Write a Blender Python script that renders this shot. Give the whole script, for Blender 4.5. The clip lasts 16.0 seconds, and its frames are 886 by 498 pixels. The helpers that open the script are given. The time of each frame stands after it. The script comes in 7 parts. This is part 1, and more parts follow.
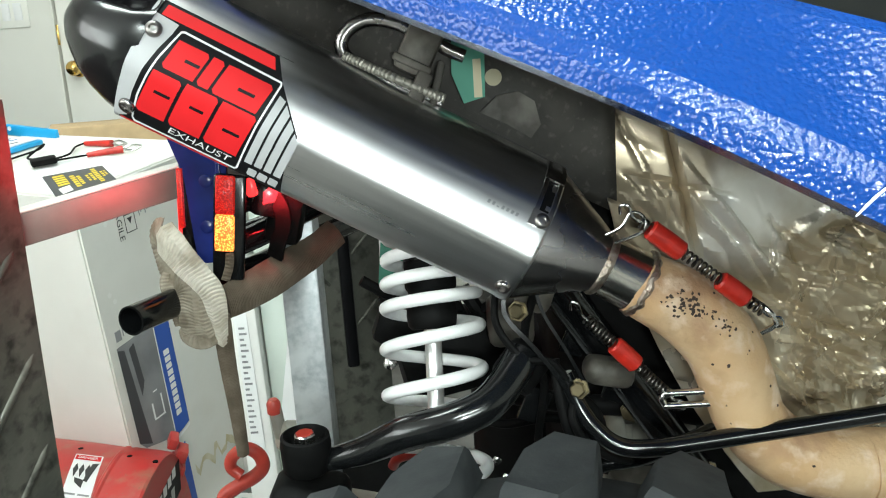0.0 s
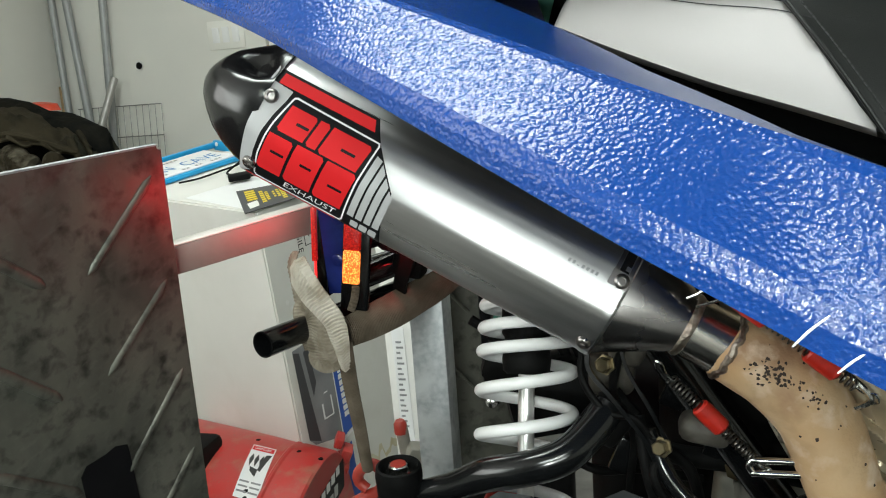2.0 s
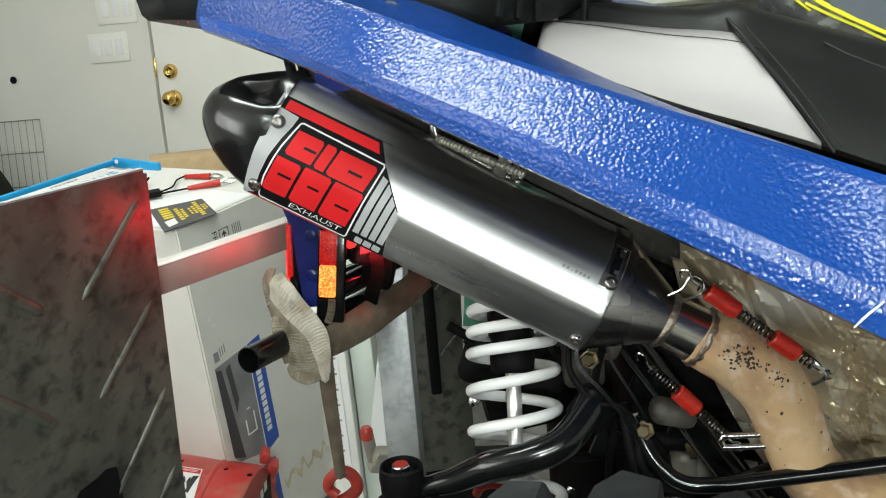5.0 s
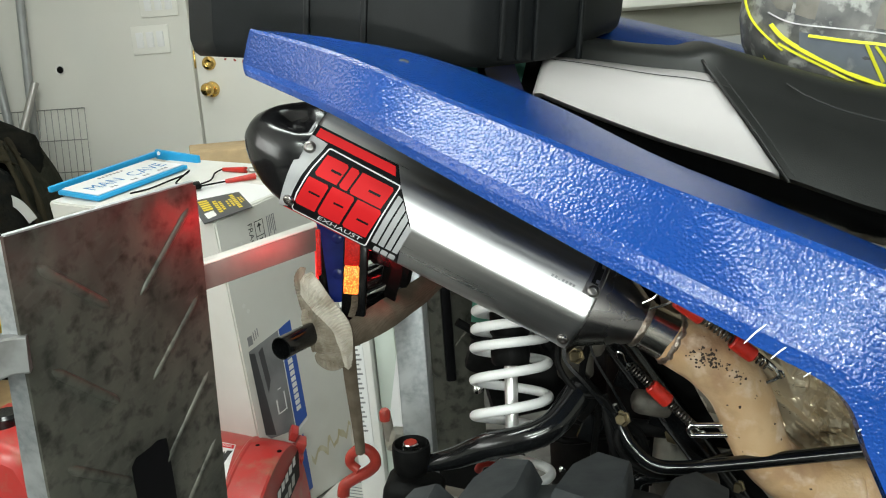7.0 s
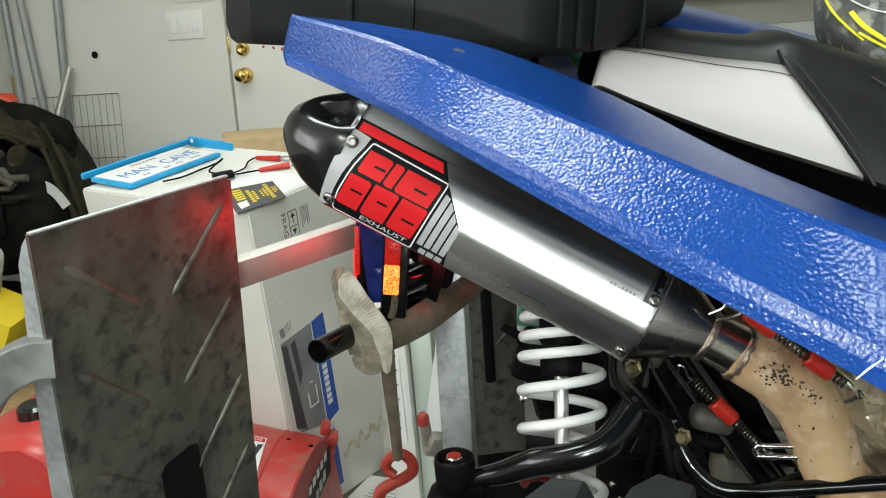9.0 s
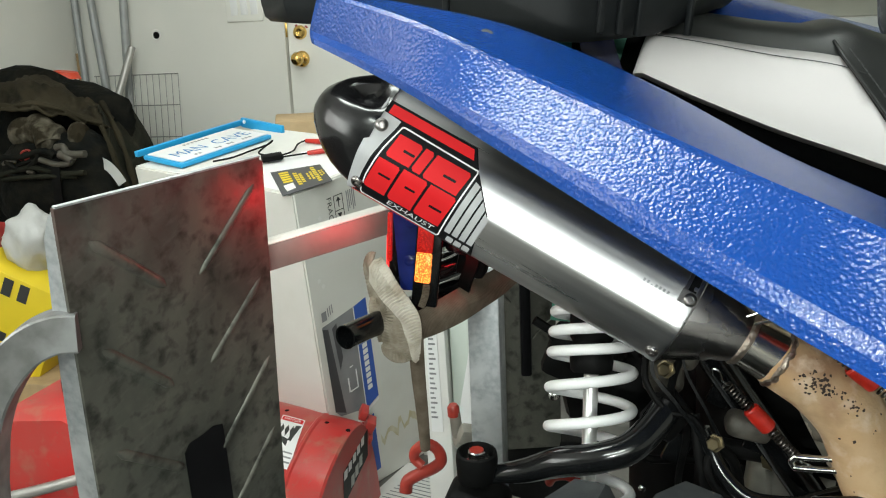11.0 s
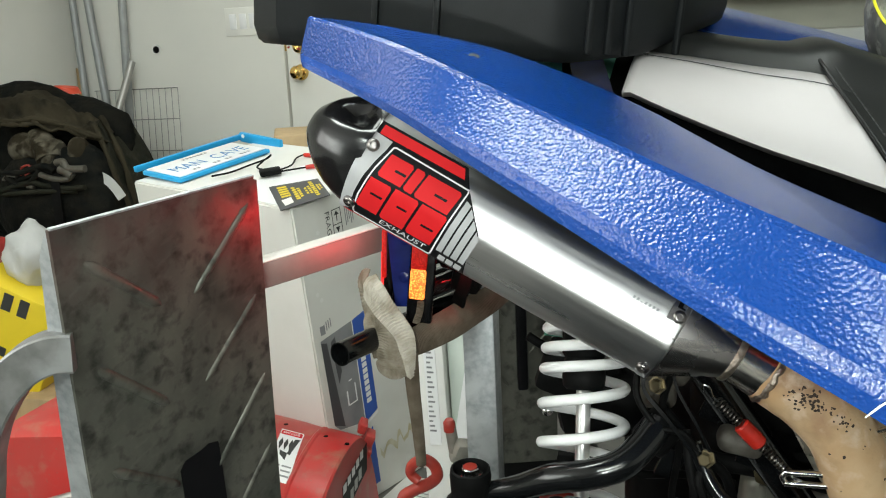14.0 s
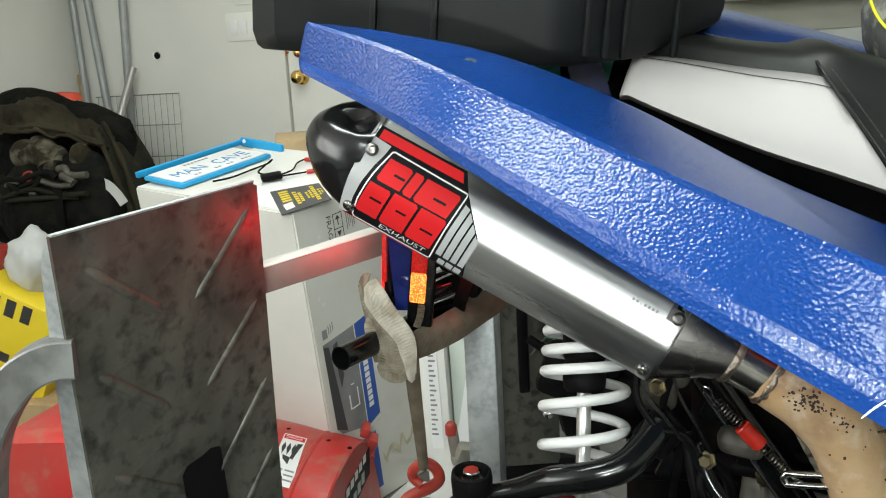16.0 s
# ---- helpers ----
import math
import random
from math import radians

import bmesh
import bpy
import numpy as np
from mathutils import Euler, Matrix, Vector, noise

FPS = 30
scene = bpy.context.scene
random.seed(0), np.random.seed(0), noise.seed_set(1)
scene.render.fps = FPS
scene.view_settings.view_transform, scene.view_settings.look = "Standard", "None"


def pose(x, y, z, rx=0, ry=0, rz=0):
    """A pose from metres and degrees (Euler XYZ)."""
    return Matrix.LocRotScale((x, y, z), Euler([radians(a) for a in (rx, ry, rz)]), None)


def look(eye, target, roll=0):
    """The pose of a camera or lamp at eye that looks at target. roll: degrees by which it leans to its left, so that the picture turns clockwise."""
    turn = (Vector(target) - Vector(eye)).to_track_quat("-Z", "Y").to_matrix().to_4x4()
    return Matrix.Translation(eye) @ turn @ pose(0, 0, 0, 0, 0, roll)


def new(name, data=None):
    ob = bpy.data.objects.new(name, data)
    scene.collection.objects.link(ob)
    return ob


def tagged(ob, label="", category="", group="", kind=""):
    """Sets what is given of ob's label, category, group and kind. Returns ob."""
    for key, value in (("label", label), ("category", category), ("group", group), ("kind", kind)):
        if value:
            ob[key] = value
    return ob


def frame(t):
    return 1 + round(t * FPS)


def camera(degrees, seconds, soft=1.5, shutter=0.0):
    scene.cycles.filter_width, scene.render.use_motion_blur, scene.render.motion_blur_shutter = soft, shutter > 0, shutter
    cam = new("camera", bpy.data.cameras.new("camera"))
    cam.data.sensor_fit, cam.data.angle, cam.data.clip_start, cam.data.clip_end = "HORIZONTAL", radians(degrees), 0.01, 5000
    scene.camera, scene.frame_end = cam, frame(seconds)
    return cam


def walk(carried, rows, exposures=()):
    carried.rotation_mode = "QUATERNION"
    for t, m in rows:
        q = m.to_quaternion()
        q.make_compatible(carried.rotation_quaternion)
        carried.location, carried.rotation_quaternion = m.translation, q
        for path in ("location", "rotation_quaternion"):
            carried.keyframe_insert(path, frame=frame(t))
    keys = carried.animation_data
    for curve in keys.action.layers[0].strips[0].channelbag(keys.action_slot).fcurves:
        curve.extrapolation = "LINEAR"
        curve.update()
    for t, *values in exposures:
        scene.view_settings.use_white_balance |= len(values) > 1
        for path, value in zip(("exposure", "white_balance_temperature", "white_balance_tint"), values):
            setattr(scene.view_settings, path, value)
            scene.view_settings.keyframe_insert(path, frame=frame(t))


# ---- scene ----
cam = camera(55.3, 16.0, soft=1.1)
METRES, EYE, TILT, LEAN, TURN = 0.65, 0.82, -12.0, 3.7, 0.0
ROWS = [
    (0.0, 0.0, 0.0, 0.0, 0.0, 0.0, -0.0),
    (0.5, 0.1063, 0.0337, 0.0192, 5.42, 0.74, 0.71),
    (1.0, 0.1298, 0.0688, 0.029, 11.93, 0.51, -0.48),
    (1.5, 0.121, 0.0436, 0.0333, 12.8, 0.17, -2.0),
    (2.0, 0.1272, -0.035, 0.0566, 13.35, 0.01, -2.38),
    (2.5, 0.146, -0.0863, 0.048, 13.68, 0.97, -3.07),
    (3.0, 0.1645, -0.1091, 0.0458, 14.27, 1.04, -3.77),
    (3.5, 0.167, -0.1219, 0.0358, 15.35, 0.79, -3.97),
    (4.0, 0.1579, -0.121, 0.0378, 15.55, 0.48, -4.08),
    (4.5, 0.0726, -0.1274, 0.0495, 14.95, 0.29, -4.13),
    (5.0, -0.0085, -0.1354, 0.0571, 4.95, 0.76, -0.15),
    (7.5, 0.0554, -0.3151, 0.0935, 7.83, -0.86, -1.4),
    (8.0, 0.0636, -0.3085, 0.0895, 8.39, -1.35, -1.44),
    (8.5, 0.0019, -0.2577, 0.1044, 8.43, -1.12, -1.57),
    (11.0, 0.0314, -0.1857, 0.1114, 12.75, -2.19, -3.98),
    (11.5, 0.0441, -0.1931, 0.1182, 12.65, -1.34, -4.17),
    (12.0, 0.0441, -0.1993, 0.1212, 12.81, -1.57, -4.07),
    (12.5, 0.0415, -0.1994, 0.1217, 12.86, -1.54, -3.93),
    (13.0, 0.0436, -0.1952, 0.1238, 12.77, -1.55, -3.82),
    (13.5, 0.0431, -0.1936, 0.1232, 12.82, -1.51, -3.74),
    (14.0, 0.0451, -0.1926, 0.1236, 12.83, -1.51, -3.63),
    (14.5, 0.0477, -0.193, 0.1241, 12.83, -1.51, -3.55),
    (15.0, 0.0493, -0.1949, 0.1244, 12.89, -1.47, -3.5),
    (15.5, 0.0496, -0.1956, 0.1251, 12.95, -1.38, -3.32),
    (16.0, 0.0495, -0.1949, 0.1245, 12.98, -1.3, -3.22),
]
walk(cam, [(t, pose(0, 0, EYE, TILT, LEAN, TURN) @ pose(METRES * x, METRES * y, METRES * z, 90 + pitch, roll, yaw)) for t, x, y, z, yaw, pitch, roll in ROWS], exposures=[(0.0, 0.44, 6200, 6), (0.5, 0.28, 6200, 5), (1.0, 0.02, 6200, 5), (1.5, -0.08, 6350, 8), (4.0, -0.10, 6450, 9), (5.0, 0.0, 6450, 9), (7.5, 0.0, 6450, 9), (8.5, 0.0, 6450, 9), (11.0, 0.05, 6450, 9), (16.0, 0.06, 6450, 9)])

# ---- world and lamps ----
FLOOR, CEIL = -0.17, 2.28
world = bpy.data.worlds.new("world")
scene.world = world
world.use_nodes = True
world.node_tree.nodes["Background"].inputs[0].default_value = (0.5, 0.55, 0.6, 1)
world.node_tree.nodes["Background"].inputs[1].default_value = 0.004


def area_lamp(name, at, target, size, size_y, watts, colour):
    data = bpy.data.lights.new(name, "AREA")
    data.shape, data.size, data.size_y, data.energy, data.color = "RECTANGLE", size, size_y, watts, colour
    ob = new(name, data)
    ob.matrix_world = look(at, target)
    return ob


COOL = (0.905, 1.0, 0.93)
area_lamp("unseen_tube_glow", (-0.01, -1.75, CEIL - 0.09), (0.1, -1.0, 0.6), 1.08, 0.35, 68, COOL)
# made larger than a tube light, to widen the muffler's highlight
area_lamp("unseen_tube_glow", (0.85, -4.1, CEIL - 0.11), (0.3, 0.5, 0.7), 1.9, 1.1, 84, COOL)
area_lamp("unseen_tube_glow", (-0.50, 0.55, CEIL - 0.09), (-0.50, 0.56, 0), 0.95, 0.35, 20, COOL)

# extra unseen lamp, added to brighten the north wall
area_lamp("unseen_tube_glow", (-1.0, 2.05, CEIL - 0.09), (-1.0, 2.06, 0), 1.25, 0.35, 7, COOL)

# the small lamp beside the lens, which the reflectors send back
area_lamp("camera_torch_glow", (0.04, -0.25, 0.81), (0.02, 0.60, 0.68), 0.05, 0.03, 2.1, (0.95, 1.0, 0.95))
# added panel lamp, puts highlights on the fender's edge and the end cap
area_lamp("added_panel_glow", (-2.40, -0.85, 1.68), (-0.2, -0.1, 0.9), 2.2, 1.0, 21, COOL)

area_lamp("tail_lamp_glow", (-0.245, 0.716, 0.740), (-0.42, 0.708, 0.800), 0.03, 0.04, 0.125, (1.0, 0.012, 0.025))
# second lamp, added for the red on strap and frame behind the bracket
area_lamp("tail_lamp_glow", (-0.165, 0.80, 0.715), (-0.13, 0.93, 0.63), 0.03, 0.03, 0.13, (1.0, 0.03, 0.04))

# ---- materials ----


def material(name, base, rough=0.5, metal=0.0, vary=0.0, scale=30.0, second=None, bump=0.0, bump_scale=200.0, bump_dist=0.001,
             coat=0.0, glow=None, glow_strength=0.0, stretch=None, rough_vary=0.0, patches=None, patch_scale=8.0, patch_edge=(0.5, 0.6), voronoi=0.0, glow_cells=0.0, distort=0.0, spec=0.5, specks=None, bump_detail=3.0, domes=False):
    """Base colour varied by fine noise towards `second`, large patches of another colour, bump and roughness noise."""
    m = bpy.data.materials.new(name)
    m.use_nodes = True
    nt = m.node_tree
    bs = nt.nodes["Principled BSDF"]
    ln = nt.links.new
    bs.inputs["Roughness"].default_value = rough
    bs.inputs["Metallic"].default_value = metal
    bs.inputs["Coat Weight"].default_value = coat
    bs.inputs["Specular IOR Level"].default_value = spec
    co = nt.nodes.new("ShaderNodeTexCoord").outputs["Object"]
    if stretch:
        mp = nt.nodes.new("ShaderNodeMapping")
        mp.vector_type = "TEXTURE"
        mp.inputs["Rotation"].default_value = [radians(a) for a in stretch[0]]
        mp.inputs["Scale"].default_value = stretch[1]
        ln(co, mp.inputs[0])
        co = mp.outputs[0]

    def noise_node(sc, detail=6.0):
        n = nt.nodes.new("ShaderNodeTexNoise")
        n.inputs["Scale"].default_value, n.inputs["Detail"].default_value = sc, detail
        n.inputs["Distortion"].default_value = distort
        ln(co, n.inputs["Vector"])
        return n.outputs["Fac"]

    def ramp(fac, a, b):
        r = nt.nodes.new("ShaderNodeMapRange")
        r.inputs[1].default_value, r.inputs[2].default_value = a, b
        ln(fac, r.inputs[0])
        return r.outputs[0]

    def blend(fac, a, b):
        x = nt.nodes.new("ShaderNodeMix")
        x.data_type = "RGBA"
        ln(fac, x.inputs[0])
        for sock, v in ((x.inputs[6], a), (x.inputs[7], b)):
            if isinstance(v, tuple):
                sock.default_value = (*v, 1)
            else:
                ln(v, sock)
        return x.outputs[2]

    col = base
    if vary or second:
        other = second or tuple(min(1, c * (1 - vary)) for c in base)
        col = blend(ramp(noise_node(scale), 0.35, 0.68), base, other)
    if patches:
        col = blend(ramp(noise_node(patch_scale, 8.0), *patch_edge), col, patches)
    if specks:
        col = blend(ramp(noise_node(specks[1], 10.0), specks[2], specks[3]), col, specks[0])
    if isinstance(col, tuple):
        bs.inputs["Base Color"].default_value = (*col, 1)
    else:
        ln(col, bs.inputs["Base Color"])
    if rough_vary:
        r = nt.nodes.new("ShaderNodeMapRange")
        r.inputs[3].default_value, r.inputs[4].default_value = max(0.03, rough - rough_vary), min(1, rough + rough_vary)
        ln(noise_node(scale * 1.7), r.inputs[0])
        ln(r.outputs[0], bs.inputs["Roughness"])
    if bump:
        b = nt.nodes.new("ShaderNodeBump")
        b.inputs["Strength"].default_value, b.inputs["Distance"].default_value = bump, bump_dist
        if voronoi:
            v = nt.nodes.new("ShaderNodeTexVoronoi")
            v.feature = "SMOOTH_F1"
            v.inputs["Scale"].default_value = voronoi
            v.inputs["Smoothness"].default_value = 0.6
            ad = nt.nodes.new("ShaderNodeMixRGB")
            ad.inputs[0].default_value = 0.5
            ln(co, v.inputs["Vector"])
            ln(v.outputs["Distance"], ad.inputs[1])
            ln(noise_node(bump_scale, 2.0), ad.inputs[2])
            ln(ad.outputs[0], b.inputs["Height"])
            b.invert = domes
        else:
            ln(noise_node(bump_scale, bump_detail), b.inputs["Height"])
        ln(b.outputs[0], bs.inputs["Normal"])
    if glow:
        bs.inputs["Emission Color"].default_value = (*glow, 1)
        bs.inputs["Emission Strength"].default_value = glow_strength
    if glow_cells:
        v = nt.nodes.new("ShaderNodeTexVoronoi")
        v.inputs["Scale"].default_value = glow_cells
        ln(co, v.inputs["Vector"])
        r = nt.nodes.new("ShaderNodeMapRange")
        r.inputs[1].default_value, r.inputs[2].default_value = 0.1, 0.62
        r.inputs[3].default_value, r.inputs[4].default_value = glow_strength * 1.7, glow_strength * 0.25
        ln(v.outputs["Distance"], r.inputs[0])
        ln(r.outputs[0], bs.inputs["Emission Strength"])
    return m


def ramp_steel():
    """Dark mill steel, worn: brown and black clouds, pale rubbed streaks, fine scratches in two directions, tail lamp
    red put into the colour near the top.
    """
    m = bpy.data.materials.new("worn_dark_steel")
    m.use_nodes = True
    nt = m.node_tree
    bs, ln = nt.nodes["Principled BSDF"], nt.links.new
    co = nt.nodes.new("ShaderNodeTexCoord").outputs["Object"]

    def tex(scale, detail, rot=(0, 0, 0), squash=(1, 1, 1), distort=0.0, lo=0.4, hi=0.6):
        mp_ = nt.nodes.new("ShaderNodeMapping")
        mp_.vector_type = "TEXTURE"
        mp_.inputs["Rotation"].default_value = [radians(a) for a in rot]
        mp_.inputs["Scale"].default_value = squash
        ln(co, mp_.inputs[0])
        n = nt.nodes.new("ShaderNodeTexNoise")
        n.inputs["Scale"].default_value, n.inputs["Detail"].default_value, n.inputs["Distortion"].default_value = scale, detail, distort
        ln(mp_.outputs[0], n.inputs["Vector"])
        r = nt.nodes.new("ShaderNodeMapRange")
        r.inputs[1].default_value, r.inputs[2].default_value = lo, hi
        ln(n.outputs["Fac"], r.inputs[0])
        return r.outputs[0]

    def lay(under, fac, colour):
        x = nt.nodes.new("ShaderNodeMix")
        x.data_type = "RGBA"
        ln(fac, x.inputs[0])
        if isinstance(under, tuple):
            x.inputs[6].default_value = (*under, 1)
        else:
            ln(under, x.inputs[6])
        x.inputs[7].default_value = (*colour, 1)
        return x.outputs[2]

    def times(a, b):
        x = nt.nodes.new("ShaderNodeMath")
        x.operation = "MULTIPLY"
        ln(a, x.inputs[0])
        if isinstance(b, float):
            x.inputs[1].default_value = b
        else:
            ln(b, x.inputs[1])
        return x.outputs[0]

    col = lay((0.132, 0.132, 0.110), tex(6, 9, lo=0.36, hi=0.64, distort=0.3), (0.060, 0.064, 0.055))
    col = lay(col, times(tex(17, 9, (0, 0, 0), (1, 1, 2.4), 0.4, 0.47, 0.72), 0.6), (0.205, 0.197, 0.165))
    col = lay(col, times(tex(60, 11, lo=0.50, hi=0.72, distort=0.2), 0.8), (0.020, 0.020, 0.017))
    col = lay(col, times(tex(150, 3, (28, 0, 0), (1, 60, 1), 0.0, 0.56, 0.76), 0.18), (0.26, 0.245, 0.215))
    col = lay(col, times(tex(130, 3, (-62, 0, 0), (1, 60, 1), 0.0, 0.58, 0.78), 0.10), (0.24, 0.225, 0.195))
    # red light of the tail lamp, mixed into the colour towards the top
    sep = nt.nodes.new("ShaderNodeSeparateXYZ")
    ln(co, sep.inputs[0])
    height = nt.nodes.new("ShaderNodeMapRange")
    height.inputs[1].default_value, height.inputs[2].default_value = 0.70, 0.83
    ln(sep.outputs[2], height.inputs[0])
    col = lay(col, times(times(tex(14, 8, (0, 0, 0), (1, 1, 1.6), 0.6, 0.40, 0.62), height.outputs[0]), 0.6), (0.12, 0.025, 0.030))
    ln(col, bs.inputs["Base Color"])
    bs.inputs["Metallic"].default_value = 0.35
    bs.inputs["Specular IOR Level"].default_value = 0.35
    rr = nt.nodes.new("ShaderNodeMapRange")
    rr.inputs[3].default_value, rr.inputs[4].default_value = 0.34, 0.66
    ln(tex(22, 8, lo=0.35, hi=0.65), rr.inputs[0])
    ln(rr.outputs[0], bs.inputs["Roughness"])
    b = nt.nodes.new("ShaderNodeBump")
    b.inputs["Strength"].default_value, b.inputs["Distance"].default_value = 0.4, 0.001
    ln(tex(75, 6, lo=0.2, hi=0.8), b.inputs["Height"])
    ln(b.outputs[0], bs.inputs["Normal"])
    return m


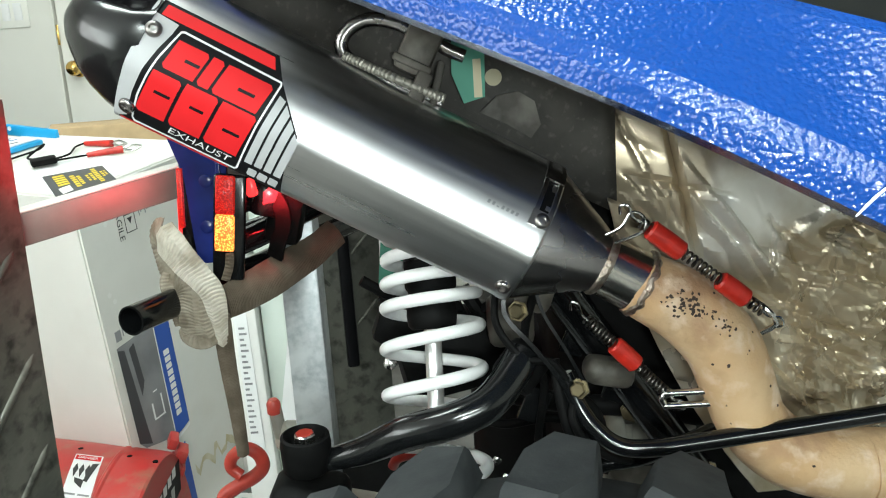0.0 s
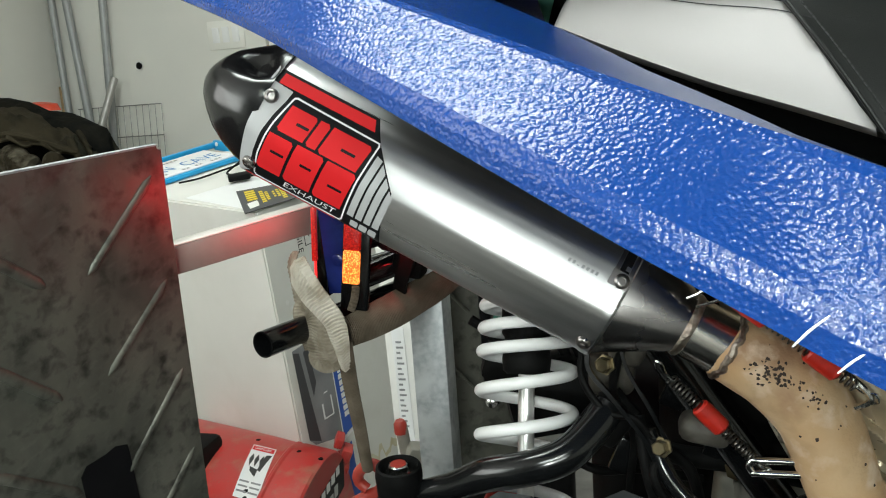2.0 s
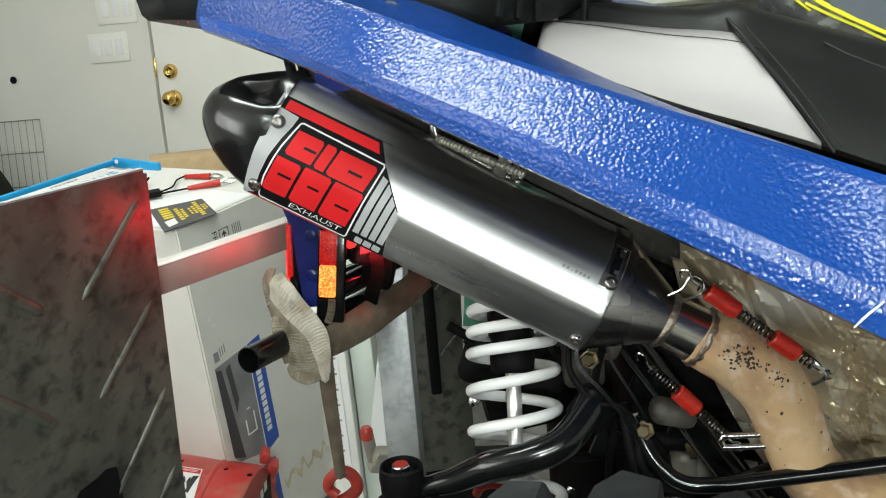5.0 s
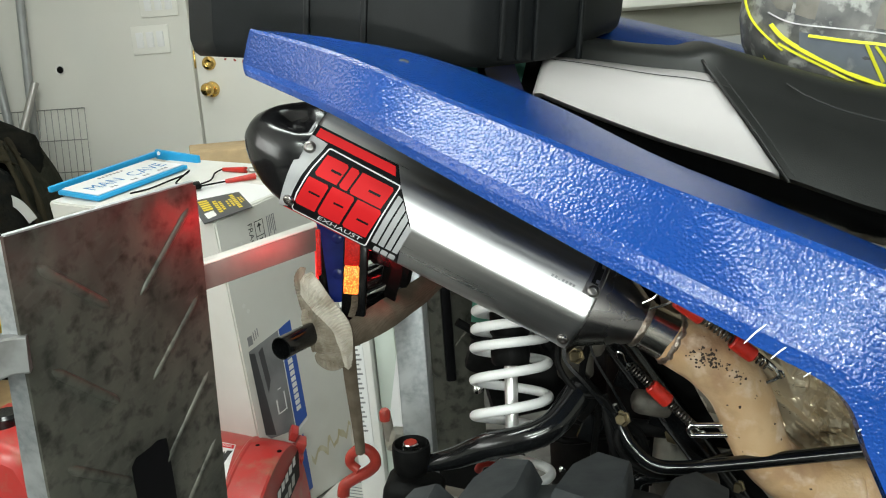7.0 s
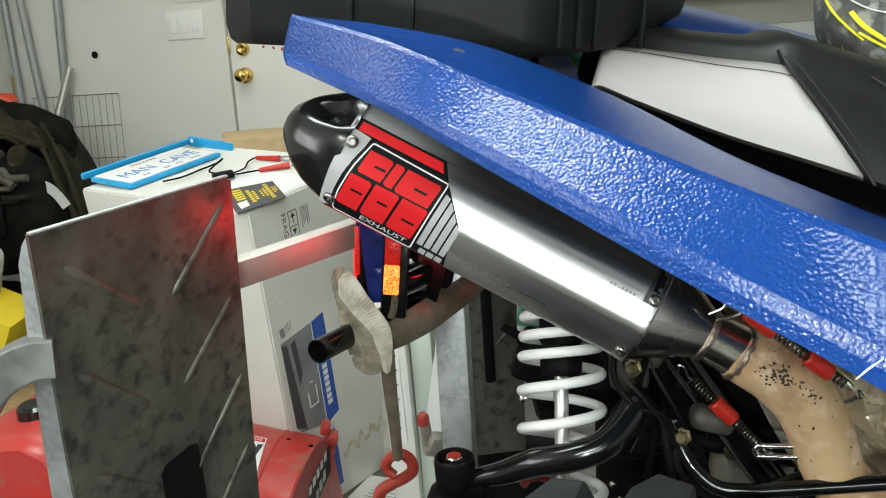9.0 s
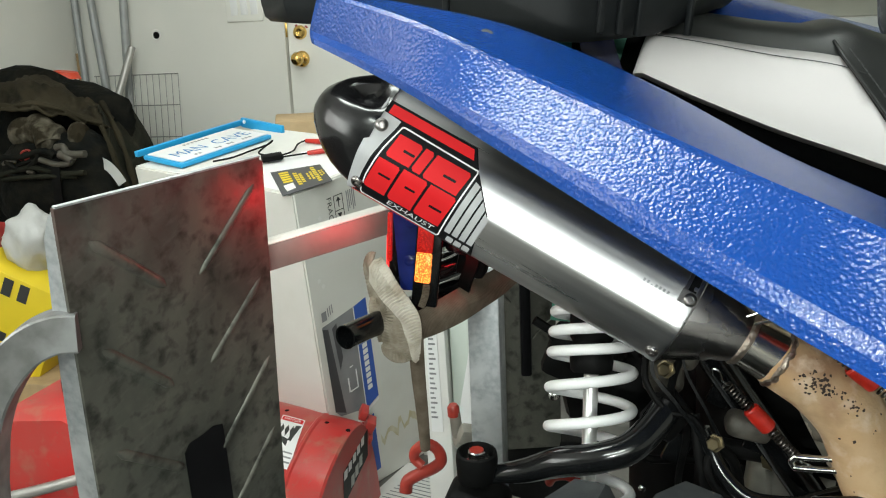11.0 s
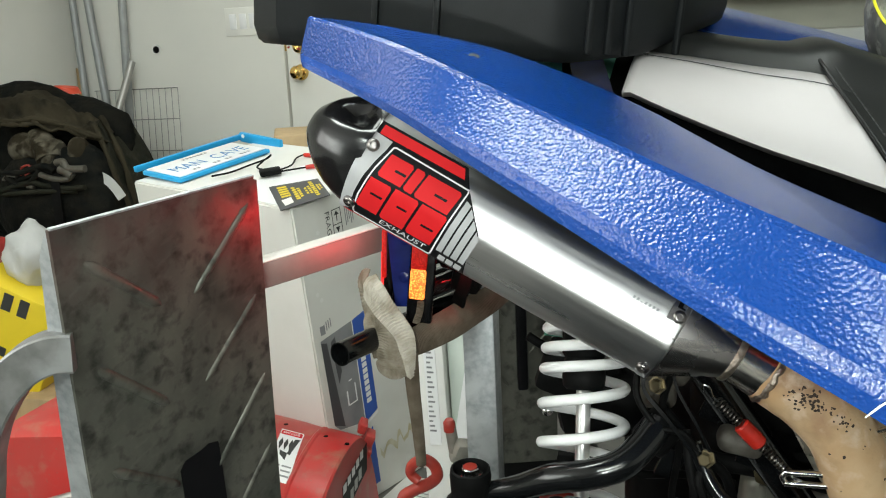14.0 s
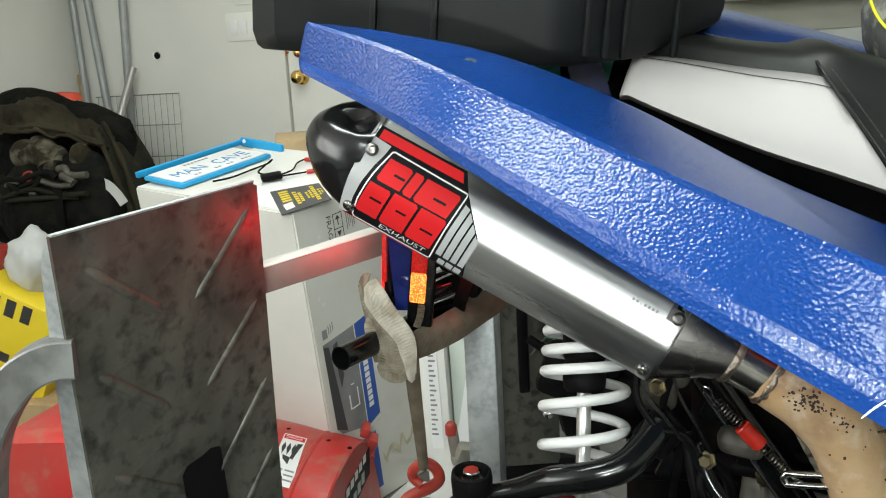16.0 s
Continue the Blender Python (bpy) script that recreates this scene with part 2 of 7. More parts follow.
M = {
    "unseen_wall": material("unseen_wall_paint", (0.62, 0.62, 0.60), 0.55, vary=0.2, scale=5),
    "wall": material("painted_wall", (0.72, 0.71, 0.66), 0.75, vary=0.05, scale=3.0, bump=0.15, bump_scale=90, patches=(0.66, 0.66, 0.62), patch_scale=1.6, patch_edge=(0.5, 0.75)),
    "ceiling": material("ceiling_paint", (0.78, 0.78, 0.76), 0.85, vary=0.06, scale=6, bump=0.2, bump_scale=120),
    "floor": material("concrete", (0.15, 0.145, 0.135), 0.75, second=(0.09, 0.087, 0.08), scale=9, bump=0.3, bump_scale=140, patches=(0.20, 0.195, 0.18), patch_scale=4),
    "door": material("door_paint", (0.80, 0.79, 0.74), 0.5, vary=0.05, scale=6, bump=0.06, bump_scale=60),
    "brass": material("polished_brass", (0.75, 0.50, 0.16), 0.16, 1.0, vary=0.2, scale=60),
    "steel": material("brushed_stainless", (0.58, 0.58, 0.585), 0.30, 1.0, vary=0.22, scale=90, stretch=((0, 30, 0), (40, 1, 1)), bump=0.10, bump_scale=1200, bump_dist=0.0004, rough_vary=0.07),
    "cone": material("heat_tinted_steel", (0.37, 0.355, 0.35), 0.27, 1.0, second=(0.26, 0.24, 0.23), scale=14, bump=0.05, bump_scale=600, bump_dist=0.0004, rough_vary=0.07, patches=(0.27, 0.22, 0.16), patch_scale=40, patch_edge=(0.60, 0.85)),
    "neck": material("polished_neck", (0.72, 0.69, 0.64), 0.22, 1.0, vary=0.25, scale=25, rough_vary=0.06),
    "weld": material("weld_bead", (0.30, 0.24, 0.20), 0.38, 1.0, second=(0.50, 0.44, 0.38), scale=160, bump=0.8, bump_scale=420, bump_dist=0.0015),
    "chrome": material("bright_zinc", (0.70, 0.70, 0.68), 0.2, 1.0, vary=0.2, scale=80, rough_vary=0.08),
    "zincgold": material("yellow_zinc", (0.20, 0.165, 0.10), 0.36, 1.0, vary=0.3, scale=70),
    "capblack": material("satin_black_cap", (0.007, 0.007, 0.008), 0.22, 0.0, vary=0.3, scale=20, rough_vary=0.06, coat=0.2),
    "black": material("gloss_black_paint", (0.006, 0.0065, 0.007), 0.16, vary=0.3, scale=40, rough_vary=0.05),
    "dullblack": material("dull_black", (0.005, 0.005, 0.005), 0.6, vary=0.4, scale=60, bump=0.2, bump_scale=300, spec=0.1),
    "plastic": material("scuffed_black_plastic", (0.034, 0.032, 0.028), 0.5, second=(0.065, 0.060, 0.052), scale=22, bump=0.25, bump_scale=260, patches=(0.10, 0.095, 0.085), patch_scale=9, patch_edge=(0.50, 0.78), specks=((0.13, 0.12, 0.105), 160, 0.58, 0.80), spec=0.3),
    "casebl": material("case_plastic", (0.008, 0.0095, 0.0105), 0.5, vary=0.3, scale=30, bump=0.25, bump_scale=700, bump_dist=0.0005, spec=0.25),
    "tan": material("ceramic_coating", (0.57, 0.35, 0.175), 0.55, second=(0.67, 0.485, 0.29), scale=18, bump=0.6, bump_scale=220, bump_dist=0.0015, patches=(0.41, 0.245, 0.14), patch_scale=22, patch_edge=(0.46, 0.66), specks=((0.74, 0.58, 0.43), 55, 0.54, 0.72)),
    "burn": material("burnt_flake", (0.06, 0.04, 0.03), 0.8, vary=0.4, scale=200),
    "blue": material("hammered_blue_plastic", (0.0045, 0.046, 0.245), 0.20, vary=0.12, scale=12, bump=1.0, bump_scale=400, bump_dist=0.00082, voronoi=500, domes=True, spec=0.5),
    "bluemetal": material("blue_powder_coat", (0.010, 0.022, 0.16), 0.25, vary=0.3, scale=40),
    "white_vinyl": material("white_vinyl", (0.50, 0.475, 0.475), 0.42, vary=0.05, scale=14, bump=0.1, bump_scale=900, bump_dist=0.0004),
    "black_vinyl": material("black_vinyl", (0.012, 0.013, 0.0125), 0.42, vary=0.25, scale=24, bump=0.35, bump_scale=900, bump_dist=0.0005, spec=0.35),
    "thread": material("black_thread", (0.03, 0.03, 0.03), 0.8),
    "foil": material("foil_heat_shield", (0.60, 0.51, 0.37), 0.30, 0.60, second=(0.42, 0.35, 0.24), scale=9, bump=0.15, bump_scale=90, bump_dist=0.001, rough_vary=0.10, patches=(0.82, 0.80, 0.74), patch_scale=6, patch_edge=(0.52, 0.62), specks=((0.22, 0.17, 0.12), 60, 0.66, 0.82)),
    "red": material("red_rubber", (0.52, 0.022, 0.012), 0.4, vary=0.25, scale=120, bump=0.1, bump_scale=300),
    "spring": material("white_powder_coat", (0.78, 0.78, 0.78), 0.32, vary=0.04, scale=30),
    "darkspring": material("blackened_spring", (0.14, 0.13, 0.12), 0.3, 1.0, vary=0.4, scale=150),
    "galv": material("galvanised_steel", (0.50, 0.52, 0.53), 0.40, 0.6, second=(0.36, 0.38, 0.40), scale=150, bump=0.1, bump_scale=220, rough_vary=0.12, patches=(0.58, 0.60, 0.61), patch_scale=18),
    "ramp": ramp_steel(),
    "galvdk": material("dull_galvanised_steel", (0.27, 0.27, 0.265), 0.36, 0.6, second=(0.19, 0.19, 0.185), scale=60, bump=0.1, bump_scale=220, rough_vary=0.10, patches=(0.34, 0.345, 0.345), patch_scale=14),
    # rail sides darkened so the lamp's red light dominates; top kept pale
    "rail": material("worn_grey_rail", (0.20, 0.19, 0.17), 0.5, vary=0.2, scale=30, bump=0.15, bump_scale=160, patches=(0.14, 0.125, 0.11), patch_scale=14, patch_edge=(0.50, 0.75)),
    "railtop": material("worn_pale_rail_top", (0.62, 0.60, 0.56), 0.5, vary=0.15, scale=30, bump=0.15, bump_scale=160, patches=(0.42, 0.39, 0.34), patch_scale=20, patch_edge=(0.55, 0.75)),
    "canvasdk": material("black_green_canvas", (0.013, 0.014, 0.010), 0.8, second=(0.026, 0.025, 0.017), scale=7, bump=0.7, bump_scale=28, bump_dist=0.012, patches=(0.055, 0.050, 0.033), patch_scale=12, patch_edge=(0.62, 0.78), spec=0.08),
    "carton": material("white_carton", (0.70, 0.69, 0.65), 0.7, vary=0.05, scale=8, bump=0.15, bump_scale=45, bump_dist=0.003, patches=(0.62, 0.60, 0.55), patch_scale=6, patch_edge=(0.55, 0.8)),
    "kraft": material("brown_cardboard", (0.50, 0.36, 0.20), 0.8, vary=0.15, scale=30, bump=0.1),
    "print_grey": material("grey_print", (0.18, 0.18, 0.19), 0.55, second=(0.30, 0.30, 0.31), scale=9),
    "print_dark": material("dark_print", (0.06, 0.06, 0.065), 0.55),
    "print_blue": material("blue_print", (0.035, 0.10, 0.42), 0.5, vary=0.1, scale=10),
    "plateblue": material("plate_blue_print", (0.03, 0.19, 0.46), 0.5),
    "ink": material("black_ink", (0.03, 0.03, 0.03), 0.6),
    "white": material("white_print", (0.80, 0.80, 0.80), 0.4),
    "stk_black": material("sticker_black", (0.008, 0.008, 0.009), 0.4, vary=0.3, scale=30, spec=0.12),
    "stk_red": material("sticker_red", (0.66, 0.018, 0.022), 0.5, vary=0.08, scale=40, spec=0.12),
    "stk_silver": material("sticker_silver", (0.46, 0.46, 0.47), 0.5, vary=0.08, scale=40, spec=0.2),
    "cyan": material("cyan_plastic", (0.02, 0.36, 0.72), 0.35, vary=0.1, scale=20),
    "yellow": material("yellow_box", (0.78, 0.58, 0.02), 0.45, vary=0.08, scale=9),
    "paper": material("paper", (0.76, 0.75, 0.72), 0.8, vary=0.05, scale=30),
    "stain": material("water_stain", (0.50, 0.44, 0.28), 0.8, second=(0.62, 0.58, 0.45), scale=30),
    "snow_red": material("red_enamel", (0.47, 0.028, 0.025), 0.33, second=(0.40, 0.05, 0.042), scale=14, bump=0.08, bump_scale=60, patches=(0.36, 0.13, 0.09), patch_scale=20, patch_edge=(0.54, 0.74), specks=((0.25, 0.10, 0.07), 120, 0.62, 0.76)),
    "strap": material("cream_webbing", (0.60, 0.56, 0.49), 0.9, second=(0.40, 0.35, 0.28), scale=45, bump=0.5, bump_scale=900, bump_dist=0.001, patches=(0.30, 0.25, 0.19), patch_scale=30, patch_edge=(0.58, 0.76), spec=0.1),
    # darker than the tail: dirt, plus shade inside the knot put into the colour
    "strapm": material("used_shaded_webbing", (0.31, 0.275, 0.22), 0.9, second=(0.20, 0.165, 0.125), scale=60, bump=0.5, bump_scale=900, bump_dist=0.001, patches=(0.17, 0.14, 0.105), patch_scale=45, patch_edge=(0.54, 0.72), spec=0.1),
    "strapd": material("dirty_webbing", (0.150, 0.120, 0.090), 0.9, second=(0.085, 0.066, 0.048), scale=40, bump=0.5, bump_scale=900, bump_dist=0.001, spec=0.1),
    "hookred": material("red_dipped_hook", (0.36, 0.035, 0.022), 0.4, vary=0.3, scale=60),
    # reflectors are no lamps: emission stands in for torch light they send back
    "lens": material("red_reflector", (0.40, 0.008, 0.008), 0.2, glow=(1.0, 0.025, 0.01), glow_strength=0.42, glow_cells=760, bump=0.8, bump_scale=500, bump_dist=0.001),
    "lensglow": material("lit_reflector", (0.6, 0.08, 0.01), 0.2, glow=(1.0, 0.30, 0.05), glow_strength=2.3, glow_cells=620, bump=0.8, bump_scale=500, bump_dist=0.001),
    "tail": material("lit_tail_lens", (0.5, 0.01, 0.01), 0.2, glow=(1.0, 0.03, 0.03), glow_strength=1.6),
    "green": material("green_tape", (0.12, 0.42, 0.30), 0.6, vary=0.2, scale=20),
    "cream": material("cream_tape", (0.72, 0.66, 0.45), 0.6),
    "greyrub": material("grey_rubber_clamp", (0.085, 0.076, 0.062), 0.6, vary=0.4, scale=60, bump=0.3, bump_scale=260, patches=(0.15, 0.14, 0.12), patch_scale=40, patch_edge=(0.52, 0.72)),
    "canvas": material("waxed_canvas", (0.031, 0.026, 0.016), 0.8, second=(0.046, 0.038, 0.024), scale=6, bump=0.7, bump_scale=34, bump_dist=0.008, patches=(0.016, 0.014, 0.010), patch_scale=7, patch_edge=(0.52, 0.66), spec=0.08),
    "gear": material("black_nylon", (0.0050, 0.0060, 0.0058), 0.75, second=(0.013, 0.012, 0.009), scale=24, bump=0.8, bump_scale=26, bump_dist=0.014, spec=0.06),
    "muddy": material("mud_stained_cloth", (0.120, 0.108, 0.082), 0.8, second=(0.050, 0.042, 0.028), scale=30, bump=0.8, bump_scale=42, bump_dist=0.010, patches=(0.024, 0.019, 0.011), patch_scale=13, patch_edge=(0.47, 0.55), spec=0.1),
    "bag": material("white_plastic_bag", (0.48, 0.48, 0.47), 0.45, vary=0.06, scale=10, bump=0.4, bump_scale=30, bump_dist=0.006),
    "pipe": material("grey_conduit", (0.36, 0.37, 0.37), 0.45, 0.3, vary=0.15, scale=20),
    "alu": material("aluminium_tube", (0.42, 0.41, 0.39), 0.42, 0.7, vary=0.1, scale=30),
    "wood": material("pine_strip", (0.42, 0.29, 0.15), 0.65, vary=0.25, scale=20, stretch=((0, 0, 0), (1, 1, 10))),
    "wire": material("grey_wire", (0.24, 0.24, 0.23), 0.4, 0.7),
    "orange": material("orange_cap", (0.65, 0.06, 0.02), 0.5),
    "rubber": material("tyre_rubber", (0.030, 0.033, 0.035), 0.72, second=(0.046, 0.049, 0.050), scale=40, bump=0.3, bump_scale=220, spec=0.12),
    "helmet": material("helmet_graphic", (0.075, 0.078, 0.08), 0.45, second=(0.19, 0.185, 0.175), scale=40, patches=(0.36, 0.36, 0.34), patch_scale=60, patch_edge=(0.52, 0.62), rough_vary=0.1),
    "hpanel": material("slate_gloss_panel", (0.16, 0.18, 0.21), 0.3, vary=0.2, scale=30, patches=(0.36, 0.36, 0.34), patch_scale=30, patch_edge=(0.60, 0.72)),
    "hmud": material("dried_mud_panel", (0.24, 0.22, 0.19), 0.7, second=(0.14, 0.13, 0.11), scale=30, bump=0.3, bump_scale=120, patches=(0.06, 0.06, 0.06), patch_scale=16, patch_edge=(0.58, 0.70)),
    "neon": material("neon_stripe", (0.72, 0.70, 0.03), 0.35),
    "greywall": material("ledge_shadow_panel", (0.38, 0.38, 0.32), 0.7, vary=0.1, scale=5),
    "greylight": material("light_grey_panel", (0.52, 0.53, 0.51), 0.7, vary=0.08, scale=5),
    "palegreen": material("pale_green_carton", (0.62, 0.68, 0.62), 0.6, vary=0.06, scale=12),
    "oldlever": material("dull_dirty_metal", (0.10, 0.095, 0.08), 0.6, 0.4, second=(0.07, 0.06, 0.045), scale=40, bump=0.3, bump_scale=160),
    "rodsteel": material("polished_rod", (0.86, 0.86, 0.85), 0.36, 0.8, vary=0.06, scale=60, rough_vary=0.05),
    "aged": material("aged_cast_aluminium", (0.42, 0.40, 0.35), 0.5, 0.6, vary=0.35, scale=30, bump=0.3, bump_scale=160),
    "lampwhite": material("lamp_housing", (0.8, 0.8, 0.8), 0.4),
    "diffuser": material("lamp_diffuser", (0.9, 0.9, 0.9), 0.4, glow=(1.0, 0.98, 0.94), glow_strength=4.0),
}

# ---- building helpers ----


def thing(name, at, label, category, group="", kind=""):
    ob = new(name)
    ob.empty_display_size = 0.05
    ob.location = at
    return tagged(ob, label, category, group, kind)


def to_object(name, bm, mat, smooth=None):
    bmesh.ops.remove_doubles(bm, verts=bm.verts, dist=1e-6)
    bmesh.ops.recalc_face_normals(bm, faces=bm.faces)
    me = bpy.data.meshes.new(name)
    bm.to_mesh(me)
    bm.free()
    me.materials.append(M[mat])
    if smooth is not None:
        me.shade_smooth()
        me.set_sharp_from_angle(angle=radians(smooth))
    return new(name, me)


def part(name, bm, mat, parent, label="", smooth=40, local=False):
    """Links a bmesh as one mesh under a thing or part. Coordinates are the world's, unless local."""
    ob = to_object(name, bm, mat, smooth)
    ob.parent = parent
    if not local:
        m, p = Matrix(), parent
        chain = []
        while p:
            chain.append(p)
            p = p.parent
        for q in reversed(chain):
            m = m @ q.matrix_parent_inverse @ q.matrix_basis
        ob.matrix_parent_inverse = m.inverted()
    return tagged(ob, label)


def solo(name, bm, mat, label, category, group="", kind="", smooth=40):
    return tagged(to_object(name, bm, mat, smooth), label, category, group, kind)


def B():
    return bmesh.new()


def add_box(bm, size, m=None, bevel=0.0, segs=2):
    r = bmesh.ops.create_cube(bm, size=1.0)
    vs = r["verts"]
    bmesh.ops.scale(bm, vec=size, verts=vs)
    if bevel:
        es = list({e for v in vs for e in v.link_edges})
        o = bmesh.ops.bevel(bm, geom=es, offset=bevel, segments=segs, profile=0.5, affect="EDGES")
        vs = list({v for f in o["faces"] for v in f.verts} | {v for v in vs if v.is_valid})
    if m is not None:
        bmesh.ops.transform(bm, matrix=m, verts=vs)
    return bm


def frame_mat(p, x, z):
    """A matrix at p whose x axis is along x and whose z axis is near z."""
    x = Vector(x).normalized()
    z = Vector(z)
    y = z.cross(x).normalized()
    z = x.cross(y)
    return Matrix.Translation(p) @ Matrix((x, y, z)).transposed().to_4x4()


def spline(pts, n=8, closed=False):
    """Points along a smooth curve through pts."""
    P = [Vector(p) for p in pts]
    if len(P) < 3 or n < 2:
        return P
    out = []
    for i in range(len(P) - 1):
        p0, p1, p2 = P[max(i - 1, 0)], P[i], P[i + 1]
        p3 = P[min(i + 2, len(P) - 1)]
        for k in range(n):
            t = k / n
            out.append(0.5 * (2 * p1 + (p2 - p0) * t + (2 * p0 - 5 * p1 + 4 * p2 - p3) * t * t + (3 * p1 - p0 - 3 * p2 + p3) * t ** 3))
    out.append(P[-1])
    return out


def rings(bm, loops, closed=True, caps=True):
    """Skins a list of point loops."""
    rows = [[bm.verts.new(p) for p in lp] for lp in loops]
    n = len(rows[0])
    for a, b in zip(rows, rows[1:]):
        for i in range(n if closed else n - 1):
            j = (i + 1) % n
            bm.faces.new((a[i], a[j], b[j], b[i]))
    if caps and closed:
        bm.faces.new(rows[0])
        bm.faces.new(list(reversed(rows[-1])))
    return rows


def sweep(bm, pts, radius, segs=12, n=8, section=None, twist=0.0, caps=True, up=(0, 0, 1)):
    """A tube along a smooth curve; radius may be a function of 0..1; section: list of (a, b) offsets in place of a circle."""
    P = spline(pts, n)
    loops, nrm = [], None
    for i, p in enumerate(P):
        d = (P[min(i + 1, len(P) - 1)] - P[max(i - 1, 0)]).normalized()
        if nrm is None:
            nrm = Vector(up)
            if abs(nrm.dot(d)) > 0.95:
                nrm = Vector((1, 0, 0))
        nrm = (nrm - d * nrm.dot(d)).normalized()
        bi = d.cross(nrm)
        u = i / max(1, len(P) - 1)
        r = radius(u) if callable(radius) else radius
        a0 = twist * u
        if section:
            loops.append([p + r * ((a * math.cos(a0) - b * math.sin(a0)) * bi + (a * math.sin(a0) + b * math.cos(a0)) * nrm) for a, b in section])
        else:
            loops.append([p + r * (math.cos(t) * bi + math.sin(t) * nrm) for t in (2 * math.pi * k / segs for k in range(segs))])
    rings(bm, loops, True, caps)
    return bm


def rod(bm, a, b, r, segs=16):
    return sweep(bm, [a, b], r, segs, 1)


def helix(bm, a, b, turns, radius, wire, per=20, segs=8, phase=0.0, taper=None):
    a, b = Vector(a), Vector(b)
    d = (b - a).normalized()
    s = d.orthogonal().normalized()
    t = d.cross(s)
    n = int(turns * per)
    pts = []
    for i in range(n + 1):
        u = i / n
        r = radius * (taper(u) if taper else 1)
        g = phase + 2 * math.pi * turns * u
        pts.append(a.lerp(b, u) + r * (math.cos(g) * s + math.sin(g) * t))
    return sweep(bm, pts, wire, segs, 1)


def poly2d(bm, pts, z=0.0):
    bm.faces.new([bm.verts.new((x, y, z)) for x, y in pts])
    return bm


def prism(bm, pts, m, depth):
    """A flat outline with thickness along its z axis."""
    lo = [bm.verts.new(m @ Vector((x, y, 0))) for x, y in pts]
    hi = [bm.verts.new(m @ Vector((x, y, depth))) for x, y in pts]
    bm.faces.new(list(reversed(lo)))
    bm.faces.new(hi)
    n = len(pts)
    for i in range(n):
        j = (i + 1) % n
        bm.faces.new((lo[i], lo[j], hi[j], hi[i]))
    return bm


def letters(body, height, width=None, extrude=0.0, shear=0.0):
    """Built-in font as a bmesh in x, y, with its lower left corner at the origin."""
    cu = bpy.data.curves.new("letters", "FONT")
    cu.body, cu.size, cu.extrude, cu.shear, cu.resolution_u = body, 1.0, 0.0, shear, 3
    ob = new("letters", cu)
    bpy.context.view_layer.update()
    me = ob.evaluated_get(bpy.context.evaluated_depsgraph_get()).to_mesh()
    bm = bmesh.new()
    bm.from_mesh(me)
    bpy.data.objects.remove(ob)
    bpy.data.curves.remove(cu)
    xs, ys = [v.co.x for v in bm.verts], [v.co.y for v in bm.verts]
    k = height / (max(ys) - min(ys))
    kx = width / (max(xs) - min(xs)) if width else k
    x0, y0 = min(xs), min(ys)
    for v in bm.verts:
        v.co = ((v.co.x - x0) * kx, (v.co.y - y0) * k, 0)
    return bm


def bolt_bm(bm, at, axis, r, h):
    """A button head with a hexagonal socket."""
    m = frame_mat(at, Vector(axis).orthogonal(), axis)
    prof = [(r, 0), (r, 0.3 * h), (0.85 * r, 0.75 * h), (0.6 * r, h), (0.45 * r, h), (0.42 * r, 0.35 * h), (0.0001, 0.3 * h)]
    loops = [[m @ Vector((q * math.cos(a), q * math.sin(a), z)) for a in (2 * math.pi * k / 18 for k in range(18))] for q, z in prof]
    rings(bm, loops)
    return bm


def lathe(bm, at, axis, prof, segs=28):
    m = frame_mat(at, Vector(axis).orthogonal(), axis)
    rings(bm, [[m @ Vector((max(q, 1e-4) * math.cos(a), max(q, 1e-4) * math.sin(a), z)) for a in (2 * math.pi * k / segs for k in range(segs))] for q, z in prof])
    return bm


# ---- the room ----
XW, XE, YS, YN = -2.5, 3.4, -6.2, 3.36


def wall(name, bm, mat="wall", label="off-white painted drywall garage wall"):
    return solo(name, bm, mat, label, "wall", kind="structure")


solo("floor", add_box(B(), (XE - XW + 0.4, YN - YS + 0.4, 0.1), pose((XW + XE) / 2, (YN + YS) / 2, FLOOR - 0.05)), "floor", "grey stained concrete garage floor", "floor", kind="structure")
solo("ceiling", add_box(B(), (XE - XW + 0.4, YN - YS + 0.4, 0.1), pose((XW + XE) / 2, (YN + YS) / 2, CEIL + 0.05)), "ceiling", "white painted garage ceiling", "ceiling", kind="structure")
wall("wall_west", add_box(B(), (0.12, YN - YS, CEIL - FLOOR), pose(XW - 0.06, (YN + YS) / 2, (CEIL + FLOOR) / 2)))
wall("wall_east", add_box(B(), (0.12, YN - YS, CEIL - FLOOR), pose(XE + 0.06, (YN + YS) / 2, (CEIL + FLOOR) / 2)))
# unseen wall behind the camera, placed and coloured for reflections in the muffler
wall("wall_south", add_box(B(), (XE - XW + 0.24, 0.12, CEIL - FLOOR), pose((XW + XE) / 2, YS - 0.06, (CEIL + FLOOR) / 2)), "unseen_wall", "unseen off-white south wall")
DX0, DX1, DTOP = -1.475, -0.66, 1.93
bm = B()
for x0, x1, z0, z1 in ((XW - 0.12, DX0, FLOOR, CEIL), (DX1, XE + 0.12, FLOOR, CEIL), (DX0, DX1, DTOP, CEIL), (DX0, DX1, FLOOR, FLOOR + 0.06)):
    add_box(bm, (x1 - x0, 0.12, z1 - z0), pose((x0 + x1) / 2, YN + 0.06, (z0 + z1) / 2))
wall("wall_north", bm)

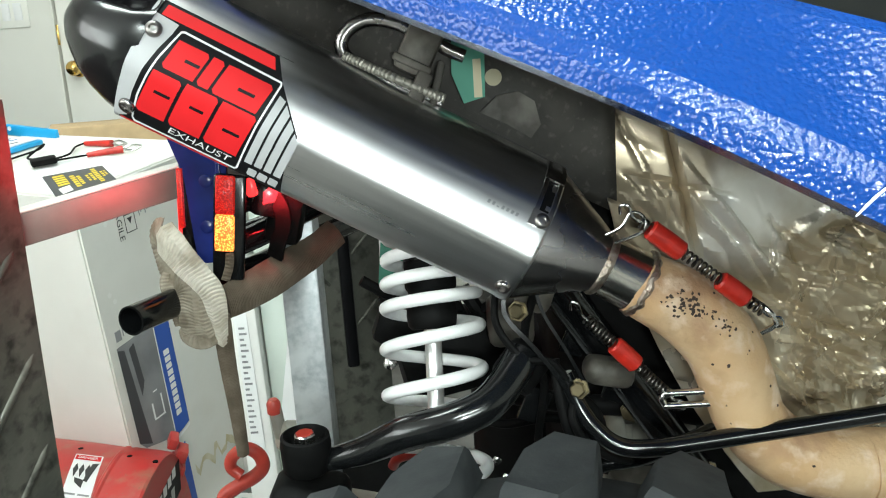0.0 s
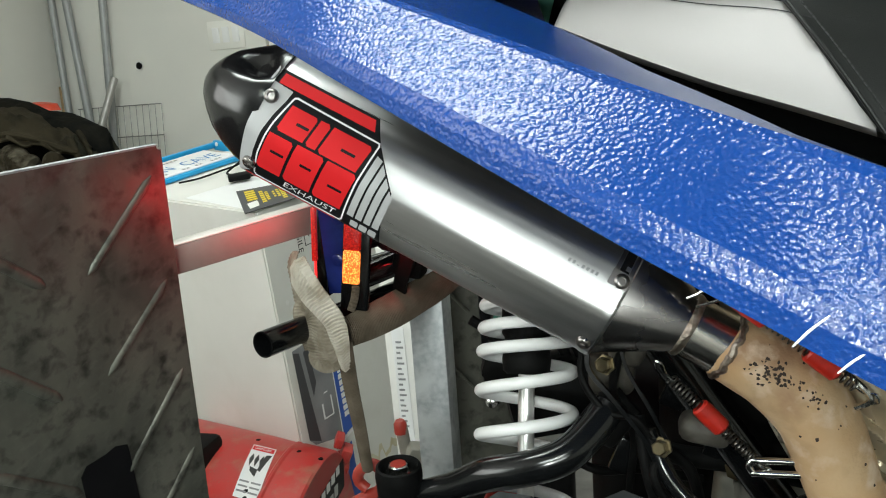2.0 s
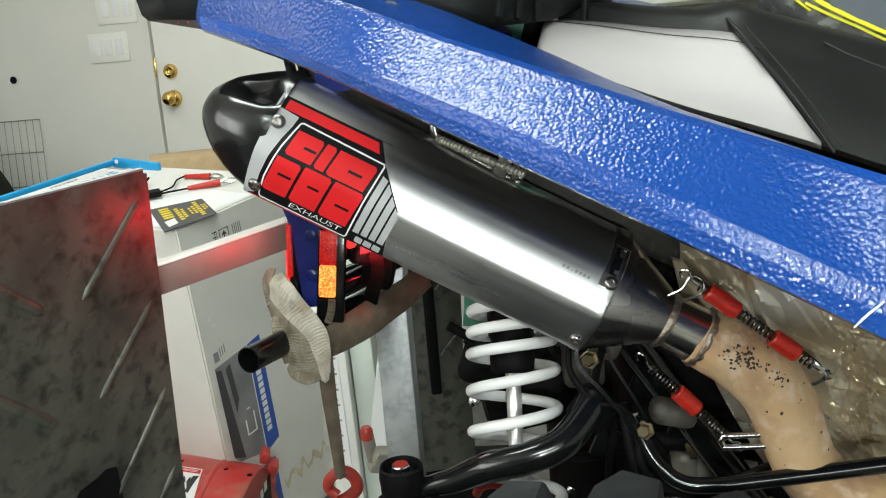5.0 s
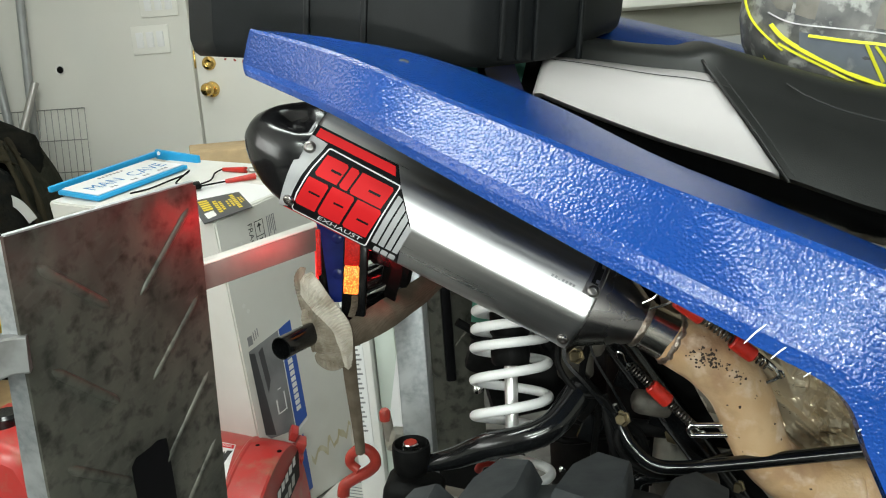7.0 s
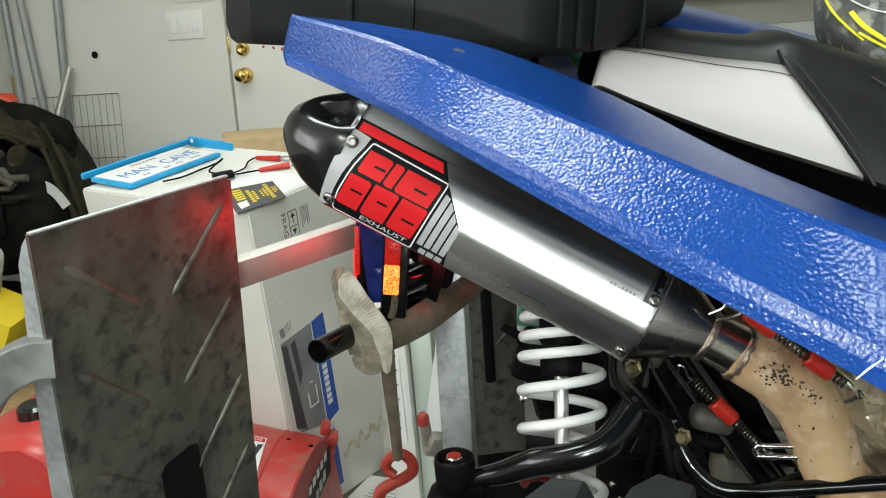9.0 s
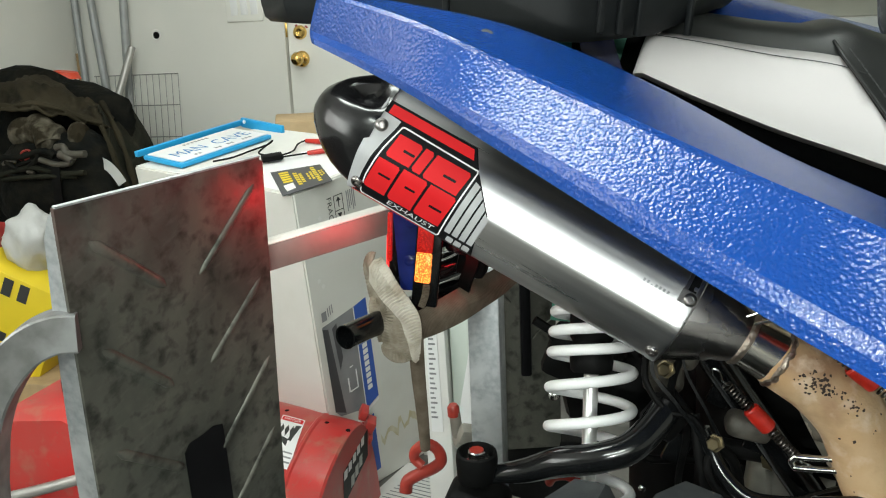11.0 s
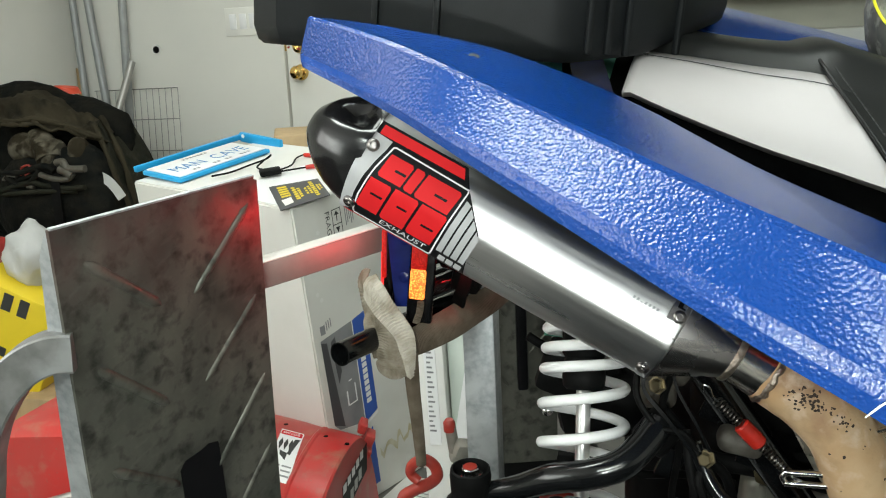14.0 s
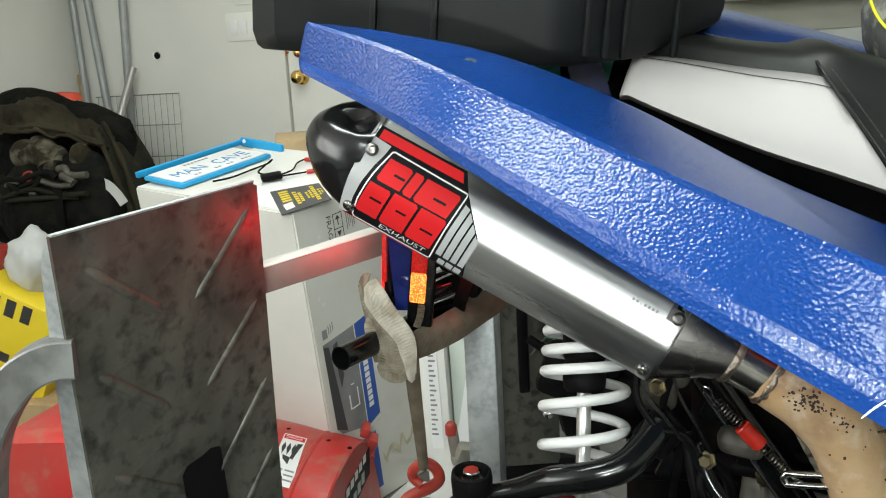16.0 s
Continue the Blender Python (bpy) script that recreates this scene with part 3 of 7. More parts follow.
# the door to the house, with its brass knob and deadbolt
door = tagged(new("door_1"), "closed white painted door with brass knob and deadbolt", "door", kind="structure")
door.location = (DX0, YN, FLOOR)
part("door_leaf", add_box(B(), (DX1 - DX0 - 0.008, 0.04, DTOP - FLOOR - 0.07), pose((DX0 + DX1) / 2, YN + 0.028, (DTOP + FLOOR) / 2 + 0.03), 0.002), "door", door)
part("strike_plate", add_box(B(), (0.010, 0.006, 0.075), pose(DX0 + 0.002, YN - 0.001, 1.045), 0.001), "brass", door, "brass strike plate")
part("strike_plate", add_box(B(), (0.008, 0.006, 0.045), pose(DX0 + 0.002, YN - 0.001, 0.60), 0.001), "aged", door)
KX = DX0 + 0.062
part("door_knob", lathe(B(), (KX, YN + 0.008, 0.915), (0, -1, 0), [(0.034, 0), (0.034, 0.004), (0.030, 0.010), (0.014, 0.014), (0.012, 0.030), (0.018, 0.036), (0.027, 0.046), (0.029, 0.056), (0.024, 0.066), (0.010, 0.070), (0.0, 0.0705)]), "brass", door, "round polished brass knob")
part("deadbolt", lathe(B(), (KX, YN + 0.008, 1.025), (0, -1, 0), [(0.030, 0), (0.030, 0.006), (0.026, 0.014), (0.016, 0.016), (0.013, 0.014), (0.0, 0.014)]), "brass", door, "round brass deadbolt")
bm = B()
for x in (DX0 - 0.004, DX1 + 0.004):
    add_box(bm, (0.008, 0.016, DTOP - FLOOR - 0.06), pose(x, YN - 0.005, (DTOP + FLOOR) / 2 + 0.03), 0.002)
part("door_stop", bm, "wall", door)


def light_switch(x, z, gangs):
    s = thing("light_switch", (x, YN, z), "white plastic rocker light switch plate on wall", "light switch", "switches by the door")
    part("cover_plate", add_box(B(), (0.046 * gangs + 0.03, 0.007, 0.118), pose(x, YN - 0.0035, z), 0.0025), "door", s)
    for i in range(gangs):
        part("rocker", add_box(B(), (0.031, 0.006, 0.064), pose(x + (i - (gangs - 1) / 2) * 0.046, YN - 0.0085, z, 4, 0, 0), 0.0015), "white", s)


light_switch(-1.655, 1.14, 3)
light_switch(-1.60, 1.29, 3)

# a hole in the plaster
bm = B()
lathe(bm, (-2.09, YN - 0.001, 1.045), (0, -1, 0), [(0.0, 0.0), (0.012, 0.0), (0.019, 0.0015), (0.022, 0.003), (0.024, 0.0)], 16)
hole = thing("wall_hole", (-2.09, YN, 1.045), "small round dark hole broken in drywall", "hole")
part("rim", bm, "paper", hole)
part("void", lathe(B(), (-2.088, YN - 0.003, 1.043), (0, -1, 0), [(0.0, 0), (0.015, 0), (0.0155, 0.0012), (0.0, 0.0014)], 14), "dullblack", hole)

# far wall behind the seat: shelf edge, shadow coloured in as dark band, light band
solo("wall_ledge", add_box(B(), (2.6, 0.22, 0.04), pose(1.60, YN - 0.11, 1.125), 0.004), "door", "white painted ledge board on far wall", "trim", kind="structure")
solo("wall_panel", add_box(B(), (2.6, 0.012, 0.12), pose(1.60, YN - 0.006, 1.045), 0.002), "greywall", "grey green band, ledge shadow put into its colour", "panel", kind="structure")
solo("wall_panel", add_box(B(), (2.6, 0.02, 1.15), pose(1.60, YN - 0.010, 0.405), 0.002), "greylight", "light grey lower wall panel", "panel", kind="structure")

# unseen ceiling fixtures, over and behind the camera; last one added as fill
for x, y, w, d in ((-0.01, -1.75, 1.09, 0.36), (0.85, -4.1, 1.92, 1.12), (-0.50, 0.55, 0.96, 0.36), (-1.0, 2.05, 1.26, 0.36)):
    cl = thing("unseen_ceiling_light", (x, y, CEIL), "unseen white ceiling tube light, switched on", "ceiling light", "ceiling lights")
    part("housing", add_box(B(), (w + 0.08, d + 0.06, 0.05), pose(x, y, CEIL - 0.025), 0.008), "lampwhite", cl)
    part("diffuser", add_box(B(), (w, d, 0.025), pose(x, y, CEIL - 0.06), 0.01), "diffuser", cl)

# light panel added for those highlights, never in view
wl = thing("added_light_panel", (-2.5, -0.85, 1.68), "added unseen light panel on the west wall, switched on", "wall light")
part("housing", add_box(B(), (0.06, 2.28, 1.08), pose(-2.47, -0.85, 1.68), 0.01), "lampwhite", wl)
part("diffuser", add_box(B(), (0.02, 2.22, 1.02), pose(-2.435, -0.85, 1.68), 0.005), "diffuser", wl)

# grey conduits, a wood strip and a bright tube leaning in the corner
for base, top, r in (((-2.43, YN - 0.05), (-2.475, YN - 0.02, 2.0), 0.016), ((-2.27, YN - 0.06), (-2.435, YN - 0.02, 2.0), 0.018), ((-2.29, YN - 0.05), (-2.17, YN - 0.02, 2.0), 0.018)):
    solo("conduit", rod(B(), (*base, FLOOR), top, r, 14), "pipe", "grey plastic conduit leaning on wall", "pipe", "conduits in the corner")
solo("wood_strip", add_box(B(), (0.03, 0.02, 1.15), pose(-2.475, YN - 0.02, FLOOR + 0.575), 0.002), "wood", "thin pine strip standing in corner", "wood strip")
bm = B()
sweep(bm, [(-2.62 + 0.35, 3.05, 0.45), (-2.16, 3.27, 0.995)], 0.016, 16, 1, caps=False)
sweep(bm, [(-2.27, 3.05, 0.45), (-2.16, 3.27, 0.995)], 0.0135, 16, 1, caps=False)
solo("metal_tube", bm, "alu", "bright aluminium tube leaning against wall", "tube")

# wire rack leaning on the wall
rack = thing("wire_rack", (-2.2, YN - 0.04, FLOOR), "thin dark wire grid rack leaning on wall", "wire rack")
for k in range(14):
    x = -2.40 + 0.0315 * k
    part("upright", rod(B(), (x, YN - 0.10, FLOOR), (x, YN - 0.025, 0.875), 0.0015, 6), "wire", rack)
for z in (0.30, 0.45, 0.60, 0.74, 0.875):
    bm = rod(B(), (-2.41, YN - 0.10 + 0.075 * (z - FLOOR) / 1.045, z), (-1.99, YN - 0.10 + 0.075 * (z - FLOOR) / 1.045, z), 0.0024, 6)
    part("crossbar", bm, "wire", rack)

# ---- the quad bike ----
atv = thing("atv", (0.1, 0.82, -0.045), "blue quad bike with stainless aftermarket exhaust, strapped down", "quad bike")

# muffler: s runs down the axis, h across it and up, y away from the camera
HC, YC, HH, HY, EXPO, ROLL = 0.632, 0.626, 0.051, 0.055, 3.0, 0.0
# faceted sleeve section (h, y): near face, lower facet, upper facet, back
FACETS = [(0.621, 0.5705), (0.6590, 0.5810), (0.6835, 0.608), (0.6855, 0.640), (0.670, 0.670), (0.635, 0.681), (0.601, 0.672), (0.580, 0.645), (0.5825, 0.590)]


def mp(s, h, y):
    return Vector((s * 0.866 + h * 0.5, y, -s * 0.5 + h * 0.866))


def rounded_section():
    """The section's outline about its middle, corners rounded, by angle."""
    out = []
    n = len(FACETS)
    for k in range(n):
        a, b, c = (Vector(FACETS[q % n]) for q in (k - 1, k, k + 1))
        r = 0.0075 if k in (0, 8) else 0.009
        p, q = b + (a - b).normalized() * r, b + (c - b).normalized() * r
        for i in range(9):
            u = i / 8
            v = (p * (1 - u) + b * u) * (1 - u) + (b * (1 - u) + q * u) * u
            out.append((v.x - HC, v.y - YC))
        e = c + (b - c).normalized() * r
        w = Vector(((e - q).y, -(e - q).x)).normalized()
        if w.dot((q + e) / 2 - Vector((HC, YC))) < 0:
            w = -w
        crown = (0.026 if k == 0 else 0.045) * (e - q).length
        out.extend((v.x - HC, v.y - YC) for v in (q.lerp(e, i / 12) + w * crown * 4 * (i / 12) * (1 - i / 12) for i in range(1, 12)))
    return sorted((math.atan2(h, -y) % (2 * math.pi), math.hypot(h, y)) for h, y in out)


SECTION = rounded_section()
SEC_A = [a - 2 * math.pi for a, r in SECTION] + [a for a, r in SECTION] + [a + 2 * math.pi for a, r in SECTION]
SEC_R = [r for a, r in SECTION] * 3


def ring2d(hh, hy, e, roll, n):
    """A section n points round: faceted at e = EXPO, oval at e = 2, between them a blend."""
    out = []
    w = max(0.0, min(1.0, e - 2.0))
    for k in range(n):
        a = 2 * math.pi * k / n
        c, d = math.cos(a), math.sin(a)
        r = float(np.interp(a, SEC_A, SEC_R))
        f, g = r * d * hh / HH, -r * c * hy / HY
        out.append((f * w + hh * d * (1 - w), g * w - hy * c * (1 - w)))
    return out


NEAR = sorted((h, y) for h, y in ring2d(HH, HY, EXPO, ROLL, 1440) if y < 0.2 * h - 0.012)
NH_, NY_ = [p[0] for p in NEAR], [p[1] for p in NEAR]


def near_y(h):
    return float(np.interp(h - HC, NH_, NY_)) + YC


def skin(s, h, off=0.0):
    """The point of the sleeve's near side at s, h, lifted by off."""
    g = 0.0008
    t = Vector((2 * g, near_y(h + g) - near_y(h - g))).normalized()
    return mp(s, h + off * t.y, near_y(h) - off * t.x)


def oval(s, hc, hh, yc, hy, e=EXPO, n=144, roll=ROLL):
    return [mp(s, hc + p, yc + q) for p, q in ring2d(hh, hy, e, roll, n)]


bm = B()
rings(bm, [oval(s, HC, HH - d, YC, HY - d) for s, d in ((-0.600, 0.004), (-0.6005, 0.0), (-0.598, 0), (-0.592, 0), (-0.590, 0), (-0.5, 0), (-0.4, 0), (-0.306, 0), (-0.304, -0.0006), (-0.298, -0.0006), (-0.296, 0.001))])
muffler = part("muffler", bm, "steel", atv, "brushed stainless steel muffler sleeve", 30)

bm = B()
loops = []
for s, h0, h1, hy in ((-0.597, 0.581, 0.687, 0.0535), (-0.603, 0.580, 0.687, 0.0545), (-0.612, 0.582, 0.683, 0.054), (-0.625, 0.587, 0.676, 0.052), (-0.638, 0.594, 0.668, 0.047), (-0.648, 0.602, 0.661, 0.041), (-0.656, 0.609, 0.653, 0.033), (-0.662, 0.615, 0.646, 0.023), (-0.665, 0.621, 0.639, 0.011)):
    lp = oval(s, (h0 + h1) / 2, (h1 - h0) / 2, YC + 0.004 * (s + 0.6) / -0.06, hy, 2.4)
    loops.append(lp)
for i, lp in enumerate(loops):
    for p in lp:
        s, h = p.x * 0.866 - p.z * 0.5, p.x * 0.5 + p.z * 0.866
        d = math.exp(-((s + 0.621) / 0.015) ** 2 - ((h - 0.666) / 0.009) ** 2 - ((p.y - 0.592) / 0.022) ** 2)
        p += Vector((-0.25, 0.75, -0.6)) * 0.021 * d
rings(bm, loops)
cap = part("end_cap", bm, "capblack", muffler, "satin black rounded end cap", 60)
bm = B()
rings(bm, [oval(s, HC, HH + d, YC, HY + d) for s, d in ((-0.6008, 0.0002), (-0.6008, 0.0006), (-0.5982, 0.0006), (-0.5982, 0.0002))], caps=False)
part("rim_band", bm, "stk_silver", muffler, "bright thin rim band")

# cone, weld, neck and weld
bm = B()
NH, NY, NR = 0.637, 0.600, 0.0225
loops = []
for k in range(13):
    u = k / 12
    v = u ** 1.05
    e = EXPO + (2.0 - EXPO) * u
    loops.append(oval(-0.297 + 0.051 * u, HC + (NH - HC) * v, (HH - 0.001) + (NR + 0.001 - HH) * v, YC + (NY - YC) * v, (HY - 0.001) + (NR + 0.001 - HY) * v, e, roll=ROLL * (1 - u)))
rings(bm, loops)
part("cone", bm, "cone", muffler, "heat-darkened steel reducing cone", 50)
bm = B()
rings(bm, [oval(s, NH, NR + d, NY, NR + d, 2.0, 40) for s, d in ((-0.250, -0.001), (-0.248, 0.0016), (-0.2455, 0.0022), (-0.243, 0.0012), (-0.242, -0.001))])
part("weld_bead", bm, "weld", muffler)
bm = B()
rings(bm, [oval(s, NH, NR + d, NY, NR + d, 2.0, 48) for s, d in ((-0.247, 0), (-0.240, 0.0003), (-0.226, 0.0006), (-0.2135, 0.0012), (-0.2125, 0.0))])
part("neck", bm, "neck", muffler, "polished steel slip-on neck")
bm = B()
sweep(bm, [mp(-0.213 + 0.0007 * math.sin(k * 2.1) + 0.0006 * math.sin(k * 5.3), NH + (NR + 0.0008) * math.sin(a), NY - (NR + 0.0008) * math.cos(a)) for k, a in ((k, 2 * math.pi * k / 40) for k in range(41))], lambda u: 0.0030 + 0.0004 * math.sin(u * 90), 8, 2)
part("weld_bead", bm, "weld", muffler)

# clamp screws and the slotted band
for s, h in ((-0.593, 0.6485), (-0.592, 0.594), (-0.303, 0.648), (-0.305, 0.594)):
    a, n0 = skin(s, h, 0.0006), (skin(s, h, 0.01) - skin(s, h, 0)).normalized()
    part("screw", bolt_bm(B(), a, n0, 0.0058, 0.0036), "cone", muffler, "button head socket screw")
bm = B()
for s0, s1 in ((-0.3115, -0.3085), (-0.3005, -0.2975)):
    rings(bm, [[skin(s, h, o) for s, o in ((s0, 0.0004), (s0, 0.0022), (s1, 0.0022), (s1, 0.0004))] for h in (0.644, 0.65, 0.656, 0.662, 0.668, 0.674, 0.680, 0.684)])
for h0, h1 in ((0.643, 0.6535), (0.674, 0.686)):
    rings(bm, [[skin(s, h, o) for s, o in ((-0.312, 0.0004), (-0.312, 0.0024), (-0.297, 0.0024), (-0.297, 0.0004))] for h in (h0, (h0 + h1) / 2, h1)])
part("slotted_band", bm, "cone", muffler, "slotted steel tab under screw")
bm = B()
rings(bm, [[skin(s, h, o) for s, o in ((-0.308, 0.0003), (-0.308, 0.0007), (-0.301, 0.0007), (-0.301, 0.0003))] for h in (0.654, 0.66, 0.667, 0.674)])
part("slot", bm, "stk_black", muffler)


def wrapped(bm, off):
    """Cuts a flat shape in s, h into strips and lays it on the sleeve."""
    lo, hi = min(v.co.y for v in bm.verts), max(v.co.y for v in bm.verts)
    h = lo + 0.003
    while h < hi:
        bmesh.ops.bisect_plane(bm, geom=list(bm.verts) + list(bm.edges) + list(bm.faces), plane_co=(0, h, 0), plane_no=(0, 1, 0), dist=1e-7)
        h += 0.003
    bmesh.ops.triangulate(bm, faces=bm.faces)
    for v in bm.verts:
        v.co = skin(v.co.x, v.co.y, off)
    return bm


def decal(name, shapes, mat, off, label=""):
    for sh in shapes:
        part(name, wrapped(poly2d(B(), sh), off), mat, muffler, label, 60)


decal("decal_field", [[(-0.5975, 0.5830), (-0.475, 0.5830), (-0.4775, 0.600), (-0.478, 0.6265), (-0.502, 0.6535), (-0.5135, 0.6685), (-0.5975, 0.6685)]], "stk_black", 0.0004, "black glossy sticker field")
decal("decal_corner", [[(-0.5982, 0.6590), (-0.5800, 0.6578), (-0.5812, 0.6500), (-0.5850, 0.6380), (-0.5885, 0.6220), (-0.5908, 0.6050), (-0.5915, 0.5870), (-0.5982, 0.5840)]], "stk_silver", 0.0006)
decal("decal_stripe", [[(-0.5935, 0.6592), (-0.5108, 0.6592), (-0.5155, 0.6665), (-0.5935, 0.6665)], [(-0.596, 0.5832), (-0.515, 0.5832), (-0.5155, 0.5848), (-0.596, 0.5848)]], "stk_red", 0.0006, "red sticker stripe")


def outline(pts, w):
    """A closed line of width w round an outline, as quads."""
    c = Vector((sum(p[0] for p in pts) / len(pts), sum(p[1] for p in pts) / len(pts)))
    out = []
    n = len(pts)
    P = [Vector(p) for p in pts]

    def inner(i):
        a, b, d = P[i - 1], P[i], P[(i + 1) % n]
        n1 = Vector((-(b - a).y, (b - a).x)).normalized()
        n2 = Vector((-(d - b).y, (d - b).x)).normalized()
        m = (n1 + n2).normalized()
        if m.dot(c - b) < 0:
            m = -m
        return b + m * w / max(0.4, abs(m.dot(n1)))
    Q = [inner(i) for i in range(n)]
    for i in range(n):
        j = (i + 1) % n
        out.append([tuple(P[i]), tuple(P[j]), tuple(Q[j]), tuple(Q[i])])
    return out


border = outline([(-0.5770, 0.6548), (-0.5745, 0.6560), (-0.5030, 0.6545), (-0.5020, 0.6520), (-0.5085, 0.5870), (-0.5105, 0.5850), (-0.5860, 0.5850), (-0.5880, 0.5875), (-0.5875, 0.6050), (-0.5830, 0.6330)], 0.0013)
bm = B()
for sh in border:
    poly2d(bm, sh)
part("decal_border", wrapped(bm, 0.0006), "white", muffler, "white sticker border line", 60)
# the maker's mark as plain slanted red blocks
SL = 0.10


def slanted(s0, s1, h0, h1, cut=0.0022):
    f = lambda s, h: (s + SL * (h - h0) * 1.6, h)
    return [f(s0 + cut, h0), f(s1, h0), f(s1, h1 - cut), f(s1 - cut, h1), f(s0, h1), f(s0, h0 + cut)]


blocks = [slanted(-0.5785, -0.5555, 0.6290, 0.6495), slanted(-0.5535, -0.5445, 0.6285, 0.6495), slanted(-0.5425, -0.5095, 0.6280, 0.6495),
          slanted(-0.5865, -0.5655, 0.5945, 0.6255), slanted(-0.5630, -0.5395, 0.5945, 0.6265), slanted(-0.5370, -0.5120, 0.5945, 0.6265)]
decal("decal_block", blocks, "stk_red", 0.0007, "plain slanted red emblem blocks")
notch = [slanted(-0.5660, -0.5555, 0.6380, 0.6402, 0.0003), slanted(-0.5270, -0.5150, 0.6368, 0.6390, 0.0003), slanted(-0.5770, -0.5655, 0.6110, 0.6132, 0.0003),
         slanted(-0.5515, -0.5415, 0.6120, 0.6142, 0.0003), slanted(-0.5262, -0.5140, 0.6080, 0.6102, 0.0003)]
decal("decal_gap", notch, "stk_black", 0.0009)
bm = letters("EXHAUST", 0.0046, 0.0455)
for v in bm.verts:
    v.co = (v.co.x - 0.5612 + 0.3 * v.co.y, v.co.y + 0.5886, 0)
part("decal_word", wrapped(bm, 0.0009), "white", muffler, "small silver printed word", 60)
stripes = []
for k in range(4):
    cut = []
    for s0 in (-0.5055 + 0.0072 * k, -0.5000 + 0.0072 * k):
        h = 0.60
        for _ in range(20):
            h = 0.652 - 1.125 * (s0 + 0.10 * (h - 0.5940) + 0.502) * 0.5 + 0.5 * (h - 0.652)
        cut.append((s0, min(0.646, h)))
    (a, ha), (c, hc) = cut
    stripes.append([(a, 0.5940), (c, 0.5940), (c + 0.10 * (hc - 0.5940), hc), (a + 0.10 * (ha - 0.5940), ha)])
decal("decal_bar", stripes, "stk_silver", 0.0006, "silver slanted sticker bars")
decal("decal_mark", [slanted(-0.5020, -0.4955, 0.5856, 0.5912, 0.001), slanted(-0.4942, -0.4875, 0.5856, 0.5912, 0.001), slanted(-0.4862, -0.4795, 0.5856, 0.5912, 0.001)], "stk_silver", 0.0006)
decal("stamped_mark", [slanted(-0.3435 + 0.0036 * k, -0.3415 + 0.0036 * k, 0.6435, 0.6435 + (0.0026 if k != 2 else 0.0009), 0.0003) for k in range(7)], "print_grey", 0.0004, "small engraved unreadable marks")

# welded hanger loop on the muffler's top with its rubber clamp
bm = B()
HB = 0.625
sweep(bm, [(-0.002, HB, 0.796), (-0.035, HB, 0.813), (-0.062, HB, 0.826), (-0.072, HB, 0.841), (-0.063, HB, 0.854), (-0.045, HB, 0.858), (-0.022, HB, 0.850), (0.004, HB, 0.834), (0.016, HB, 0.828)], 0.0050, 12, 6)
part("hanger_loop", bm, "cone", muffler, "welded steel hanger rod")
bm = B()
sweep(bm, [(-0.070, HB - 0.009, 0.834), (-0.04, HB - 0.012, 0.8185), (0.0, HB - 0.012, 0.799)], lambda u: 0.0036 + 0.0004 * math.sin(u * 150), 10, 40)
part("weld_bead", bm, "aged", muffler, "scalloped silver weld bead")
bm = B()
ang = pose(-0.016, HB, 0.836, 0, 28, 0)
add_box(bm, (0.026, 0.022, 0.040), ang, 0.005)
add_box(bm, (0.030, 0.006, 0.006), ang @ pose(0, -0.011, -0.012), 0.002)
add_box(bm, (0.006, 0.02, 0.034), ang @ pose(0.022, 0.004, -0.018, 0, -12, 0), 0.002)
add_box(bm, (0.012, 0.022, 0.03), ang @ pose(0.012, -0.004, -0.028), 0.003)
part("rubber_clamp", bm, "greyrub", atv, "grey rubber hanger clamp")

# red-sleeved retaining springs and their hooks


def retaining_spring(pts, sleeves, r=0.0048):
    """Hook, coil and red sleeves along a line from pts[0] to pts[1]."""
    a, b = Vector(pts[0]), Vector(pts[1])
    sp = part("retaining_spring", helix(B(), a, b, 26, r * 0.82, 0.0009, 12, 5), "darkspring", atv, "steel coil spring with red sleeves")
    for u0, u1 in sleeves:
        bm = B()
        c, d = a.lerp(b, u0), a.lerp(b, u1)
        L = (d - c).length
        lathe(bm, c, d - c, [(0, 0), (r * 1.25, 0), (r * 1.55, 0.0015), (r * 1.6, L * 0.5), (r * 1.55, L - 0.0015), (r * 1.25, L), (0, L)], 18)
        part("sleeve", bm, "red", sp, "red rubber spring sleeve")
    for e, d in ((a, (a - b).normalized()), (b, (b - a).normalized())):
        bm = B()
        q = Vector((0.3, -0.6, 0.74)).normalized()
        sweep(bm, [e - d * 0.002, e + d * 0.006, e + d * 0.012 + q * 0.005, e + d * 0.017 + q * 0.001, e + d * 0.014 - q * 0.005], 0.0011, 7, 6)
        part("end_hook", bm, "chrome", sp)


retaining_spring(((0.128, 0.572, 0.7095), (0.214, 0.572, 0.639)), ((0.08, 0.34), (0.64, 0.86)), 0.0047)
retaining_spring(((0.094, 0.598, 0.634), (0.153, 0.598, 0.571)), ((0.33, 0.61),), 0.0047)
bm = B()
sweep(bm, [(0.106, 0.578, 0.700), (0.116, 0.574, 0.706), (0.123, 0.572, 0.716), (0.131, 0.572, 0.712), (0.130, 0.572, 0.702), (0.112, 0.578, 0.694)], 0.0012, 7, 6)
part("wire_link", bm, "chrome", atv)
bm = B()
for z in (0.5735, 0.5635):
    sweep(bm, [(0.150, 0.596, z - 0.001), (0.157, 0.594, z), (0.185, 0.594, z)], 0.0026, 10, 5)
sweep(bm, [(0.151, 0.596, 0.5735), (0.148, 0.596, 0.5685), (0.151, 0.596, 0.5625)], 0.0026, 10, 5)
part("spring_hook", bm, "chrome", atv, "bent steel spring hook")
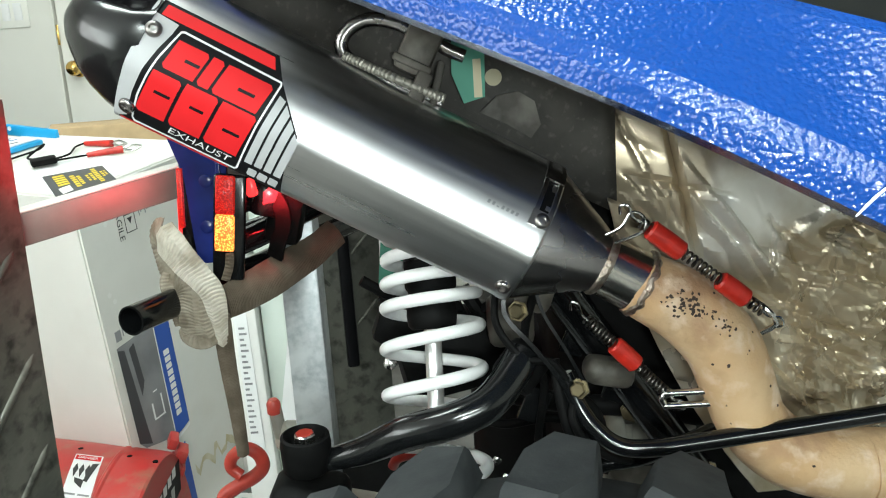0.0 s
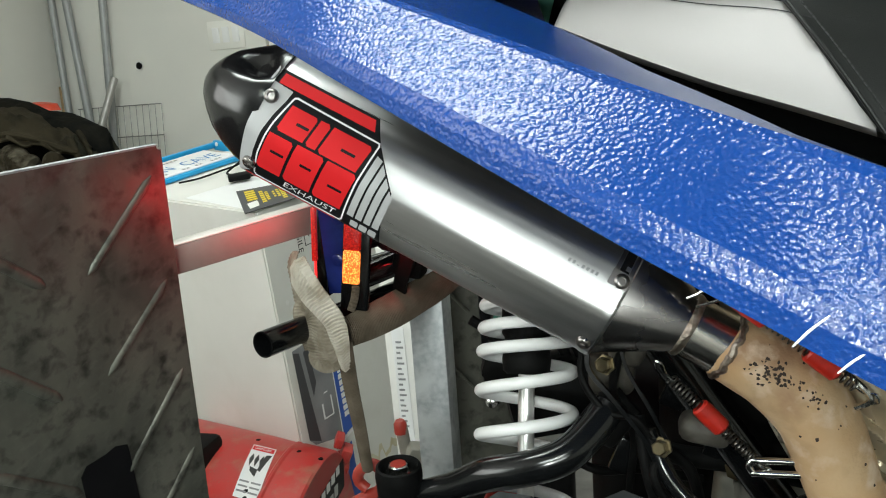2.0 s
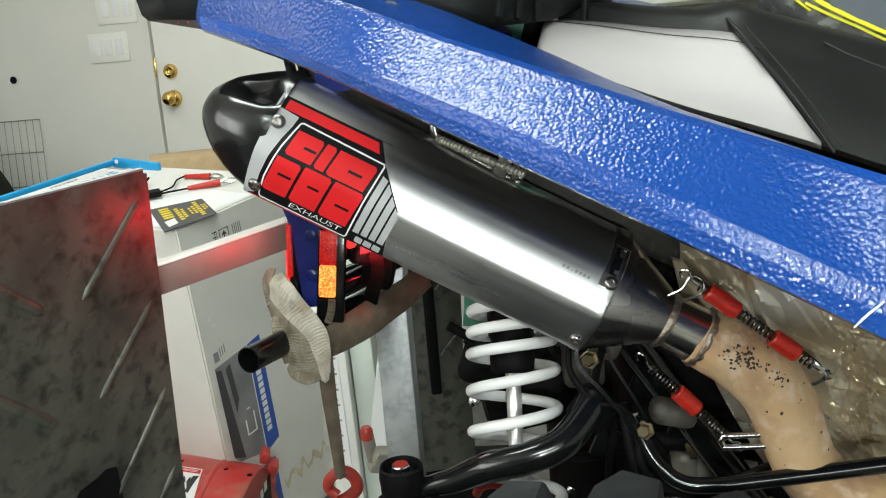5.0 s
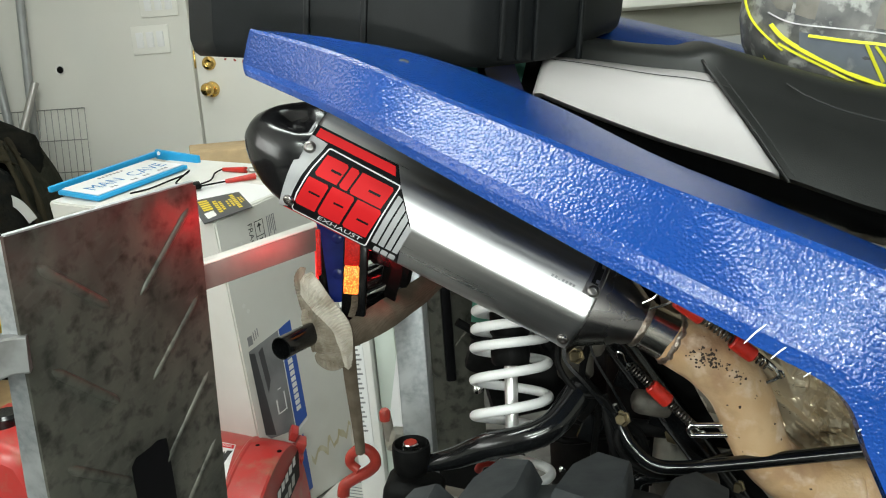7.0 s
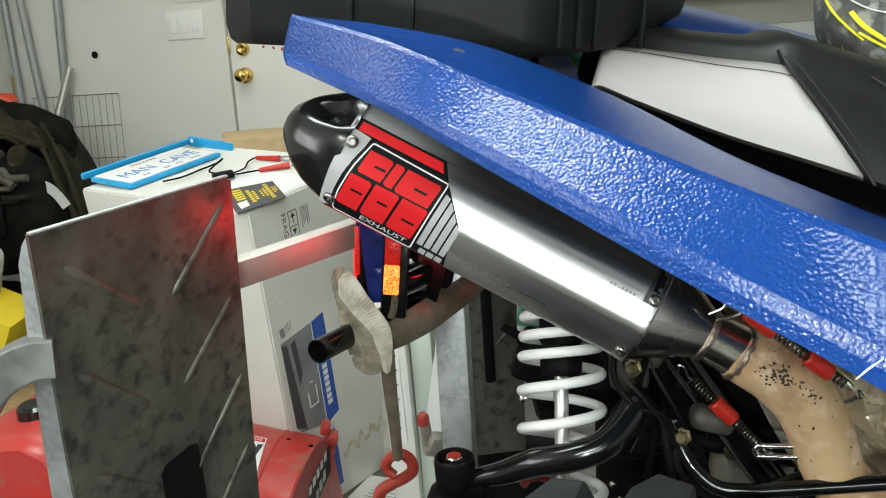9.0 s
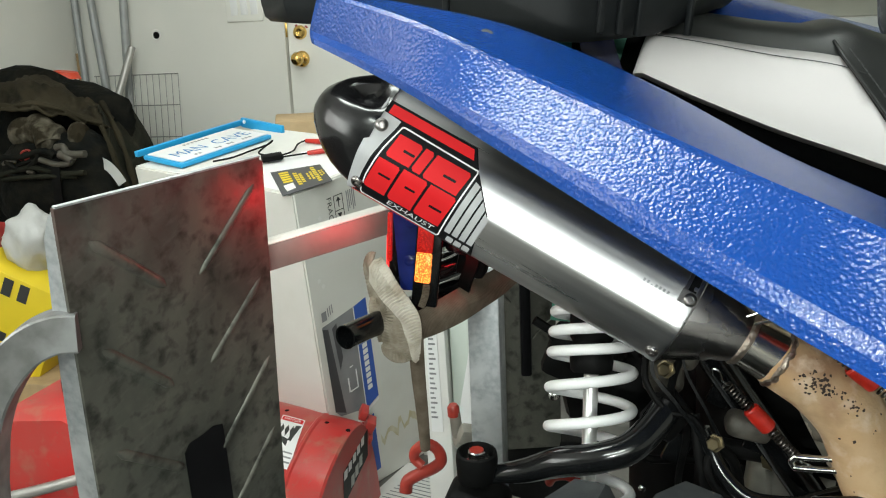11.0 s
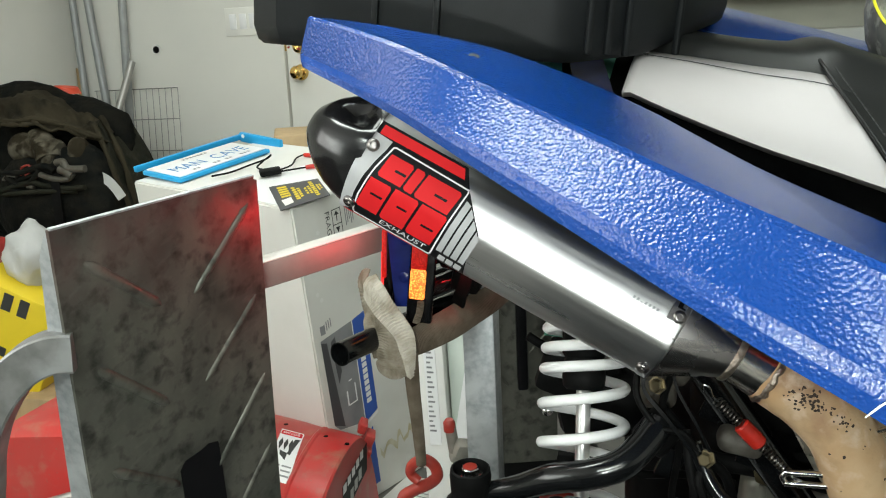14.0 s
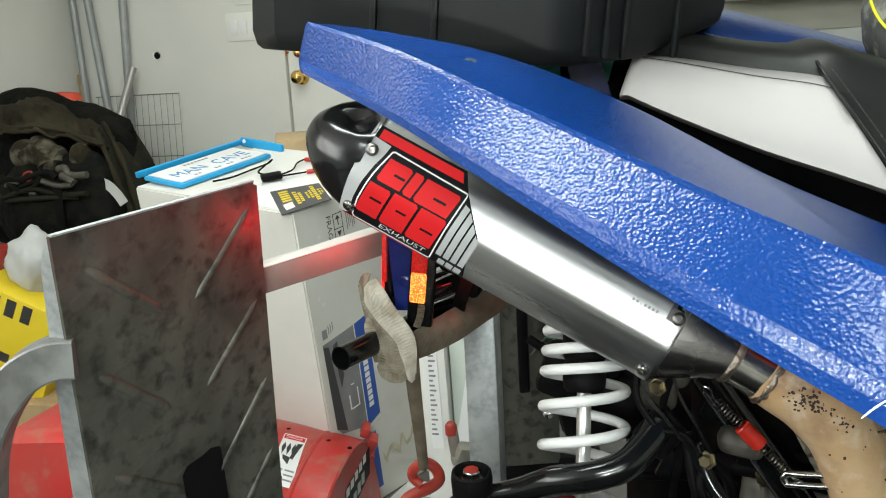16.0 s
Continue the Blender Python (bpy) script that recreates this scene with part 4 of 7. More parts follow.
bm = B()
sweep(bm, [(0.207, 0.580, 0.648), (0.217, 0.572, 0.640), (0.223, 0.572, 0.630), (0.215, 0.578, 0.622)], 0.0022, 8, 6)
part("spring_hook", bm, "chrome", atv)

# ceramic coated elbow
bm = B()
elb = [(0.130, 0.600, 0.662), (0.139, 0.600, 0.655), (0.166, 0.600, 0.638), (0.192, 0.600, 0.610), (0.206, 0.600, 0.575), (0.217, 0.601, 0.545), (0.240, 0.603, 0.520), (0.275, 0.605, 0.505), (0.32, 0.607, 0.500), (0.42, 0.61, 0.497)]
sweep(bm, elb, lambda u: 0.0238 + 0.0035 * min(1, u * 6) - 0.001 * math.sin(u * 14), 36, 8)
elbow = part("exhaust_elbow", bm, "tan", atv, "tan ceramic-coated exhaust elbow with burnt flakes", 60)
bm = B()
sweep(bm, [(0.305, 0.605, 0.5005), (0.308, 0.605, 0.5005), (0.311, 0.605, 0.5005)], 0.0282, 36, 1)
part("weld_seam", bm, "tan", elbow)
rnd = random.Random(5)
P = spline(elb, 8)
for k in range(95):
    i = min(len(P) - 3, int(rnd.gauss(14.5, 1.8)) if k < 62 else int(rnd.gauss(21, 2)) if k < 80 else int(rnd.uniform(10, 62)))
    d = (P[i + 1] - P[i]).normalized()
    s = Vector((0, -1, 0))
    t = s.cross(d).normalized()
    a = rnd.gauss(-0.22, 0.19) if k < 62 else rnd.gauss(-0.35, 0.1) if k < 80 else rnd.uniform(-0.9, 0.9)
    nrm = s * math.cos(a) - t * math.sin(a)
    r = 0.0238 + 0.0035 * min(1, i / len(P) * 6) - 0.001 * math.sin(i / len(P) * 14)
    c = P[i] + d * rnd.uniform(-0.002, 0.002) + nrm * (r + 0.0001)
    w = rnd.uniform(0.0005, 0.0016)
    u = d.cross(nrm)
    bm = B()
    bm.faces.new([bm.verts.new(c + nrm * 0.0003 + w * rnd.uniform(0.6, 1.2) * (math.cos(g) * d * rnd.uniform(0.6, 1.6) + math.sin(g) * u)) for g in (2 * math.pi * q / 6 for q in range(6))])
    part("burnt_flake", bm, "burn", elbow)

# ---- fender: lofted between edge and creases ----
E0 = spline([(-0.207, 0.480, 0.925), (-0.125, 0.420, 0.893), (-0.056, 0.365, 0.861), (0.019, 0.310, 0.825), (0.075, 0.278, 0.7965), (0.135, 0.262, 0.7635), (0.172, 0.250, 0.7415), (0.186, 0.246, 0.708), (0.200, 0.242, 0.672)], 12)
E1 = spline([(-0.207, 0.478, 0.934), (-0.126, 0.416, 0.906), (-0.056, 0.359, 0.876), (0.020, 0.303, 0.842), (0.078, 0.270, 0.814), (0.140, 0.251, 0.782), (0.184, 0.238, 0.759), (0.206, 0.232, 0.719), (0.222, 0.228, 0.680)], 12)
# the crease stands back a little, so that the narrow lower facet looks slightly up
E1 = [p + (p - Vector((0.02, -0.06, 0.90))) * (0.010 / (p.y + 0.06)) for p in E1]
E2 = spline([(-0.199, 0.481, 0.960), (-0.121, 0.432, 0.936), (-0.043, 0.392, 0.902), (0.017, 0.358, 0.877), (0.076, 0.322, 0.852), (0.134, 0.288, 0.829), (0.190, 0.258, 0.806), (0.250, 0.235, 0.775), (0.310, 0.225, 0.730)], 12)
E4 = spline([(-0.184, 0.506, 0.957), (-0.132, 0.470, 0.948), (-0.072, 0.480, 0.933), (-0.021, 0.508, 0.912), (0.037, 0.525, 0.883), (0.116, 0.530, 0.838), (0.198, 0.530, 0.799), (0.290, 0.530, 0.755), (0.38, 0.53, 0.712)], 12)
# the grey upper facet narrows to a point: its far crease crosses from the inner edge to the main crease
E3 = []
for k, (a, b) in enumerate(zip(E2, E4)):
    w = max(0.04, min(0.94, (5.15 - k / 12) / 0.60))
    E3.append(a.lerp(b, w) + Vector((0, 0, 0.0025 * 4 * w * (1 - w))))


def fender_loops(thick):
    out = []
    for a, b, c, d, e in zip(E0, E1, E2, E3, E4):
        row = [a + Vector((0, 0.010, -0.002)), a, a.lerp(b, 0.5) + Vector((0, -0.0015, 0)), b, b.lerp(c, 0.12) + Vector((0, -0.0004, 0)), b.lerp(c, 0.5) + Vector((0, -0.001, 0.0005)), b.lerp(c, 0.9) + Vector((0, -0.0012, 0.001)), c + Vector((0, 0.001, 0.0005)), c.lerp(d, 0.1), c.lerp(d, 0.5), c.lerp(d, 0.92), d, d.lerp(e, 0.1), d.lerp(e, 0.5), e, e + Vector((0, 0.002, -0.012))]
        out.append(row)
    return out


bm = B()
rings(bm, fender_loops(0), closed=False)
fender = part("rear_fender", bm, "blue", atv, "glossy blue hammered-texture rear fender", 14)
so = fender.modifiers.new("thickness", "SOLIDIFY")
so.thickness, so.offset = 0.004, -1
bm = B()
rings(bm, [[e + Vector((0, 0.0, -0.010)), e + Vector((0.004, 0.05, -0.016)), Vector((e.x + 0.01, 0.615, e.z - 0.026)), Vector((e.x + 0.015, 0.672, e.z - 0.035))] for e in E4[16:]], closed=False)
so = part("fender_liner", bm, "plastic", atv, "black plastic liner between fender and seat", 60).modifiers.new("thickness", "SOLIDIFY")
so.thickness = 0.003
# screw head and pale scratches in the fender
FS = Vector((-0.074, 0.447, 0.9262))
part("fender_screw", lathe(B(), FS, (0.30, -0.42, 0.86), [(0, -0.003), (0.0042, -0.003), (0.0042, -0.0002), (0.0034, 0.0004), (0.0020, 0.0002), (0.0, -0.0002)], 18), "greyrub", fender, "flat round screw head")
for a, b in (((0.1270, 0.2629, 0.7663), (0.1352, 0.2537, 0.7798)), ((0.1397, 0.2591, 0.7588), (0.1468, 0.2521, 0.7694)), ((0.1547, 0.2543, 0.7502), (0.1601, 0.2499, 0.7569)), ((0.1797, 0.2468, 0.7233), (0.1832, 0.2437, 0.7288)), ((0.0918, 0.2727, 0.7875), (0.0940, 0.2694, 0.7928))):
    a, b = Vector(a), Vector(b)
    b += (b - Vector((0.02, -0.06, 0.90))) * (0.006 / (b.y + 0.06))
    bm = B()
    w = 0.022 * (b - a).length
    sweep(bm, [a, a.lerp(b, 0.5) + Vector((-0.0004, -0.0002, 0.0003)), b], lambda u: 0.0002 + w * math.sin(math.pi * min(1, 0.1 + 0.85 * u)), 6, 6)
    part("scratch", bm, "white", fender, "pale gouged scratch")

# far fender beyond the seat
bm = B()
rings(bm, [[Vector((x, 0.95, z - 0.035)), Vector((x, 1.12, z)), Vector((x + 0.02, 1.16, z + 0.003)), Vector((x + 0.03, 1.30, z - 0.05))] for x, z in ((0.02, 1.0), (0.09, 0.985), (0.143, 0.970), (0.22, 0.947), (0.30, 0.922), (0.42, 0.885))], closed=False)
ff = part("rear_fender", bm, "blue", atv, "far side blue hammered-texture fender", 50)
so = ff.modifiers.new("thickness", "SOLIDIFY")
so.thickness = 0.004

# inner fender plastics and foil heat shield


def sheet(nx, nz, corner, f):
    """A grid between four corners, each point moved by f(u, v)."""
    bm = B()
    c = [Vector(p) for p in corner]
    rings(bm, [[c[0].lerp(c[1], i / nx).lerp(c[3].lerp(c[2], i / nx), j / nz) + Vector(f(i / nx, j / nz)) for i in range(nx + 1)] for j in range(nz + 1)], closed=False)
    return bm


ifn = part("inner_fender", sheet(30, 16, [(-0.20, 0.680, 0.965), (0.128, 0.665, 0.84), (0.133, 0.668, 0.695), (-0.20, 0.72, 0.84)], lambda u, v: (0, 0.010 * math.sin(5 * u + 2 * v), 0.006 * math.sin(9 * u))), "plastic", atv, "scuffed black inner fender plastic")
ifn.modifiers.new("thickness", "SOLIDIFY").thickness = 0.003
bm = B()
prism(bm, [(-0.010, 0.05), (0.014, 0.05), (0.012, -0.008), (-0.004, -0.012), (-0.012, 0.01)], frame_mat((0.018, 0.640, 0.806), (1, 0, 0), (0, -1, 0)), 0.0006)
part("tape_flap", bm, "green", atv, "loose green tape flap")
part("tape_flap", prism(B(), [(0, 0), (0.006, 0.0), (0.006, 0.028), (0, 0.028)], frame_mat((0.022, 0.639, 0.798), (1, 0, 0), (0, -1, 0)), 0.0006), "cream", atv)
part("plug", lathe(B(), (0.038, 0.662, 0.8115), (0, -1, 0), [(0, 0), (0.0065, 0), (0.0065, 0.003), (0, 0.003)], 16), "cream", atv, "round cream hole plug")
bm = B()
prism(bm, [(0, 0), (0.014, 0.012), (0.030, 0.014), (0.042, 0.006), (0.046, -0.012), (0.038, -0.022), (0.020, -0.010)], frame_mat((0.026, 0.655, 0.786), (1, 0, 0), (0, -1, 0)), 0.003)
part("bracket_plate", bm, "greyrub", atv, "dull grey bracket plate with rounded lobe")


def foil_sheet(corner, nx, nz, seed):
    """A creased foil: long straight sharp folds, and many short ones crumpled together towards its lower far corner."""
    rs = np.random.RandomState(seed)
    U, V = np.meshgrid(np.linspace(0, 1, nx + 1), np.linspace(0, 1, nz + 1))
    H = np.zeros_like(U)

    def fold(cu, cv, ang, half, width, amp):
        a, b = (U - cu) * math.cos(ang) + (V - cv) * math.sin(ang), (V - cv) * math.cos(ang) - (U - cu) * math.sin(ang)
        b = b + 0.10 * width * np.sin(a / half * 5 + cu * 40)
        lean = np.where(b > 0, b / width, -b / (width * 0.45))
        return amp * np.clip(1 - lean, 0, None) * np.clip(1.25 * (1 - (a / half) ** 2), 0, 1)

    for k in range(46):
        H += fold(rs.uniform(0, 1), rs.uniform(0.02, 0.9), rs.normal(0.5, 0.7), rs.uniform(0.12, 0.40), rs.uniform(0.02, 0.07), rs.normal(0, 0.0052))
    for k in range(70):
        H += fold(rs.uniform(0, 1), rs.uniform(0.02, 0.9), rs.normal(0.3, 0.9), rs.uniform(0.05, 0.18), rs.uniform(0.008, 0.025), rs.normal(0, 0.0017))
    for k in range(70):
        H += fold(rs.uniform(0.30, 1), rs.uniform(0.25, 1), rs.normal(0.25, 0.8), rs.uniform(0.06, 0.22), rs.uniform(0.015, 0.045), rs.normal(0.0008, 0.0042))
    for k in range(190):
        u, v = rs.uniform(0.42, 1), rs.uniform(0.32, 1)
        H += fold(u, v, rs.normal(0.1, 0.9), rs.uniform(0.03, 0.10), rs.uniform(0.006, 0.018), rs.normal(0.0004, 0.0026))
    H += 0.010 * np.sin(3.1 * U + 2.3 * V) + 0.006 * np.sin(7 * V - 2 * U)
    c = [Vector(p) for p in corner]
    loops = []
    for j in range(nz + 1):
        row = []
        for i in range(nx + 1):
            u, v = i / nx, j / nz
            p = c[0].lerp(c[1], u).lerp(c[3].lerp(c[2], u), v) + Vector(((1 - u) * (c[3].x - c[0].x) * (v ** 2.2 - v), 0, 0))
            row.append(p + Vector((0, -0.012 - H[j, i], 0.25 * H[j, i])))
        loops.append(row)
    bm = B()
    rings(bm, loops, closed=False)
    return bm


foil = part("heat_shield", foil_sheet([(0.112, 0.692, 0.842), (0.385, 0.665, 0.745), (0.42, 0.69, 0.44), (0.25, 0.70, 0.44)], 190, 160, 4), "foil", atv, "crumpled gold and silver foil heat shield", 16)
foil.modifiers.new("thickness", "SOLIDIFY").thickness = 0.0008
part("rivet", lathe(B(), (0.232, 0.668, 0.7075), (0, -1, 0), [(0.0055, -0.004), (0.0055, 0.004), (0.003, 0.006), (0, 0.006)], 12), "aged", atv)

# black chassis behind, frame rails, plates and bolts
bm = B()
add_box(bm, (0.55, 0.30, 0.36), pose(0.36, 0.93, 0.50), 0.05, 3)
add_box(bm, (0.30, 0.26, 0.30), pose(0.16, 0.97, 0.40), 0.05, 3)
part("engine_block", bm, "dullblack", atv, "black engine and gearbox mass")
bm = B()
sweep(bm, [(0.060, 0.69, 0.68), (0.085, 0.69, 0.635), (0.15, 0.70, 0.535), (0.225, 0.71, 0.42), (0.27, 0.72, 0.34)], 0.0165, 18, 6)
part("frame_tube", bm, "black", atv, "black painted frame tube")
bm = B()
sweep(bm, [(-0.02, 0.74, 0.72), (0.05, 0.73, 0.70), (0.12, 0.72, 0.69), (0.30, 0.72, 0.60)], 0.013, 16, 5)
sweep(bm, [(0.02, 0.76, 0.52), (0.10, 0.75, 0.505), (0.17, 0.74, 0.50), (0.3, 0.74, 0.47)], 0.010, 14, 5)
part("frame_tube", bm, "dullblack", atv)
bm = B()
sweep(bm, [(0.098, 0.612, 0.500), (0.105, 0.612, 0.510), (0.140, 0.612, 0.515), (0.20, 0.64, 0.52)], 0.0065, 12, 5)
part("link_rod", bm, "black", atv)
bm = B()
add_box(bm, (0.085, 0.05, 0.11), pose(0.173, 0.765, 0.435, 0, 6, 0), 0.014, 3)
add_box(bm, (0.018, 0.006, 0.026), pose(0.173 + 0.012, 0.737, 0.435 + 0.01, 0, 6, 0), 0.002)
rod(bm, (0.173 - 0.02, 0.742, 0.435 - 0.05), (0.173 - 0.02, 0.742, 0.435 + 0.05), 0.004, 10)
part("gear_case", bm, "aged", atv, "dull cast aluminium gear case")
# strap plate that carries the arm pivot, and the bent bar
bm = B()
sweep(bm, [(0.036, 0.606, 0.662), (0.034, 0.602, 0.640), (0.052, 0.598, 0.617), (0.070, 0.598, 0.592), (0.080, 0.598, 0.575)], 0.004, n=6, section=[(-1.2, -0.4), (1.2, -0.4), (1.2, 0.4), (-1.2, 0.4)])
sweep(bm, [(0.056, 0.608, 0.668), (0.062, 0.604, 0.640), (0.078, 0.600, 0.610), (0.090, 0.600, 0.585)], 0.003, n=6, section=[(-1.2, -0.4), (1.2, -0.4), (1.2, 0.4), (-1.2, 0.4)])
part("pivot_bracket", bm, "black", atv, "black folded steel pivot bracket")
bm = B()
sweep(bm, [(0.076, 0.604, 0.590), (0.084, 0.600, 0.570), (0.096, 0.592, 0.551), (0.112, 0.584, 0.539), (0.135, 0.580, 0.537), (0.18, 0.579, 0.541), (0.30, 0.575, 0.5555), (0.48, 0.57, 0.578)], 0.0068, 16, 8)
part("nerf_bar", bm, "black", atv, "gloss black bent steel bar")
for at, r, mt in (((0.046, 0.622, 0.636), 0.0062, "zincgold"), ((0.087, 0.598, 0.580), 0.0060, "zincgold"), ((0.150, 0.715, 0.5085), 0.0075, "zincgold"), ((0.215, 0.70, 0.455), 0.006, "zincgold")):
    bm = B()
    lathe(bm, at, (-0.35, -1, 0.25), [(r * 1.35, 0), (r * 1.35, 0.0025), (r, 0.0026), (r, 0.009), (r * 0.8, 0.010), (0, 0.010)], 6)
    part("hex_bolt", bm, mt, atv, "yellow zinc hex bolt")
for at, sz, ry in (((0.062, 0.66, 0.640), (0.03, 0.03, 0.03), 20), ((0.121, 0.665, 0.567), (0.042, 0.03, 0.022), 12), ((0.045, 0.72, 0.60), (0.04, 0.05, 0.04), 0), ((0.155, 0.68, 0.46), (0.07, 0.03, 0.05), 6)):
    part("cast_lug", add_box(B(), sz, pose(*at, 0, ry, 0), 0.009, 3), "greyrub", atv, "dull grey cast lug")
bm = B()
sweep(bm, [(0.070, 0.61, 0.60), (0.074, 0.60, 0.565), (0.083, 0.60, 0.53), (0.10, 0.62, 0.49), (0.13, 0.65, 0.45)], 0.0045, 10, 6)
sweep(bm, [(0.060, 0.62, 0.655), (0.05, 0.63, 0.61), (0.065, 0.64, 0.57), (0.06, 0.66, 0.50), (0.08, 0.68, 0.42)], 0.0035, 10, 6)
part("brake_hose", bm, "dullblack", atv, "black rubber hoses")
for pts, r in (([(0.030, 0.63, 0.655), (0.028, 0.61, 0.630), (0.046, 0.60, 0.606), (0.068, 0.60, 0.600), (0.086, 0.60, 0.570), (0.10, 0.61, 0.52)], 0.0030), ([(0.085, 0.60, 0.572), (0.080, 0.592, 0.560), (0.090, 0.59, 0.540), (0.115, 0.60, 0.520), (0.16, 0.63, 0.500)], 0.0035), ([(0.05, 0.66, 0.60), (0.085, 0.65, 0.56), (0.11, 0.66, 0.53), (0.12, 0.68, 0.47)], 0.0050), ([(-0.005, 0.70, 0.53), (0.03, 0.69, 0.515), (0.07, 0.68, 0.522), (0.12, 0.69, 0.51)], 0.0042)):
    part("cable", sweep(B(), pts, r, 9, 6), "dullblack", atv, "thin black cable")
for at in ((0.058, 0.655, 0.545), (0.10, 0.70, 0.585), (0.135, 0.70, 0.54)):
    part("mount_tab", add_box(B(), (0.022, 0.006, 0.030), pose(*at, 0, 25, 10), 0.002), "black", atv)

# upper arm with bushing and ball joint, passing in front of the shock
ARM = [(-0.1041, 0.600, 0.534), (-0.0776, 0.594, 0.5425), (-0.0461, 0.584, 0.5580), (-0.0116, 0.578, 0.5680), (0.0157, 0.583, 0.5770), (0.0344, 0.598, 0.5904), (0.048, 0.612, 0.6051)]
bm = B()
sweep(bm, ARM, lambda u: 0.0085 + 0.005 * min(1, u * 3), 20, 8)
arm = part("upper_arm", bm, "black", atv, "gloss black bent suspension arm")
part("bushing", lathe(B(), (0.036, 0.612, 0.583), (0.60, 0.35, 0.62), [(0.0125, -0.002), (0.0160, -0.001), (0.0178, 0.003), (0.0180, 0.026), (0.0165, 0.030), (0, 0.030)], 28), "dullblack", arm, "black rubber arm bushing")
part("arm_tip", add_box(B(), (0.05, 0.022, 0.010), pose(-0.105, 0.602, 0.532, 0, -8, 0), 0.004), "black", arm)
part("ball_joint_cup", lathe(B(), (-0.123, 0.600, 0.527), (0.03, -0.08, 1), [(0.0, 0), (0.016, 0), (0.0185, 0.003), (0.0195, 0.022), (0.0185, 0.029), (0.0165, 0.030), (0.0155, 0.027), (0.0150, 0.020), (0.0, 0.020)], 32), "dullblack", arm, "black ball joint cup")
bm = B()
lathe(bm, (-0.123, 0.600, 0.5455), (0.03, -0.08, 1), [(0.0125, 0), (0.0125, 0.003), (0.0085, 0.0031)], 24)
lathe(bm, (-0.123, 0.600, 0.5475), (0.03, -0.08, 1), [(0.0088, 0), (0.0088, 0.0085), (0.0075, 0.0095), (0, 0.0095)], 6)
part("hex_bolt", bm, "chrome", arm, "plain steel hex bolt")
# red reflection on the bolt head, put in as a coloured disc
part("red_glint", lathe(B(), (-0.1225, 0.5992, 0.5571), (0.03, -0.08, 1), [(0.0068, 0), (0.0066, 0.0005), (0, 0.0006)], 8), "hookred", arm, "red reflection coloured onto the bolt head")
bm = B()
add_box(bm, (0.060, 0.05, 0.06), pose(-0.125, 0.60, 0.490, 0, 10, 0), 0.012, 3)
add_box(bm, (0.05, 0.07, 0.14), pose(-0.10, 0.60, 0.40), 0.015, 3)
part("knuckle", bm, "dullblack", atv, "black cast wheel knuckle")

# shock absorber, its top leaning in towards the frame
SHOCK_LEAN = math.atan(0.34)


def shock_axis(z):
    return Vector((-0.0218 + 0.012 * (z - 0.6), 0.6485 + 0.34 * (z - 0.6015), z))


AXIS = (shock_axis(0.7) - shock_axis(0.6)).normalized()
sh = part("shock", rod(B(), shock_axis(0.66), shock_axis(0.40), 0.0068, 24), "rodsteel", atv, "polished shock rod")
# a progressive coil: heights at which it passes its left side, closer together towards the top
TURNS = [0.7060, 0.6878, 0.6696, 0.6515, 0.6332, 0.6020, 0.5678, 0.531, 0.494, 0.458, 0.428]
pts = []
back = Vector((0, math.cos(SHOCK_LEAN), -math.sin(SHOCK_LEAN)))
for k in range((len(TURNS) - 1) * 36 + 1):
    u = k / 36
    z = float(np.interp(u, range(len(TURNS)), TURNS))
    a = math.pi - 2 * math.pi * u
    r = 0.0385 - 0.055 * max(0.0, z - 0.615)
    pts.append(shock_axis(z) + Vector((r * math.cos(a), 0, 0)) + back * (r * math.sin(a)))
part("coil_spring", sweep(B(), pts, 0.0051, 12, 1), "spring", sh, "thick white powder-coated coil spring")
part("bump_stop", lathe(B(), shock_axis(0.6160), AXIS, [(0, 0), (0.0165, 0), (0.0195, 0.003), (0.0205, 0.012), (0.0195, 0.024), (0.0185, 0.030), (0.021, 0.034), (0.0215, 0.10), (0, 0.10)], 28), "dullblack", sh, "black rubber bump stop")
part("shock_body", lathe(B(), shock_axis(0.665), AXIS, [(0, 0), (0.020, 0), (0.0215, 0.004), (0.0215, 0.09), (0.012, 0.10), (0, 0.10)], 28), "black", sh, "black shock body")
part("spring_seat", lathe(B(), shock_axis(0.424), AXIS, [(0, 0), (0.044, 0), (0.044, 0.006), (0.030, 0.010), (0.0, 0.010)], 28), "black", sh)
bm = B()
for k in range(7):
    rod(bm, (-0.085 + 0.018 * k, 0.735 + 0.008 * (k % 3), 0.640 - 0.016 * (k % 4)), (-0.03 + 0.012 * k, 0.745, 0.600 - 0.02 * ((k * 2) % 3)), 0.005 + 0.002 * (k % 2), 8)
add_box(bm, (0.05, 0.03, 0.06), pose(-0.05, 0.75, 0.60, 0, 20, 0), 0.01)
add_box(bm, (0.10, 0.05, 0.08), pose(-0.01, 0.76, 0.56, 0, -12, 0), 0.02)
part("caliper_clutter", bm, "dullblack", atv, "black brake and axle parts")
bm = B()
sweep(bm, [(-0.064, 0.668, 0.492), (-0.058, 0.660, 0.503), (-0.046, 0.658, 0.506), (-0.036, 0.662, 0.500)], 0.0045, 10, 6)
part("red_cap", bm, "red", atv, "red plastic cap behind the shock")
for x, z in ((0.026, 0.476), (0.034, 0.459)):
    part("small_bolt", lathe(B(), (x, 0.70, z), (0, -1, 0.2), [(0.0038, 0), (0.0038, 0.003), (0.002, 0.004), (0, 0.004)], 10), "chrome", atv)
